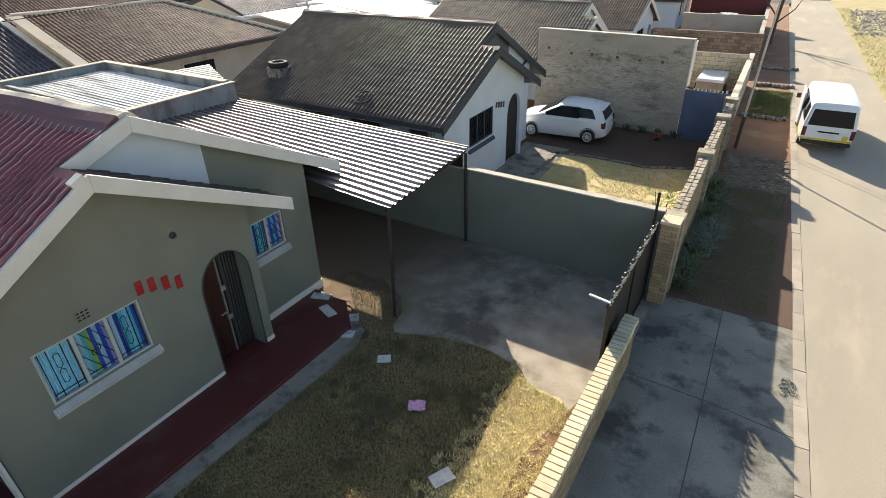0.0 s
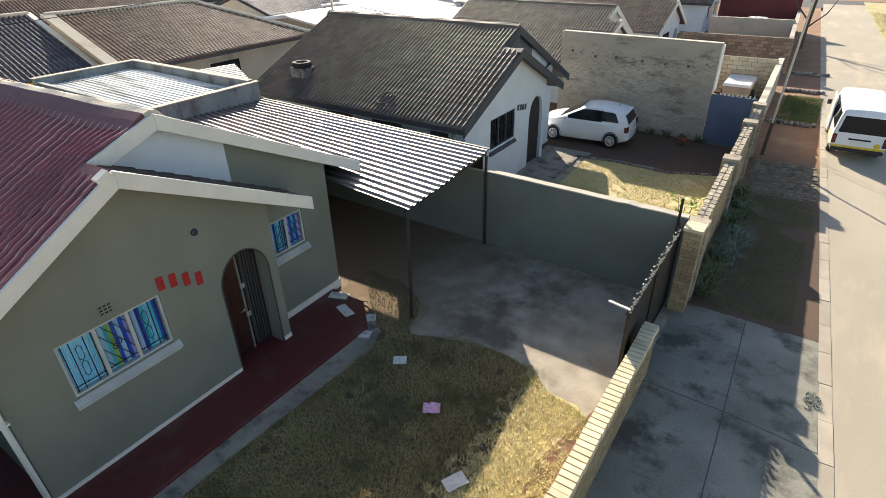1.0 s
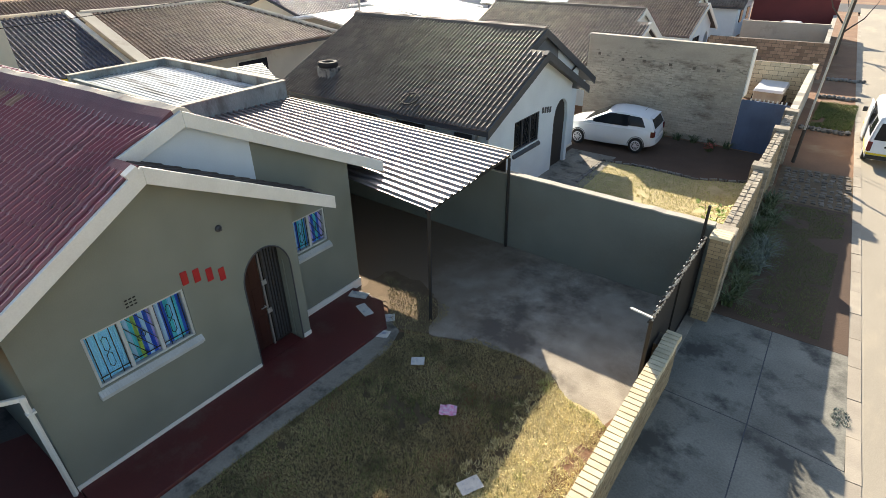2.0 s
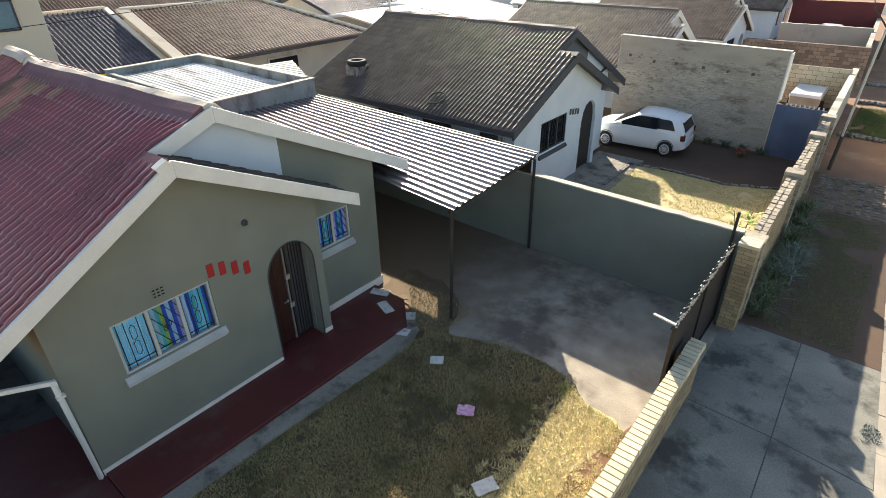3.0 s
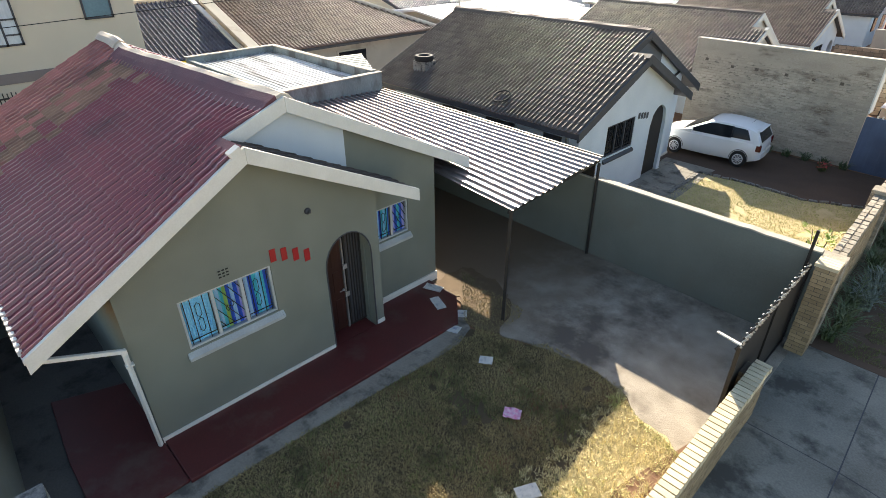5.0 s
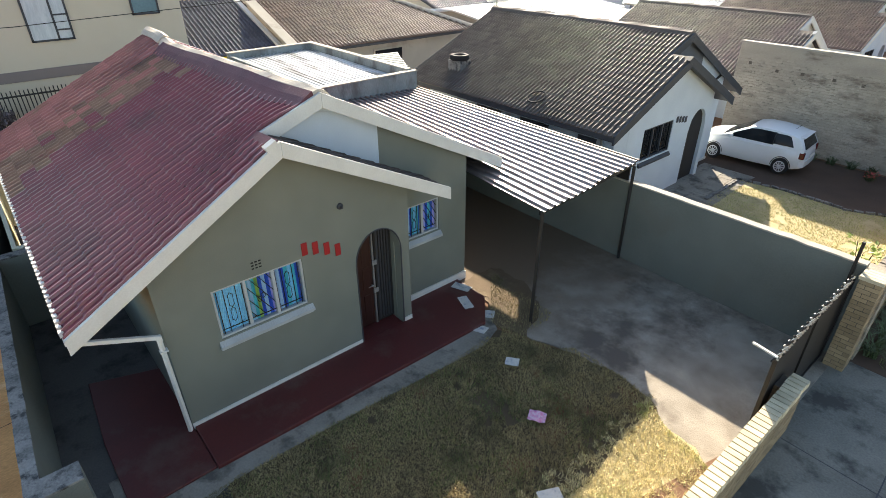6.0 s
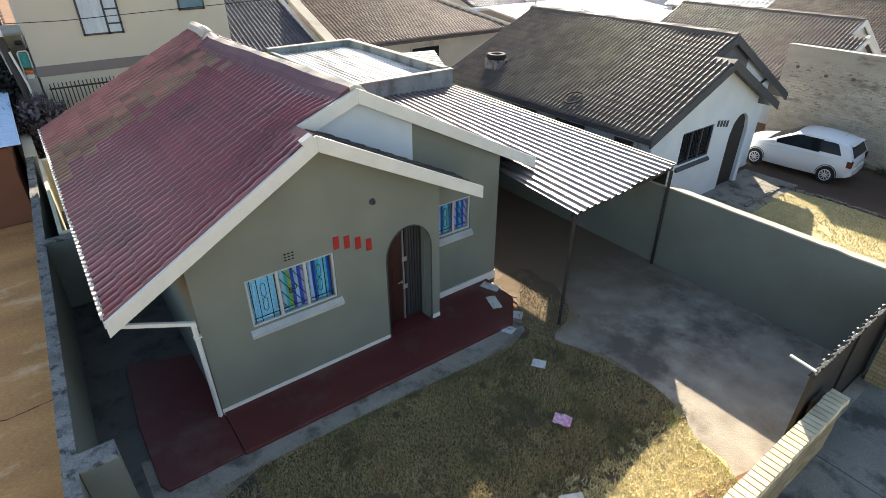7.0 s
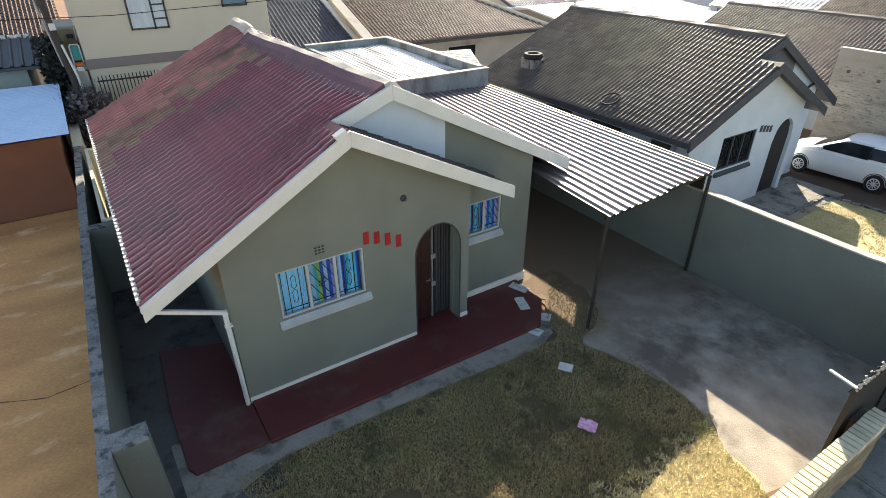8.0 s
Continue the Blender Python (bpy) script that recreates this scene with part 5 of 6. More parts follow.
for i in range(244):
    xa, xb_ = 0.01 + i * 0.025, 0.01 + (i + 1) * 0.025
    lo = [3.02 + 0.32 * noise.noise(Vector((x * 0.8, 2, 0))) + 0.12 * noise.noise(Vector((x * 5, 8, 0))) for x in (xa, xb_)]
    smear.hexa([(xa, -0.131, lo[0]), (xb_, -0.131, lo[1]), (xb_, -0.10, lo[1]), (xa, -0.10, lo[0]), (xa, -0.131, 3.548), (xb_, -0.131, 3.548), (xb_, -0.10, 3.548), (xa, -0.10, 3.548)])
part("render_coat", smear.weld(), GREY_BRICK, tall, "thin grey render over the upper courses")
clod = Mesh()
for i in range(420):
    x, z, w_, h_ = rnd.uniform(0.1, 6.0), rnd.uniform(0.4, 3.0), rnd.uniform(0.03, 0.16), rnd.uniform(0.008, 0.022)
    clod.hexa([(x, -0.15, z), (x + w_, -0.15, z + rnd.uniform(-0.01, 0.01)), (x + w_, -0.115, z), (x, -0.115, z), (x + 0.01, -0.138, z + h_), (x + w_ - 0.01, -0.138, z + h_), (x + w_, -0.115, z + h_ * 1.3), (x, -0.115, z + h_ * 1.3)])
part("mortar_snots", clod, TALL_MORTAR, tall, "mortar squeezed out of the joints", kind="stuff")
part("wall_cap", Mesh().box(-0.02, 6.12, -0.14, 0.14, 3.55, 3.60), SAND, tall)
part("end_board", Mesh().box(6.11, 6.15, -0.13, 0.35, 1.9, 3.5), WHITE, tall)
blue_gate = thing("yard_gate", "faded blue sheet-metal yard gate", "gate")
part("gate_sheet", corrugated((4.46, 21.48, -0.03), (4.46, 21.48, 1.78), (5.98, 21.40, -0.03), 0.33, 0.007), BLUE_PAINT, blue_gate)
part("gate_frame", Mesh().beam((4.46, 21.5, 0), (4.46, 21.5, 1.8), 0.05, 0.05).beam((5.98, 21.42, 0), (5.98, 21.42, 1.8), 0.05, 0.05).beam((4.46, 21.5, 1.8), (5.98, 21.42, 1.8), 0.05, 0.05), BLUE_PAINT, blue_gate)
for i in range(9):
    piece("spike", Mesh().beam((0, 0, 0), (0, 0, 0.09), 0.05, 0.012).data("spike", WHITE), blue_gate, pose(4.74 + i * 0.14, 21.47, 1.82))

street = brick_wall("street_wall", "cream and grey brick street wall with a worn double-brick top", (6.33, 10.12), (6.12, 20.9), 1.66, 0.26, (0.24, 0.09, 0.012), SHADED_BRICK, MORTAR_DARK, singles=300, seed=13)
tb = Mesh().hexa([(-0.105, -0.062, 0), (0.105, -0.062, 0), (0.105, 0.062, 0), (-0.105, 0.062, 0), (-0.095, -0.055, 0.1), (0.095, -0.055, 0.1), (0.095, 0.055, 0.1), (-0.095, 0.055, 0.1)]).data("coping_brick", WORN_BRICK)
for i in range(46):
    for s in (-1, 1):
        piece("coping_brick", tb, street, pose(0.12 + i * 0.23, s * 0.068, 1.655 + rnd.uniform(-0.008, 0.012), rnd.uniform(-3, 3), 0, rnd.uniform(-3, 3)))
part("coping_mortar", Mesh().box(0.02, 10.76, -0.115, 0.115, 1.65, 1.733), TALL_MORTAR, street)
for y in (0.35, 4.7, 8.4, 10.7):
    m = Mesh()
    for r in range(22):
        for c in range(2):
            m.box(y - 0.20 + c * 0.205, y - 0.005 + c * 0.205, -0.21, 0.21, r * 0.085, r * 0.085 + 0.075)
    m.box(y - 0.185, y + 0.19, -0.19, 0.19, 0, 1.865)
    part("pier", m, WORN_BRICK, street)
plaster_wall("street_wall_far", "cement street wall with pale patched top", (6.10, 21.3), (5.80, 31.2), 1.55, 0.22, SAND, CREAM, 0.10, 9)
brick_wall("cross_wall_near", "low wall of pale cement blocks", (3.3, 29.6), (5.8, 29.75), 1.75, 0.2, (0.39, 0.19, 0.014), BRICK, MORTAR_DARK, seed=15)
brick_wall("cross_wall_red", "rough red stock-brick wall", (0.0, 35.3), (5.9, 35.6), 1.85, 0.24, (0.34, 0.17, 0.02), RED_BRICK, MORTAR_DARK, seed=16)
plaster_wall("cross_wall_sand", "sandy rendered wall", (0.2, 43.2), (5.3, 43.5), 1.80, 0.24, SAND, None, 0.03, 17)
plaster_wall("cross_wall_maroon", "maroon painted wall", (-0.5, 50.0), (5.0, 50.6), 2.6, 0.24, mat("maroon_paint", (0.16, 0.03, 0.03), (0.12, 0.025, 0.025), 1, 40, 0.8, 0.1), None, 0.02, 18)
plaster_wall("street_wall_end", "grey street wall further up the road", (5.7, 36), (4.9, 52), 1.6, 0.24, SAND, None, 0.08, 19)

tagged(part("neighbour_yard", Mesh().prism([(0.0, 10.4), (6.2, 10.3), (5.95, 21.3), (-6.0, 21.7), (-6.0, 18.0), (-0.8, 18.0)], -0.1, 0.0), DARK_SOIL), "dark swept earth yard of the white house", "yard floor", kind="structure")
nl_poly = [(1.15, 15.5), (1.1, 17.4), (2.4, 17.6), (4.2, 17.5), (5.75, 18.2), (5.95, 14.0), (6.0, 10.4), (1.6, 10.4)]
tagged(part("neighbour_lawn_ground", Mesh().prism(nl_poly, -0.1, 0.008), STRAW_SOIL), "thin soil of the small lawn", "ground", kind="structure")
blades("neighbour_lawn", in_poly(nl_poly), 32000, (1.1, 6.0, 12.5, 18.3), mat("yellow_green_grass", (0.56, 0.52, 0.19), (0.42, 0.40, 0.14), 1.0, 30, 0.85, 0.0, rand=0.35, stain=(0.26, 0.33, 0.09), stain_scale=0.7, stain_at=0.53), "small dry yellow-green lawn", h=(0.025, 0.06), seed=12, patch=0.1)
pav = thing("paving", "pale cement paving slabs by the white house", "paving", kind="structure")
ps = Mesh().box(-0.215, 0.215, -0.215, 0.215, -0.06, 0.018).data("paving_slab", PATH_CEMENT)
for i in range(4):
    for j in range(9):
        piece("paving_slab", ps, pav, pose(-0.05 + i * 0.44 - 0.02 * j, 14.3 + j * 0.44, rnd.uniform(-0.004, 0.004), 0, 0, rnd.uniform(-1.5, 1.5)))
edge = thing("garden_edging", "dark half-buried brick edging round the lawn", "edging")
eb = Mesh().box(-0.11, 0.11, -0.05, 0.05, -0.05, 0.07).data("edging_brick", OLD_WALL)
pts = [(1.12, 15.2), (1.08, 17.45), (2.4, 17.65), (4.2, 17.55), (5.8, 18.25)]
for a, b in zip(pts, pts[1:]):
    n = int(math.dist(a, b) / 0.25)
    for i in range(n):
        piece("edging_brick", eb, edge, pose(a[0] + (b[0] - a[0]) * i / n, a[1] + (b[1] - a[1]) * i / n, rnd.uniform(-0.02, 0.01), rnd.uniform(-9, 9), rnd.uniform(-9, 9), math.degrees(math.atan2(b[1] - a[1], b[0] - a[0])) + rnd.uniform(-9, 9)))

# on the neighbour's roof: a tyre on a vent stack, a dish
stack = thing("chimney_vent", "rendered vent stack with an old tyre laid on top", "vent", at=FURTHER)
part("stack", Mesh().box(-7.0, -6.4, 11.65, 12.15, 2.6, 3.42), OLD_WALL, stack)
tyre = thing("tyre", "old car tyre lying on a vent stack", "tyre", at=FURTHER)
part("tread", Mesh().lathe((-6.70, 11.90, 3.42), (0, 0, 1), [(0, 0.2), (0, 0.3), (0.05, 0.33), (0.12, 0.33), (0.17, 0.3), (0.17, 0.2), (0.14, 0.18), (0.03, 0.18)], 24), RUBBER, tyre, smooth=True)
ring = thing("hoop", "thin black hoop lying on the roof tiles", "hoop", at=FURTHER)
part("rim", Mesh().tube([(-2.75 + 0.27 * math.cos(a), 11.34 + 0.24 * math.sin(a), 3.05 + 0.107 * math.sin(a)) for a in [2 * math.pi * i / 28 for i in range(28)]], 0.022, 6, True), RUBBER, ring)
part("side_wall", Mesh().box(-7.6, -0.24, -0.62, -0.45, 0, 2.62), PALE, neighbour)
part("front_return", Mesh().box(-0.24, -0.002, -0.62, -0.001, 0, 2.66), PALE, neighbour)
part("side_window_frame", Mesh().box(-1.15, -0.55, -0.64, -0.60, 1.5, 2.35), CHARCOAL, neighbour)
part("side_door", Mesh().box(-3.3, -2.2, -0.64, -0.60, 0.05, 2.35), CHARCOAL, neighbour)
part("side_window", Mesh().box(-5.2, -4.1, -0.64, -0.60, 1.5, 2.35), CHARCOAL, neighbour)
part("rainpipe", Mesh().tube([(-0.44, 5.35, 3.0), (-0.44, 5.35, 1.3)], 0.035, 8).tube([(-0.44, 5.35, 3.0), (-0.44, 5.75, 3.12)], 0.035, 8), STEEL_BLACK, neighbour)
part("downpipe", Mesh().beam((-0.35, -0.68, 0.0), (-0.35, -0.68, 2.4), 0.06, 0.06), GALV, neighbour)

# ---- cars ----


def wheel(parent, x, y, z, r, side, w=0.19):
    """A wheel whose axle runs along y; side is the sign of its outer face."""
    t = part("wheel", Mesh().lathe((x, y - w / 2, z), (0, 1, 0), [(0, r * 0.62), (0, r * 0.93), (0.03, r), (w - 0.03, r), (w, r * 0.93), (w, r * 0.62)], 28), RUBBER, parent, smooth=True)
    m = Mesh().lathe((x, y + side * (w / 2 - 0.022), z), (0, side, 0), [(0, r * 0.66), (0.03, r * 0.64), (0.04, r * 0.56), (0.01, r * 0.52), (0.0, r * 0.1)], 28)
    for i in range(10):
        a = 2 * math.pi * i / 10
        m.beam((x + r * 0.1 * math.cos(a), y + side * (w / 2 + 0.002), z + r * 0.1 * math.sin(a)), (x + r * 0.58 * math.cos(a + 0.1), y + side * (w / 2 + 0.002), z + r * 0.58 * math.sin(a + 0.1)), 0.028, 0.03, (0, 1, 0))
    m.lathe((x, y + side * (w / 2 - 0.01), z), (0, side, 0), [(0, 0.05), (0.025, 0.045)], 12)
    part("rim", m, ALLOY, t)


def rrect(s0, s1, w, z, r, n=4):
    """A rounded rectangle round the car's roof plan."""
    out = []
    for cx, cy, a0 in ((s1 - r, w - r, 0), (s0 + r, w - r, 90), (s0 + r, -w + r, 180), (s1 - r, -w + r, 270)):
        out += [(cx + r * math.cos(radians(a0 + 90 * i / n)), cy + r * math.sin(radians(a0 + 90 * i / n)), z) for i in range(n + 1)]
    return out


hatch = thing("car", "white hatchback parked on the earth yard", "car", at=pose(2.22, 19.74, 0, 0, 0, 184) @ Matrix.Diagonal((0.905, 0.97, 0.98, 1.0)))
# local x runs from the tail forwards
rings = []
for s, w, zb, zs, zt in ((0.0, 0.62, 0.42, 0.62, 0.78), (0.07, 0.76, 0.32, 0.68, 0.90), (0.30, 0.82, 0.26, 0.66, 0.97), (0.9, 0.84, 0.22, 0.62, 0.97), (1.8, 0.845, 0.20, 0.58, 0.95),
                         (2.7, 0.84, 0.20, 0.58, 0.93), (3.05, 0.83, 0.21, 0.58, 0.90), (3.5, 0.78, 0.23, 0.54, 0.82), (3.78, 0.68, 0.27, 0.50, 0.73), (3.92, 0.52, 0.33, 0.48, 0.62)):
    rings.append([(s, -w * 0.93, zb), (s, -w, zb + 0.08), (s, -w, zs), (s, -w * 0.985, zt - 0.08), (s, -w * 0.90, zt), (s, 0, zt + 0.02), (s, w * 0.90, zt), (s, w * 0.985, zt - 0.08), (s, w, zs), (s, w, zb + 0.08), (s, w * 0.93, zb)])
body = part("body", Mesh().loft(rings), CAR_PAINT, hatch, smooth=True)
CAB = ((0.04, 0.95), (0.12, 1.10), (0.22, 1.25), (0.36, 1.335), (0.7, 1.405), (1.2, 1.45), (1.65, 1.45), (2.0, 1.39), (2.35, 1.23), (2.72, 1.05), (3.05, 0.90))


def cab_top(q):
    for (a, za), (b, zb) in zip(CAB, CAB[1:]):
        if q <= b:
            return za + (zb - za) * max(0.0, (q - a) / (b - a))
    return CAB[-1][1]


def cab_side(q, f, s_):
    z = 0.88 + (cab_top(q) - 0.88) * f
    lean = max(0.0, (z - 0.88) / 0.58)
    return (q, s_ * (0.80 - 0.17 * lean ** 1.2), z)


def cab_panel(q0, q1, z0, z1, s_, slant=0.0):
    m, n = Mesh(), 7
    for i in range(n + 1):
        q = q0 + (q1 - q0) * i / n
        for z in (z0, (z0 + z1) / 2, z1):
            u = (z - z0) / (z1 - z0)
            qq = q + slant * u * (1 - i / n) - (0.0 if slant else 0.0)
            zz = min(z, cab_top(qq) - 0.07)
            lean = max(0.0, (zz - 0.88) / 0.58)
            m.v.append((qq, s_ * (0.806 - 0.17 * lean ** 1.2), zz))
    m.f += [(3 * i + j, 3 * i + 3 + j, 3 * i + 4 + j, 3 * i + 1 + j) for i in range(n) for j in range(2)]
    return m


cab = []
for q, zt in CAB:
    yt = cab_side(q, 1.0, 1)[1]
    ring = [cab_side(q, f, -1) for f in (0, 0.4, 0.75)] + [(q, -yt, zt - 0.03), (q, -yt * 0.86, zt), (q, 0, zt + 0.02), (q, yt * 0.86, zt), (q, yt, zt - 0.03)] + [cab_side(q, f, 1) for f in (0.75, 0.4, 0)]
    cab.append(ring)
part("cabin", Mesh().loft(cab), CAR_PAINT, hatch, smooth=True)
for s in (-1, 1):
    part("side_window", cab_panel(0.40, 1.10, 1.0, 1.34, s, 0.2), CAR_GLASS, hatch)
    part("side_window", cab_panel(1.12, 2.62, 0.96, 1.36, s), CAR_GLASS, hatch)
    part("door_pillar", cab_panel(1.09, 1.13, 0.96, 1.37, s), RUBBER, hatch)
ws = Mesh()
for q in (2.06, 2.35, 2.65, 2.93):
    wdt = cab_side(q, 1.0, 1)[1] * 0.90
    ws.v += [(q + 0.008, -wdt, cab_top(q) + 0.006), (q + 0.008, 0, cab_top(q) + 0.03), (q + 0.008, wdt, cab_top(q) + 0.006)]
ws.f += [(3 * i + j, 3 * i + 1 + j, 3 * i + 4 + j, 3 * i + 3 + j) for i in range(3) for j in range(2)]
part("windscreen", ws, CAR_GLASS, hatch)
for s in (-1, 1):
    part("mirror", Mesh().box(2.52, 2.66, s * 0.82 - 0.02, s * 0.82 + s * 0.16 + 0.02 * s, 0.93, 1.06) if s > 0 else Mesh().box(2.52, 2.66, -1.0, -0.80, 0.93, 1.06), CAR_PAINT, hatch, bevel=0.03)
    part("tail_lamp", Mesh().box(-0.015, 0.16, min(s * 0.67, s * 0.80), max(s * 0.67, s * 0.80), 0.66, 0.90), LAMP_RED, hatch, bevel=0.03)
    for xw_, yw_ in ((0.66, 0.838), (3.12, 0.828)):
        part("wheel_arch", Mesh().tube([(xw_ + 0.335 * math.cos(a), s * yw_, 0.30 + 0.335 * math.sin(a)) for a in [math.pi * i / 14 for i in range(15)]], 0.014, 6), RUBBER, hatch)
    wheel(hatch, 0.66, s * 0.775, 0.30, 0.30, s)
    wheel(hatch, 3.12, s * 0.765, 0.30, 0.30, s)
part("bumper", Mesh().loft([[(x, -0.74 + i * 0, z) for x, z in ()] or [(-0.04, -0.60, 0.36), (-0.04, -0.60, 0.56), (0.10, -0.80, 0.58), (0.10, -0.80, 0.33)], [(-0.06, 0, 0.34), (-0.06, 0, 0.56), (0.08, 0, 0.58), (0.08, 0, 0.33)], [(-0.04, 0.60, 0.36), (-0.04, 0.60, 0.56), (0.10, 0.80, 0.58), (0.10, 0.80, 0.33)]]), CAR_PAINT, hatch)
part("rear_screen", Mesh().hexa([(0.025, -0.62, 0.97), (0.10, -0.62, 0.97), (0.10, 0.62, 0.97), (0.025, 0.62, 0.97), (0.195, -0.54, 1.26), (0.27, -0.54, 1.26), (0.27, 0.54, 1.26), (0.195, 0.54, 1.26)]), CAR_GLASS, hatch)
part("spoiler", Mesh().box(0.16, 0.42, -0.56, 0.56, 1.305, 1.335), CAR_PAINT, hatch, bevel=0.015)
part("number_plate", Mesh().box(-0.075, -0.055, -0.25, 0.25, 0.60, 0.70), WHITE, hatch)
part("aerial", Mesh().beam((0.7, 0, 1.41), (0.55, 0, 1.58), 0.012, 0.012), RUBBER, hatch)

van = thing("minibus", "white minibus with a yellow lower stripe parked at the kerb", "minibus", at=pose(8.55, 22.0, -0.010, 0, 0, 93.2) @ Matrix.Diagonal((0.955, 0.955, 0.90, 1.0)))
vr = []
for s, w, zt in ((0.0, 0.78, 1.86), (0.06, 0.83, 1.93), (0.6, 0.845, 1.98), (2.6, 0.845, 1.98), (3.6, 0.83, 1.93), (4.0, 0.81, 1.72), (4.45, 0.79, 1.10), (4.62, 0.74, 0.95)):
    top = min(zt, 1.98)
    wt_ = w * (0.86 if zt > 1.5 else 0.95)
    vr.append([(s, -w * 0.95, 0.32), (s, -w, 0.42), (s, -w, min(1.08, zt - 0.05)), (s, -(w + wt_) / 2, (1.08 + top) / 2 if zt > 1.3 else zt - 0.03), (s, -wt_, top - 0.06), (s, -wt_ * 0.85, top), (s, 0, top + 0.02),
               (s, wt_ * 0.85, top), (s, wt_, top - 0.06), (s, (w + wt_) / 2, (1.08 + top) / 2 if zt > 1.3 else zt - 0.03), (s, w, min(1.08, zt - 0.05)), (s, w, 0.42), (s, w * 0.95, 0.32)])
VAN_C = Matrix.Translation((0, -0.8, 0))
part("body", Mesh().loft(vr).moved(VAN_C), CAR_PAINT, van, smooth=True)
part("rear_screen", Mesh().hexa([(-0.014, -0.72, 1.06), (0.02, -0.72, 1.06), (0.02, 0.72, 1.06), (-0.014, 0.72, 1.06), (-0.006, -0.64, 1.70), (0.03, -0.64, 1.70), (0.03, 0.64, 1.70), (-0.006, 0.64, 1.70)]).moved(VAN_C), CAR_GLASS, van, bevel=0.03)
for s in (-1, 1):
    part("tail_lamp", Mesh().box(-0.02, 0.10, min(s * 0.70, s * 0.835), max(s * 0.70, s * 0.835), 0.62, 0.98).moved(VAN_C), LAMP_RED, van, bevel=0.02)
    part("side_stripe", Mesh().box(0.02, 4.3, s * 0.846 - 0.004, s * 0.846 + 0.004, 0.50, 0.57).moved(VAN_C), YELLOW, van)
    for a, b in ((0.25, 1.15), (1.25, 2.2), (2.3, 3.3)):
        part("side_window", Mesh().hexa([(a, s * 0.838, 1.13), (b, s * 0.838, 1.13), (b, s * 0.85, 1.13), (a, s * 0.85, 1.13), (a + 0.04, s * 0.752, 1.72), (b - 0.04, s * 0.752, 1.72), (b - 0.04, s * 0.765, 1.72), (a + 0.04, s * 0.765, 1.72)]).moved(VAN_C), CAR_GLASS, van)
    part("mirror", Mesh().box(3.75, 3.87, min(s * 0.9, s * 1.06), max(s * 0.9, s * 1.06), 1.12, 1.32).moved(VAN_C), STEEL_BLACK, van, bevel=0.02)
    wheel(van, 0.95, -0.8 + s * 0.74, 0.30, 0.30, s)
    wheel(van, 3.5, -0.8 + s * 0.74, 0.30, 0.30, s)
part("sliding_door", Mesh().box(1.9, 3.1, 0.87, 0.93, 0.45, 1.85).moved(VAN_C), CAR_PAINT, van, "white sliding door rolled a little open", bevel=0.03)
part("rear_stripe", Mesh().box(-0.012, 0.02, -0.80, 0.80, 0.49, 0.565).moved(VAN_C), YELLOW, van)
part("bumper", Mesh().box(-0.07, 0.05, -0.80, 0.80, 0.34, 0.48).moved(VAN_C), STEEL_BLACK, van, bevel=0.02)
part("number_plate", Mesh().box(-0.012, 0.0, -0.24, 0.24, 0.66, 0.78).moved(VAN_C), WHITE, van)
part("plate_recess", Mesh().box(-0.008, 0.01, -0.34, 0.34, 0.80, 0.86).moved(VAN_C), RUBBER, van)
part("badge", Mesh().lathe((0.01, -0.56, 0.66), (-1, 0, 0), [(0, 0.10), (0.02, 0.10), (0.02, 0.02)], 20).moved(VAN_C), YELLOW, van, "round yellow sticker")

# ---- further houses ----
HB = dict(E=(-1.1, 2.72), R=(3.2, 4.64), P=(2.13, 4.20), PR=(5.38, 2.58), UR=(7.47, 2.40), xv=0.30, xu=-0.35, xb=-8.6)
for (ox, oy, oz, lab) in ((-0.88, 23.8, -0.65, "pale plastered house with weathered brown roof tiles"), (-0.95, 34.6, -0.85, "white plastered house with brown tiled roof, far up the street")):
    house("house", lab, pose(ox, oy, oz), walls=PALE, gable=WHITE, trim=WHITE, tiles=TAN_TILE if oy > 30 else BROWN_TILE, ridge_mat=RIDGE_DARK, detail=False, window_args=(CHARCOAL, None, False, WHITE, True), tile=(0.30, 0.30, 0.061, 0.020), **HB)


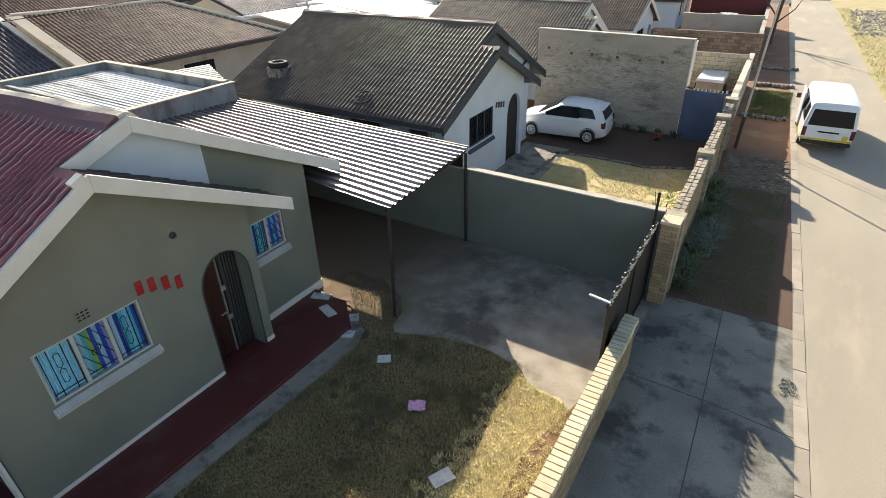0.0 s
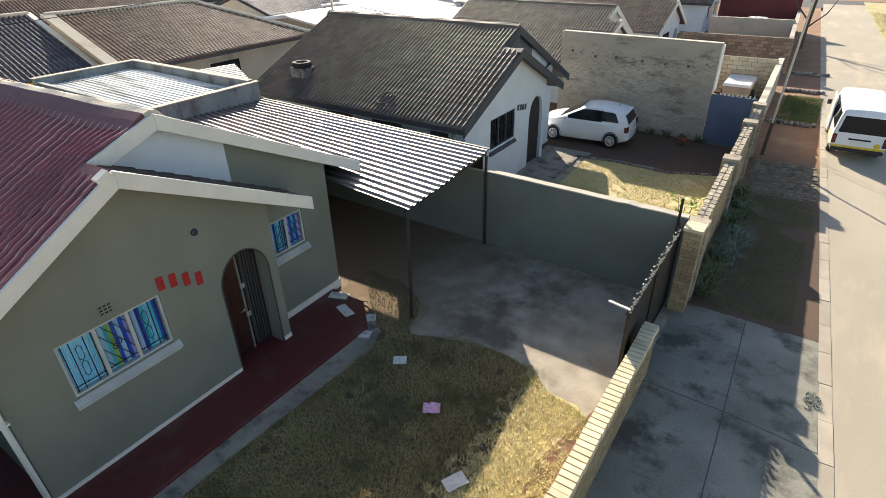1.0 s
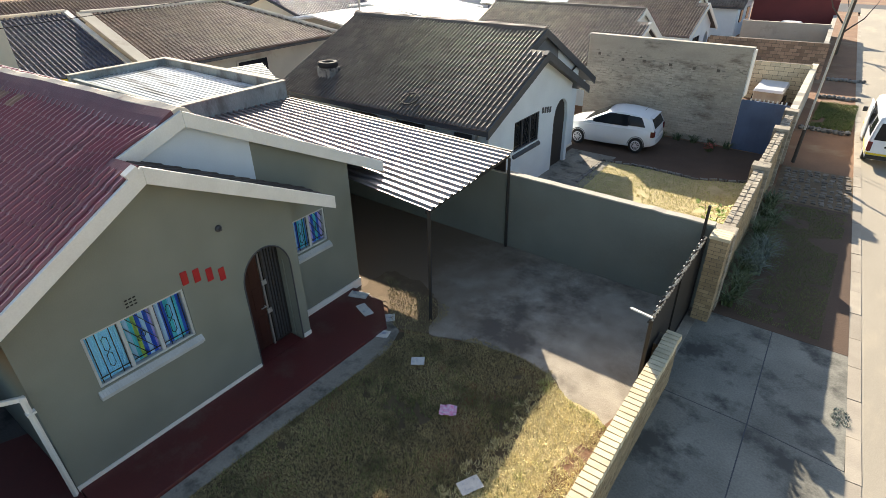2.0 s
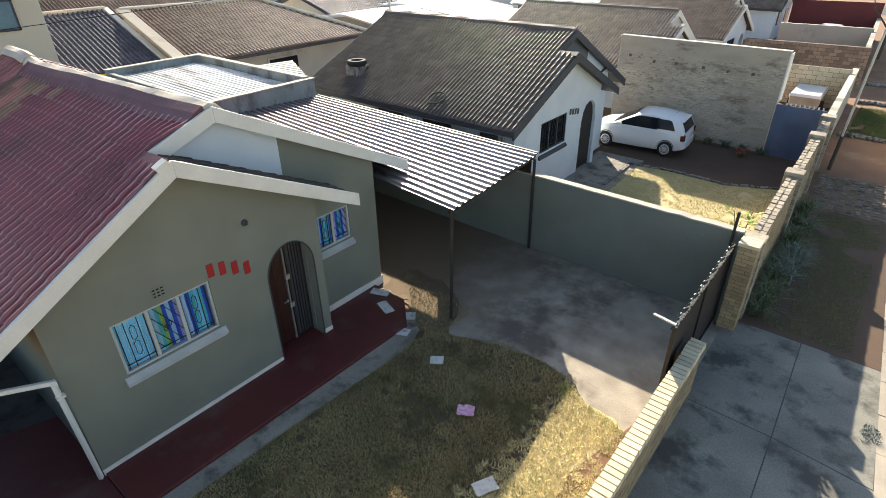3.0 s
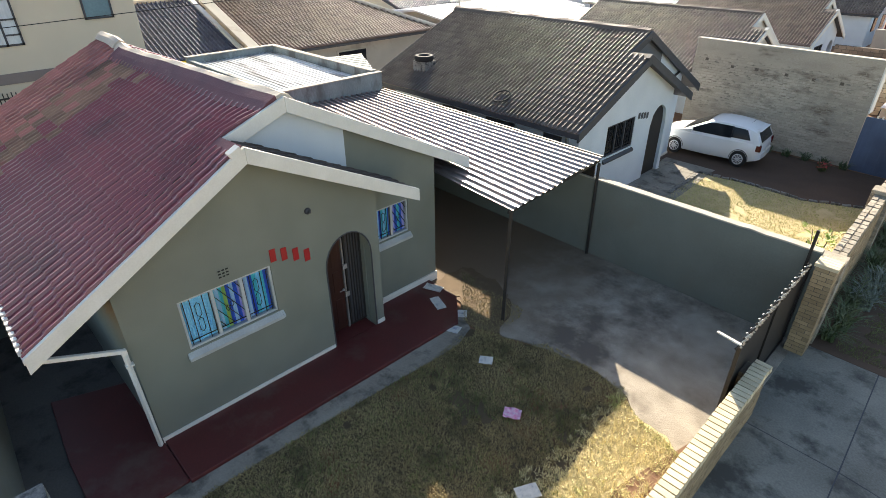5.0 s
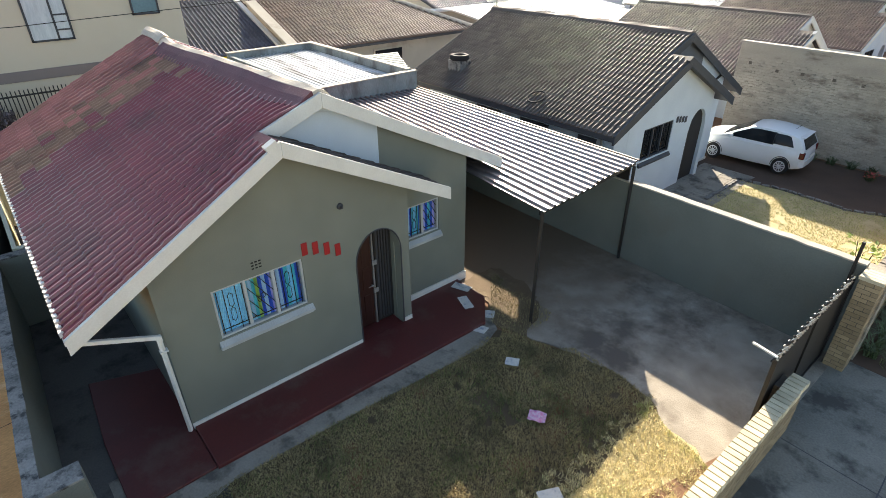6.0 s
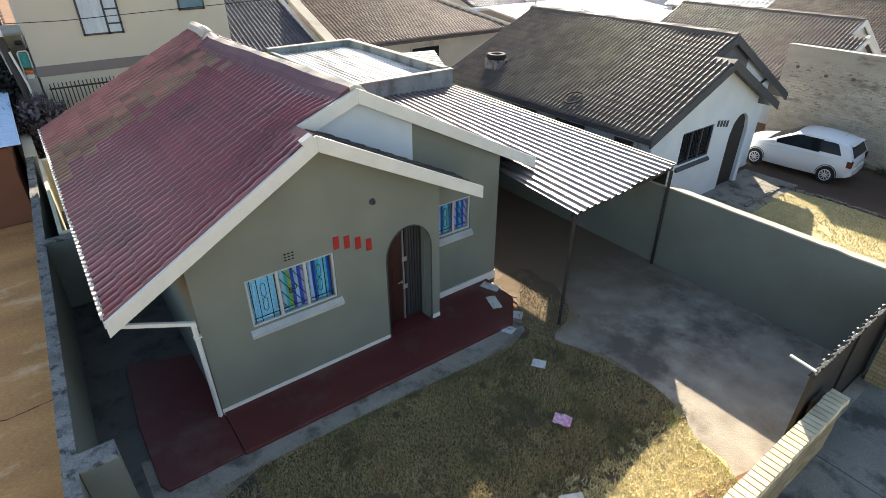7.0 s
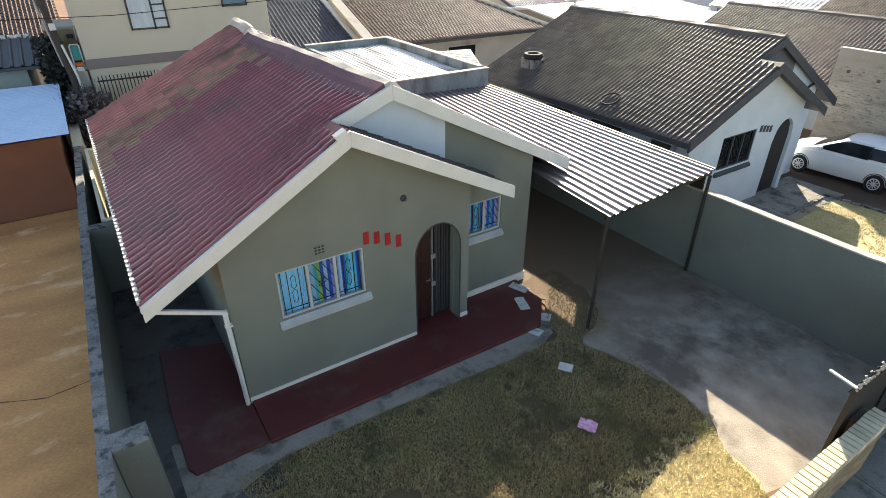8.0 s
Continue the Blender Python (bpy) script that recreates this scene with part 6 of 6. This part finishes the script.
def gable_roof(H, corners, material, seed=1, w=0.37, name="tile_field"):
    """One tiled slope on four corners: eave a, b, ridge c, d (c above b)."""
    a, b, c, d = (Vector(p) for p in corners)
    L, S = (b - a).length, ((d - a).length + (c - b).length) / 2
    rows, t = max(2, round(S / 0.33)), None
    m = Mesh()
    rnd_ = random.Random(seed)
    for r in range(rows):
        u = (r + 0.5) / rows
        p, q = a.lerp(d, u), b.lerp(c, u)
        n = max(1, round((q - p).length / w))
        t = tile_mesh((q - p).length / n, S / rows, 12, 0.075, 0.026, 2.4, True)
        gx = (q - p).normalized()
        gy = (a.lerp(d, u + 0.01).lerp(b.lerp(c, u + 0.01), 0.5) - p.lerp(q, 0.5)).normalized()
        nz = gx.cross(gy).normalized()
        gy = nz.cross(gx)
        R = Matrix((gx, gy, nz)).transposed().to_4x4()
        for i in range(n):
            o = Matrix.Translation(p.lerp(q, (i + 0.5) / n) + nz * (0.01 + rnd_.uniform(0, 0.006))) @ R
            m.add([o @ Vector(v) for v in t.v], t.f)
    fld = part(name, m, material, H, kind="stuff")
    fld.data.polygons.foreach_set("use_smooth", [False] * len(fld.data.polygons))
    part("roof_deck", Mesh().add([*(v - Vector((0, 0, 0.03)) for v in (a, b, c, d)), *(v - Vector((0, 0, 0.14)) for v in (a, b, c, d))], [(0, 1, 2, 3), (7, 6, 5, 4), (0, 4, 5, 1), (1, 5, 6, 2), (2, 6, 7, 3), (3, 7, 4, 0)]), CHARCOAL, H)


tan_house = thing("house", "sandy rendered house with a tan tiled hipped roof", "house")
part("wall", Mesh().box(-24.0, -15.9, 10.7, 20.4, 0, 2.6), SAND, tan_house)
gable_roof(tan_house, ((-15.5, 10.5, 2.62), (-15.3, 20.7, 2.62), (-20.2, 17.2, 4.28), (-20.2, 10.5, 4.40)), TAN_TILE, 3)
gable_roof(tan_house, ((-15.3, 20.7, 2.62), (-24.5, 20.7, 2.62), (-20.2, 17.2, 4.28), (-20.2, 17.2, 4.28)), TAN_TILE, 4)
gable_roof(tan_house, ((-24.5, 20.7, 2.62), (-24.5, 10.5, 2.62), (-20.2, 10.5, 4.40), (-20.2, 17.2, 4.28)), TAN_TILE, 4)
part("verge", Mesh().beam((-15.4, 10.35, 2.66), (-20.2, 10.35, 4.46), 0.5, 0.14), SAND, tan_house)
part("gable", Mesh().add([(-15.9, 10.6, 2.5), (-24, 10.6, 2.5), (-20.2, 10.6, 4.3), (-15.9, 10.8, 2.5), (-24, 10.8, 2.5), (-20.2, 10.8, 4.3)], [(0, 1, 2), (5, 4, 3), (0, 2, 5, 3), (1, 4, 5, 2), (0, 3, 4, 1)]), SAND, tan_house)
part("ridge_cap", Mesh().tube([(-20.2, 10.3, 4.46), (-20.2, 13.8, 4.38), (-20.2, 17.2, 4.36), (-15.3, 20.7, 2.70)], 0.12, 8), RIDGE, tan_house)
w = new("window")
w.parent = tan_house
part("window_frame", Mesh().box(-15.9, -15.84, 14.5, 16.3, 1.5, 2.2), SAND, w)
part("pane", Mesh().box(-15.9, -15.82, 14.6, 16.2, 1.56, 2.12), CAR_GLASS, w)

slate = thing("house", "cream house with a slate-blue tiled roof", "house")
part("wall", Mesh().box(-24, -17.3, 6.0, 10.0, 0, 2.5), CREAM, slate)
gable_roof(slate, ((-16.8, 5.9, 2.62), (-16.8, 10.15, 2.62), (-20.5, 9.75, 4.5), (-20.5, 5.9, 4.5)), BLUE_TILE, 5)
part("verge", Mesh().beam((-16.75, 10.2, 2.68), (-20.5, 9.8, 4.56), 0.22, 0.1), WHITE, slate)
part("ridge_cap", Mesh().tube([(-20.5, 5.9, 4.56), (-20.5, 9.8, 4.56)], 0.1, 8), RIDGE, slate)
part("eave_board", Mesh().box(-16.82, -16.76, 5.9, 10.15, 2.45, 2.6), YELLOW, slate)


def far_house(x0, x1, y0, y1, z, rise, wall_mat, roof_mat, label, along="y", tiled=False):
    """A far gabled house, its ridge along y or x."""
    H = thing("house", label, "house", "far houses")
    part("wall", Mesh().box(x0 + 0.4, x1 - 0.4, y0 + 0.4, y1 - 0.4, 0, z), wall_mat, H)
    xm, ym = (x0 + x1) / 2, (y0 + y1) / 2
    sides = ([((x1, y0, z), (x1, y1, z), (xm, y1, z + rise), (xm, y0, z + rise)), ((x0, y1, z), (x0, y0, z), (xm, y0, z + rise), (xm, y1, z + rise))] if along == "y" else
             [((x0, y0, z), (x1, y0, z), (x1, ym, z + rise), (x0, ym, z + rise)), ((x1, y1, z), (x0, y1, z), (x0, ym, z + rise), (x1, ym, z + rise))])
    for s in sides:
        if tiled:
            gable_roof(H, s, roof_mat, 2)
        else:
            a, b, c, d = (Vector(p) for p in s)
            part("roof_sheet", corrugated(d, a, c, 0.3, 0.05), roof_mat, H)
            part("roof_deck", Mesh().add([*(v - Vector((0, 0, 0.02)) for v in (a, b, c, d)), *(v - Vector((0, 0, 0.12)) for v in (a, b, c, d))], [(0, 1, 2, 3), (7, 6, 5, 4), (0, 4, 5, 1), (1, 5, 6, 2), (2, 6, 7, 3), (3, 7, 4, 0)]), roof_mat, H)
    if along == "y":
        g = [[(x0 + 0.4, y, z - 0.05), (x1 - 0.4, y, z - 0.05), (xm, y, z + rise - 0.12)] for y in (y0 + 0.4, y1 - 0.4)]
    else:
        g = [[(x, y0 + 0.4, z - 0.05), (x, y1 - 0.4, z - 0.05), (x, ym, z + rise - 0.12)] for x in (x0 + 0.4, x1 - 0.4)]
    part("gable", Mesh().add(g[0] + g[1], [(0, 1, 2), (5, 4, 3), (0, 2, 5, 3), (1, 4, 5, 2), (0, 3, 4, 1)]), wall_mat, H)
    for i in range(2):
        p = 0.3 + 0.4 * i
        part("window", Mesh().box(x1 - 0.41, x1 - 0.37, y0 + (y1 - y0) * p - 0.5, y0 + (y1 - y0) * p + 0.5, 1.0, 1.9), CAR_GLASS, H)
    return H


WHITE_SHEET = mat("white_painted_sheet", (0.80, 0.80, 0.79), (0.72, 0.72, 0.71), 0.8, 20, 0.45, 0.05, metal=0.2)
far_house(-24, -14.5, 22.5, 28.0, 2.5, 0.6, SAND, WHITE_SHEET, "low house with a pale sheet roof", "y")
far_house(-15, -9.5, 27.0, 33, 2.6, 0.5, PALE, WHITE_SHEET, "low house with a glaring white sheet roof", "x")
far_house(-25.5, -15.6, 28.8, 35.2, 2.6, 0.5, SAND, WHITE_SHEET, "wide low house with a white sheet roof", "y")
far_house(-38, -27, 33, 41, 2.6, 1.3, PALE, TAN_TILE, "pale house with a tan tiled roof, far behind", "y", True)
far_house(-30, -22, 24, 31, 2.6, 1.2, CREAM, BLUE_TILE, "cream house with a dark tiled roof", "y", True)
far_house(-34, -25, 9, 21, 2.5, 1.9, PALE, TAN_TILE, "pale house with a brown tiled roof", "y", True)
far_house(-17, -9, 37, 42, 2.6, 1.0, BLUE_PAINT, ZINC_DULL, "blue house with a grey sheet roof", "x")
far_house(-42, -34, 2, 10, 2.6, 1.6, CREAM, TAN_TILE, "cream house far behind", "y", True)
far_house(-44, -36, 22, 32, 2.6, 1.4, PALE, BROWN_TILE, "white house far behind", "y", True)
far_house(-24, -16, 42, 50, 2.6, 1.4, PALE, TAN_TILE, "pale house far behind", "y", True)
far_house(-9.5, -0.5, 46.5, 52.5, 2.2, 1.5, PALE, BROWN_TILE, "pale house beyond the far walls", "x", True)
far_house(-34, -25, -8, -1, 2.6, 1.5, SAND, TAN_TILE, "sandy house behind the shed", "y", True)
teal_house = far_house(-22.0, -15.9, -9.5, -2.0, 3.15, 0.50, TEAL_WALL, CHARCOAL, "pale teal house with a dark grey roof", "y", False)
for i in range(30):
    part("ridge_tile", Mesh().box(-19.08, -18.86, -9.4 + 0.245 * i, -9.22 + 0.245 * i, 3.62, 3.74), WHITE, teal_house)

# ---- verge, poles, wires, plants, litter ----


def clump(x, y, n, h, spread, material, seed, label, name="plant"):
    """Arching strap leaves from one foot."""
    rnd_, T = random.Random(seed), thing(name, label, "plant", "verge plants")
    m = Mesh()
    for _ in range(n):
        a, l, w = rnd_.uniform(0, 6.283), h * rnd_.uniform(0.6, 1.15), rnd_.uniform(0.012, 0.022)
        c, s, sp = math.cos(a), math.sin(a), spread * rnd_.uniform(0.5, 1.2)
        x0, y0 = x + rnd_.uniform(-0.12, 0.12), y + rnd_.uniform(-0.12, 0.12)
        vs = []
        for i in range(5):
            u = i / 4
            r, z = sp * u * u * 0.9 + 0.1 * sp * u, l * (u - 0.42 * u ** 3)
            ww = w * (1 - 0.85 * u)
            vs += [(x0 + c * r - s * ww, y0 + s * r + c * ww, z), (x0 + c * r + s * ww, y0 + s * r - c * ww, z)]
        m.add(vs, [(2 * i, 2 * i + 1, 2 * i + 3, 2 * i + 2) for i in range(4)])
    part("leaves", m, material, T)


rnd = random.Random(31)
for i in range(13):
    y = 10.7 + i * 0.52
    clump(6.82 - 0.02 * i + rnd.uniform(-0.12, 0.22), y, 70, rnd.uniform(0.55, 0.85), 0.5, LEAF, 100 + i, "strappy green plant clump at the foot of the wall")
for i in range(3):
    clump(6.95, 12.4 + 0.55 * i, 90, 0.75, 0.45, LEAF_GREY, 140 + i, "grey-green spiky plant at the foot of the wall")
for i in range(5):
    clump(1.9 + i * 0.62, 21.3, 40, 0.4, 0.3, LEAF, 160 + i, "low green plant against the tall wall")
bloom = thing("flower", "small plant with coral-red flowers below the tall wall", "plant")
bm_, bs_ = Mesh(), Mesh()
for i in range(60):
    a, r = rnd.uniform(0, 6.28), rnd.uniform(0, 0.22)
    c = Vector((3.9 + r * math.cos(a), 20.6 + r * math.sin(a), rnd.uniform(0.12, 0.32)))
    bs_.tube([(3.9 + 0.5 * r * math.cos(a), 20.6 + 0.5 * r * math.sin(a), 0), c], 0.006, 4)
    u, v = (Vector((rnd.uniform(-1, 1), rnd.uniform(-1, 1), rnd.uniform(-0.4, 0.4))) * 0.05 for _ in range(2))
    bm_.add([c - u, c + v, c + u, c - v], [(0, 1, 2, 3)])
part("petals", bm_, mat("coral_petal", (0.55, 0.10, 0.07), (0.42, 0.07, 0.06), 4, 30, 0.6, 0, rand=0.3), bloom)
part("stems", bs_, LEAF, bloom)
blades("leaf_litter", lambda x, y: math.hypot((x - 9.03) / 0.13, (y - 8.3) / 0.24) < 1 + 0.5 * noise.noise(Vector((x * 9, y * 9, 0))), 900, (8.8, 9.2, 7.9, 8.7), LEAF_GREY, "dry leaf litter swept against the kerb", h=(0.02, 0.05), seed=71, z=0.0, patch=-0.6)
weed = thing("shrub", "young yellow-green shrub inside the street wall", "shrub")
wm, wl = Mesh(), Mesh()
for i in range(7):
    a = i * 0.9
    tip = (5.85 + 0.22 * math.cos(a), 11.5 + 0.22 * math.sin(a), 1.5 + 0.35 * math.sin(i * 1.7) ** 2)
    wm.tube([(5.9, 11.5, 0), (5.88 + 0.05 * math.cos(a), 11.5 + 0.05 * math.sin(a), 0.9), tip], [0.018, 0.014, 0.006], 5)
    for j in range(9):
        b = rnd.uniform(0, 6.28)
        c = Vector(tip) + Vector((0.12 * math.cos(b), 0.12 * math.sin(b), rnd.uniform(-0.25, 0.12)))
        wl.add([c, c + Vector((0.05 * math.cos(b + 1), 0.05 * math.sin(b + 1), 0.02)), c + Vector((0.13 * math.cos(b), 0.13 * math.sin(b), 0.05)), c + Vector((0.05 * math.cos(b - 1), 0.05 * math.sin(b - 1), 0.02))], [(0, 1, 2, 3)])
part("stems", wm, BARK, weed)
part("leaves", wl, mat("lime_leaf", (0.38, 0.42, 0.06), (0.28, 0.36, 0.06), 3, 30, 0.6, 0, rand=0.3), weed)

blades("verge_grass", lambda x, y: True, 15000, (6.9, 8.5, 10.4, 17.2), GREEN_GRASS, "sparse dull green verge grass", h=(0.02, 0.05), seed=41, patch=0.3)
tagged(part("gravel_patch", strip(Mesh(), -2.3, -0.21, 17.4, 20.6, -0.1, 0.004), CARPORT_SOIL), "rough stony driveway across the verge", "driveway", kind="structure")
cob = Mesh()
rc_ = random.Random(91)
for i in range(9):
    for j in range(14):
        y = 17.55 + j * 0.22 + rc_.uniform(-0.04, 0.04)
        x = kx(y) - 0.36 - i * 0.215 + rc_.uniform(-0.04, 0.04)
        if rc_.random() < 0.12:
            continue
        a, b, h_ = rc_.uniform(0.06, 0.10), rc_.uniform(0.06, 0.10), rc_.uniform(0.015, 0.05)
        cob.hexa([(x - a, y - b, -0.02), (x + a, y - b * 0.8, -0.02), (x + a * 0.9, y + b, -0.02), (x - a, y + b * 0.9, -0.02), (x - a * 0.8, y - b * 0.7, h_), (x + a * 0.7, y - b * 0.7, h_), (x + a * 0.75, y + b * 0.8, h_), (x - a * 0.7, y + b * 0.7, h_)])
tagged(part("cobbles", cob, mat("worn_brown_stone", (0.21, 0.175, 0.14), (0.14, 0.115, 0.09), 4, 40, 0.92, 0.4, rand=0.3)), "worn stones laid across the verge", "stones", kind="stuff")
blades("verge_lawn", lambda x, y: True, 12000, (6.5, 8.0, 26.0, 30.5), GREEN_GRASS, "green grass patch on the verge", h=(0.05, 0.12), seed=43)
stones = thing("stone_row", "row of dark stones edging the verge", "stones")
sm = [Mesh().lathe((0, 0, 0), (0, 0, 1), [(-0.05, 0.08), (0.02, 0.13), (0.09, 0.10), (0.13, 0.04)], 7).data("stone", OLD_WALL) for _ in range(1)][0]
for y0 in (25.6, 31.5, 35.8):
    for i in range(9):
        piece("stone", sm, stones, pose(6.3 + i * 0.2, y0 + rnd.uniform(-0.1, 0.1), 0.02, rnd.uniform(-15, 15), rnd.uniform(-15, 15), rnd.uniform(0, 360)))
trailer = thing("trailer", "white lidded trailer standing behind the street wall", "trailer")
part("box", Mesh().box(3.95, 5.1, 27.7, 29.4, 0.35, 0.78), SAND, trailer, bevel=0.03)
part("lid", Mesh().hexa([(3.9, 27.6, 0.78), (5.15, 27.6, 0.78), (5.15, 29.5, 0.78), (3.9, 29.5, 0.78), (3.96, 27.66, 0.90), (5.09, 27.66, 0.90), (5.09, 29.44, 0.96), (3.96, 29.44, 0.96)]), CAR_PAINT, trailer, bevel=0.02)
for x in (3.9, 5.14):
    part("wheel", Mesh().lathe((x - 0.07, 28.5, 0.28), (1, 0, 0), [(0, 0.2), (0, 0.27), (0.14, 0.27), (0.14, 0.2)], 18), RUBBER, trailer)
part("drawbar", Mesh().beam((4.5, 27.7, 0.4), (4.5, 26.6, 0.3), 0.07, 0.07).beam((4.5, 26.65, 0.3), (4.5, 26.65, 0.0), 0.05, 0.05), STEEL_BLACK, trailer)
pole = thing("utility_pole", "dark timber pole with a galvanised stay on the verge", "pole")
part("shaft", Mesh().tube([(6.60, 21.1, 0), (6.66, 21.1, 1.6)], 0.06, 10), POLE_WOOD, pole)
part("stay_pipe", Mesh().tube([(6.64, 21.05, 1.2), (6.86, 21.0, 6.6)], 0.035, 10), GALV, pole)
lamp_pole = thing("utility_pole", "thin pole behind the tan roof", "pole")
part("shaft", Mesh().tube([(-13.6, 20.6, 0), (-13.6, 20.6, 6)], 0.06, 8), GALV, lamp_pole)
wires = thing("overhead_wire", "thin black overhead wires", "wire")
for (x, y, z) in ((0.5, 30.5, 6.0), (0.3, 30.4, 6.15), (-0.9, 53.9, 6.0)):
    part("strand", Mesh().tube([(x - 30, y + 28.4, z + 0.6), (x, y, z), (x + 30, y - 28.4, z + 0.6)] if y < 40 else [(x - 30, y + 23, z + 0.4), (x, y, z), (x + 30, y - 23, z + 0.4)], 0.014, 5), RUBBER, wires)
part("strand", Mesh().tube([(-14.2, -8, 4.9), (-14.2, 0.5, 4.72), (-14.2, 8, 4.95), (-14.2, 20, 5.4)], 0.012, 5), RUBBER, wires)
tree = thing("tree", "bare dark tree on the verge far up the street", "tree")
tm = Mesh().tube([(5.9, 44, 0), (5.95, 44, 1.5), (6.1, 44.1, 3.2)], [0.16, 0.13, 0.09], 8)
for i in range(4):
    a = i * 1.6
    tm.tube([(5.95, 44, 1.3 + 0.2 * i), (5.95 + 0.9 * math.cos(a), 44 + 0.9 * math.sin(a), 2.2 + 0.28 * i), (5.95 + 1.5 * math.cos(a + 0.3), 44 + 1.5 * math.sin(a + 0.3), 3.3 + 0.3 * i)], [0.06, 0.04, 0.012], 6)
part("trunk", tm, BARK, tree)
BANK = mat("dry_grassy_earth", (0.46, 0.38, 0.20), (0.34, 0.28, 0.14), 0.8, 40, 0.95, 0.5, stain=(0.36, 0.34, 0.13), stain_scale=0.5, stain_at=0.5)
tagged(part("cross_road", Mesh().box(-60, 80, 68.4, 76.0, -0.3, -0.012), mat("dark_asphalt", (0.075, 0.072, 0.078), (0.055, 0.053, 0.058), 0.6, 60, 0.9, 0.2)), "dark asphalt cross street at the end of the road", "road", kind="structure")
blue_car = copy_thing(hatch, pose(2.65, 45.9, 0.0, 0, 0, 90))
tagged(blue_car, "pale blue-white hatchback behind the sandy wall", "car")
far_verge = tagged(part("far_verge", strip(Mesh(), 3.6, 30, -40, 75, -0.3, -0.004, 0.0, 40), BANK), "dry earth bank across the street", "verge", kind="structure")
blades("far_verge_grass", lambda x, y: x > kx(y) + 3.75 + 0.5 * noise.noise(Vector((y, 0, 0))) and not (y > 50 and x > kx(y) + 4.6), 36000, (9.3, 15, 26, 66), STRAW, "dry yellow grass across the street", h=(0.08, 0.2), seed=51, z=-0.005)
rub = Mesh()
for i in range(1300):
    x, y, r = rnd.uniform(10.8, 14.5), rnd.uniform(50, 65), rnd.uniform(0.03, 0.13)
    q = Euler((rnd.uniform(0, 6), rnd.uniform(0, 6), rnd.uniform(0, 6))).to_matrix().to_4x4()
    rub.add([Matrix.Translation((x, y, -0.06 + r * 0.3)) @ q @ Vector((r * sx, r * sy * 0.7, r * sz * 0.5)) for sx, sy, sz in ((-1, -1, -1), (1, -1, -1), (1, 1, -1), (-1, 1, -1), (-0.7, -0.7, 1), (0.8, -0.7, 1), (0.7, 0.8, 1), (-0.8, 0.6, 1))],
            [(3, 2, 1, 0), (4, 5, 6, 7), (0, 1, 5, 4), (1, 2, 6, 5), (2, 3, 7, 6), (3, 0, 4, 7)])
tagged(part("rubble_heap", rub, SAND), "heap of broken stone across the street", "rubble", kind="stuff")

for (x, y, z, w, h, a, k) in ((-0.15, 6.14, 0.084, 0.44, 0.24, 20, 0), (0.36, 5.80, 0.084, 0.46, 0.22, -20, 0), (0.93, 5.95, 0.02, 0.26, 0.26, 40, 0), (1.18, 5.46, 0.018, 0.30, 0.24, 20, 0),
                             (2.33, 5.21, 0.05, 0.26, 0.22, 35, 0), (4.69, 3.52, 0.05, 0.36, 0.24, 62, 0), (3.56, 4.52, 0.05, 0.30, 0.24, 30, 1)):
    P_ = thing("wrapper" if k else "newspaper_sheet", "crumpled pink printed wrapper on the lawn" if k else "loose sheet of newspaper lying on the ground", "litter", "scattered paper", at=pose(x, y, z, 0, 0, a))
    n, m = 6, Mesh()
    amp = 0.05 if k else 0.012
    vs = [(w * (i / n - 0.5), h * (j / n - 0.5), amp * (0.6 + noise.noise(Vector((i * 0.5 + x * 9, j * 0.5 + y * 7, 1))))) for i in range(n + 1) for j in range(n + 1)]
    m.add(vs + [(p[0], p[1], p[2] - 0.003) for p in vs], [(i * (n + 1) + j, (i + 1) * (n + 1) + j, (i + 1) * (n + 1) + j + 1, i * (n + 1) + j + 1) for i in range(n) for j in range(n)] +
          [(q + i * (n + 1) + j, q + i * (n + 1) + j + 1, q + (i + 1) * (n + 1) + j + 1, q + (i + 1) * (n + 1) + j) for q in ((n + 1) ** 2,) for i in range(n) for j in range(n)])
    part("sheet", m, PINK if k else PAPER, P_)
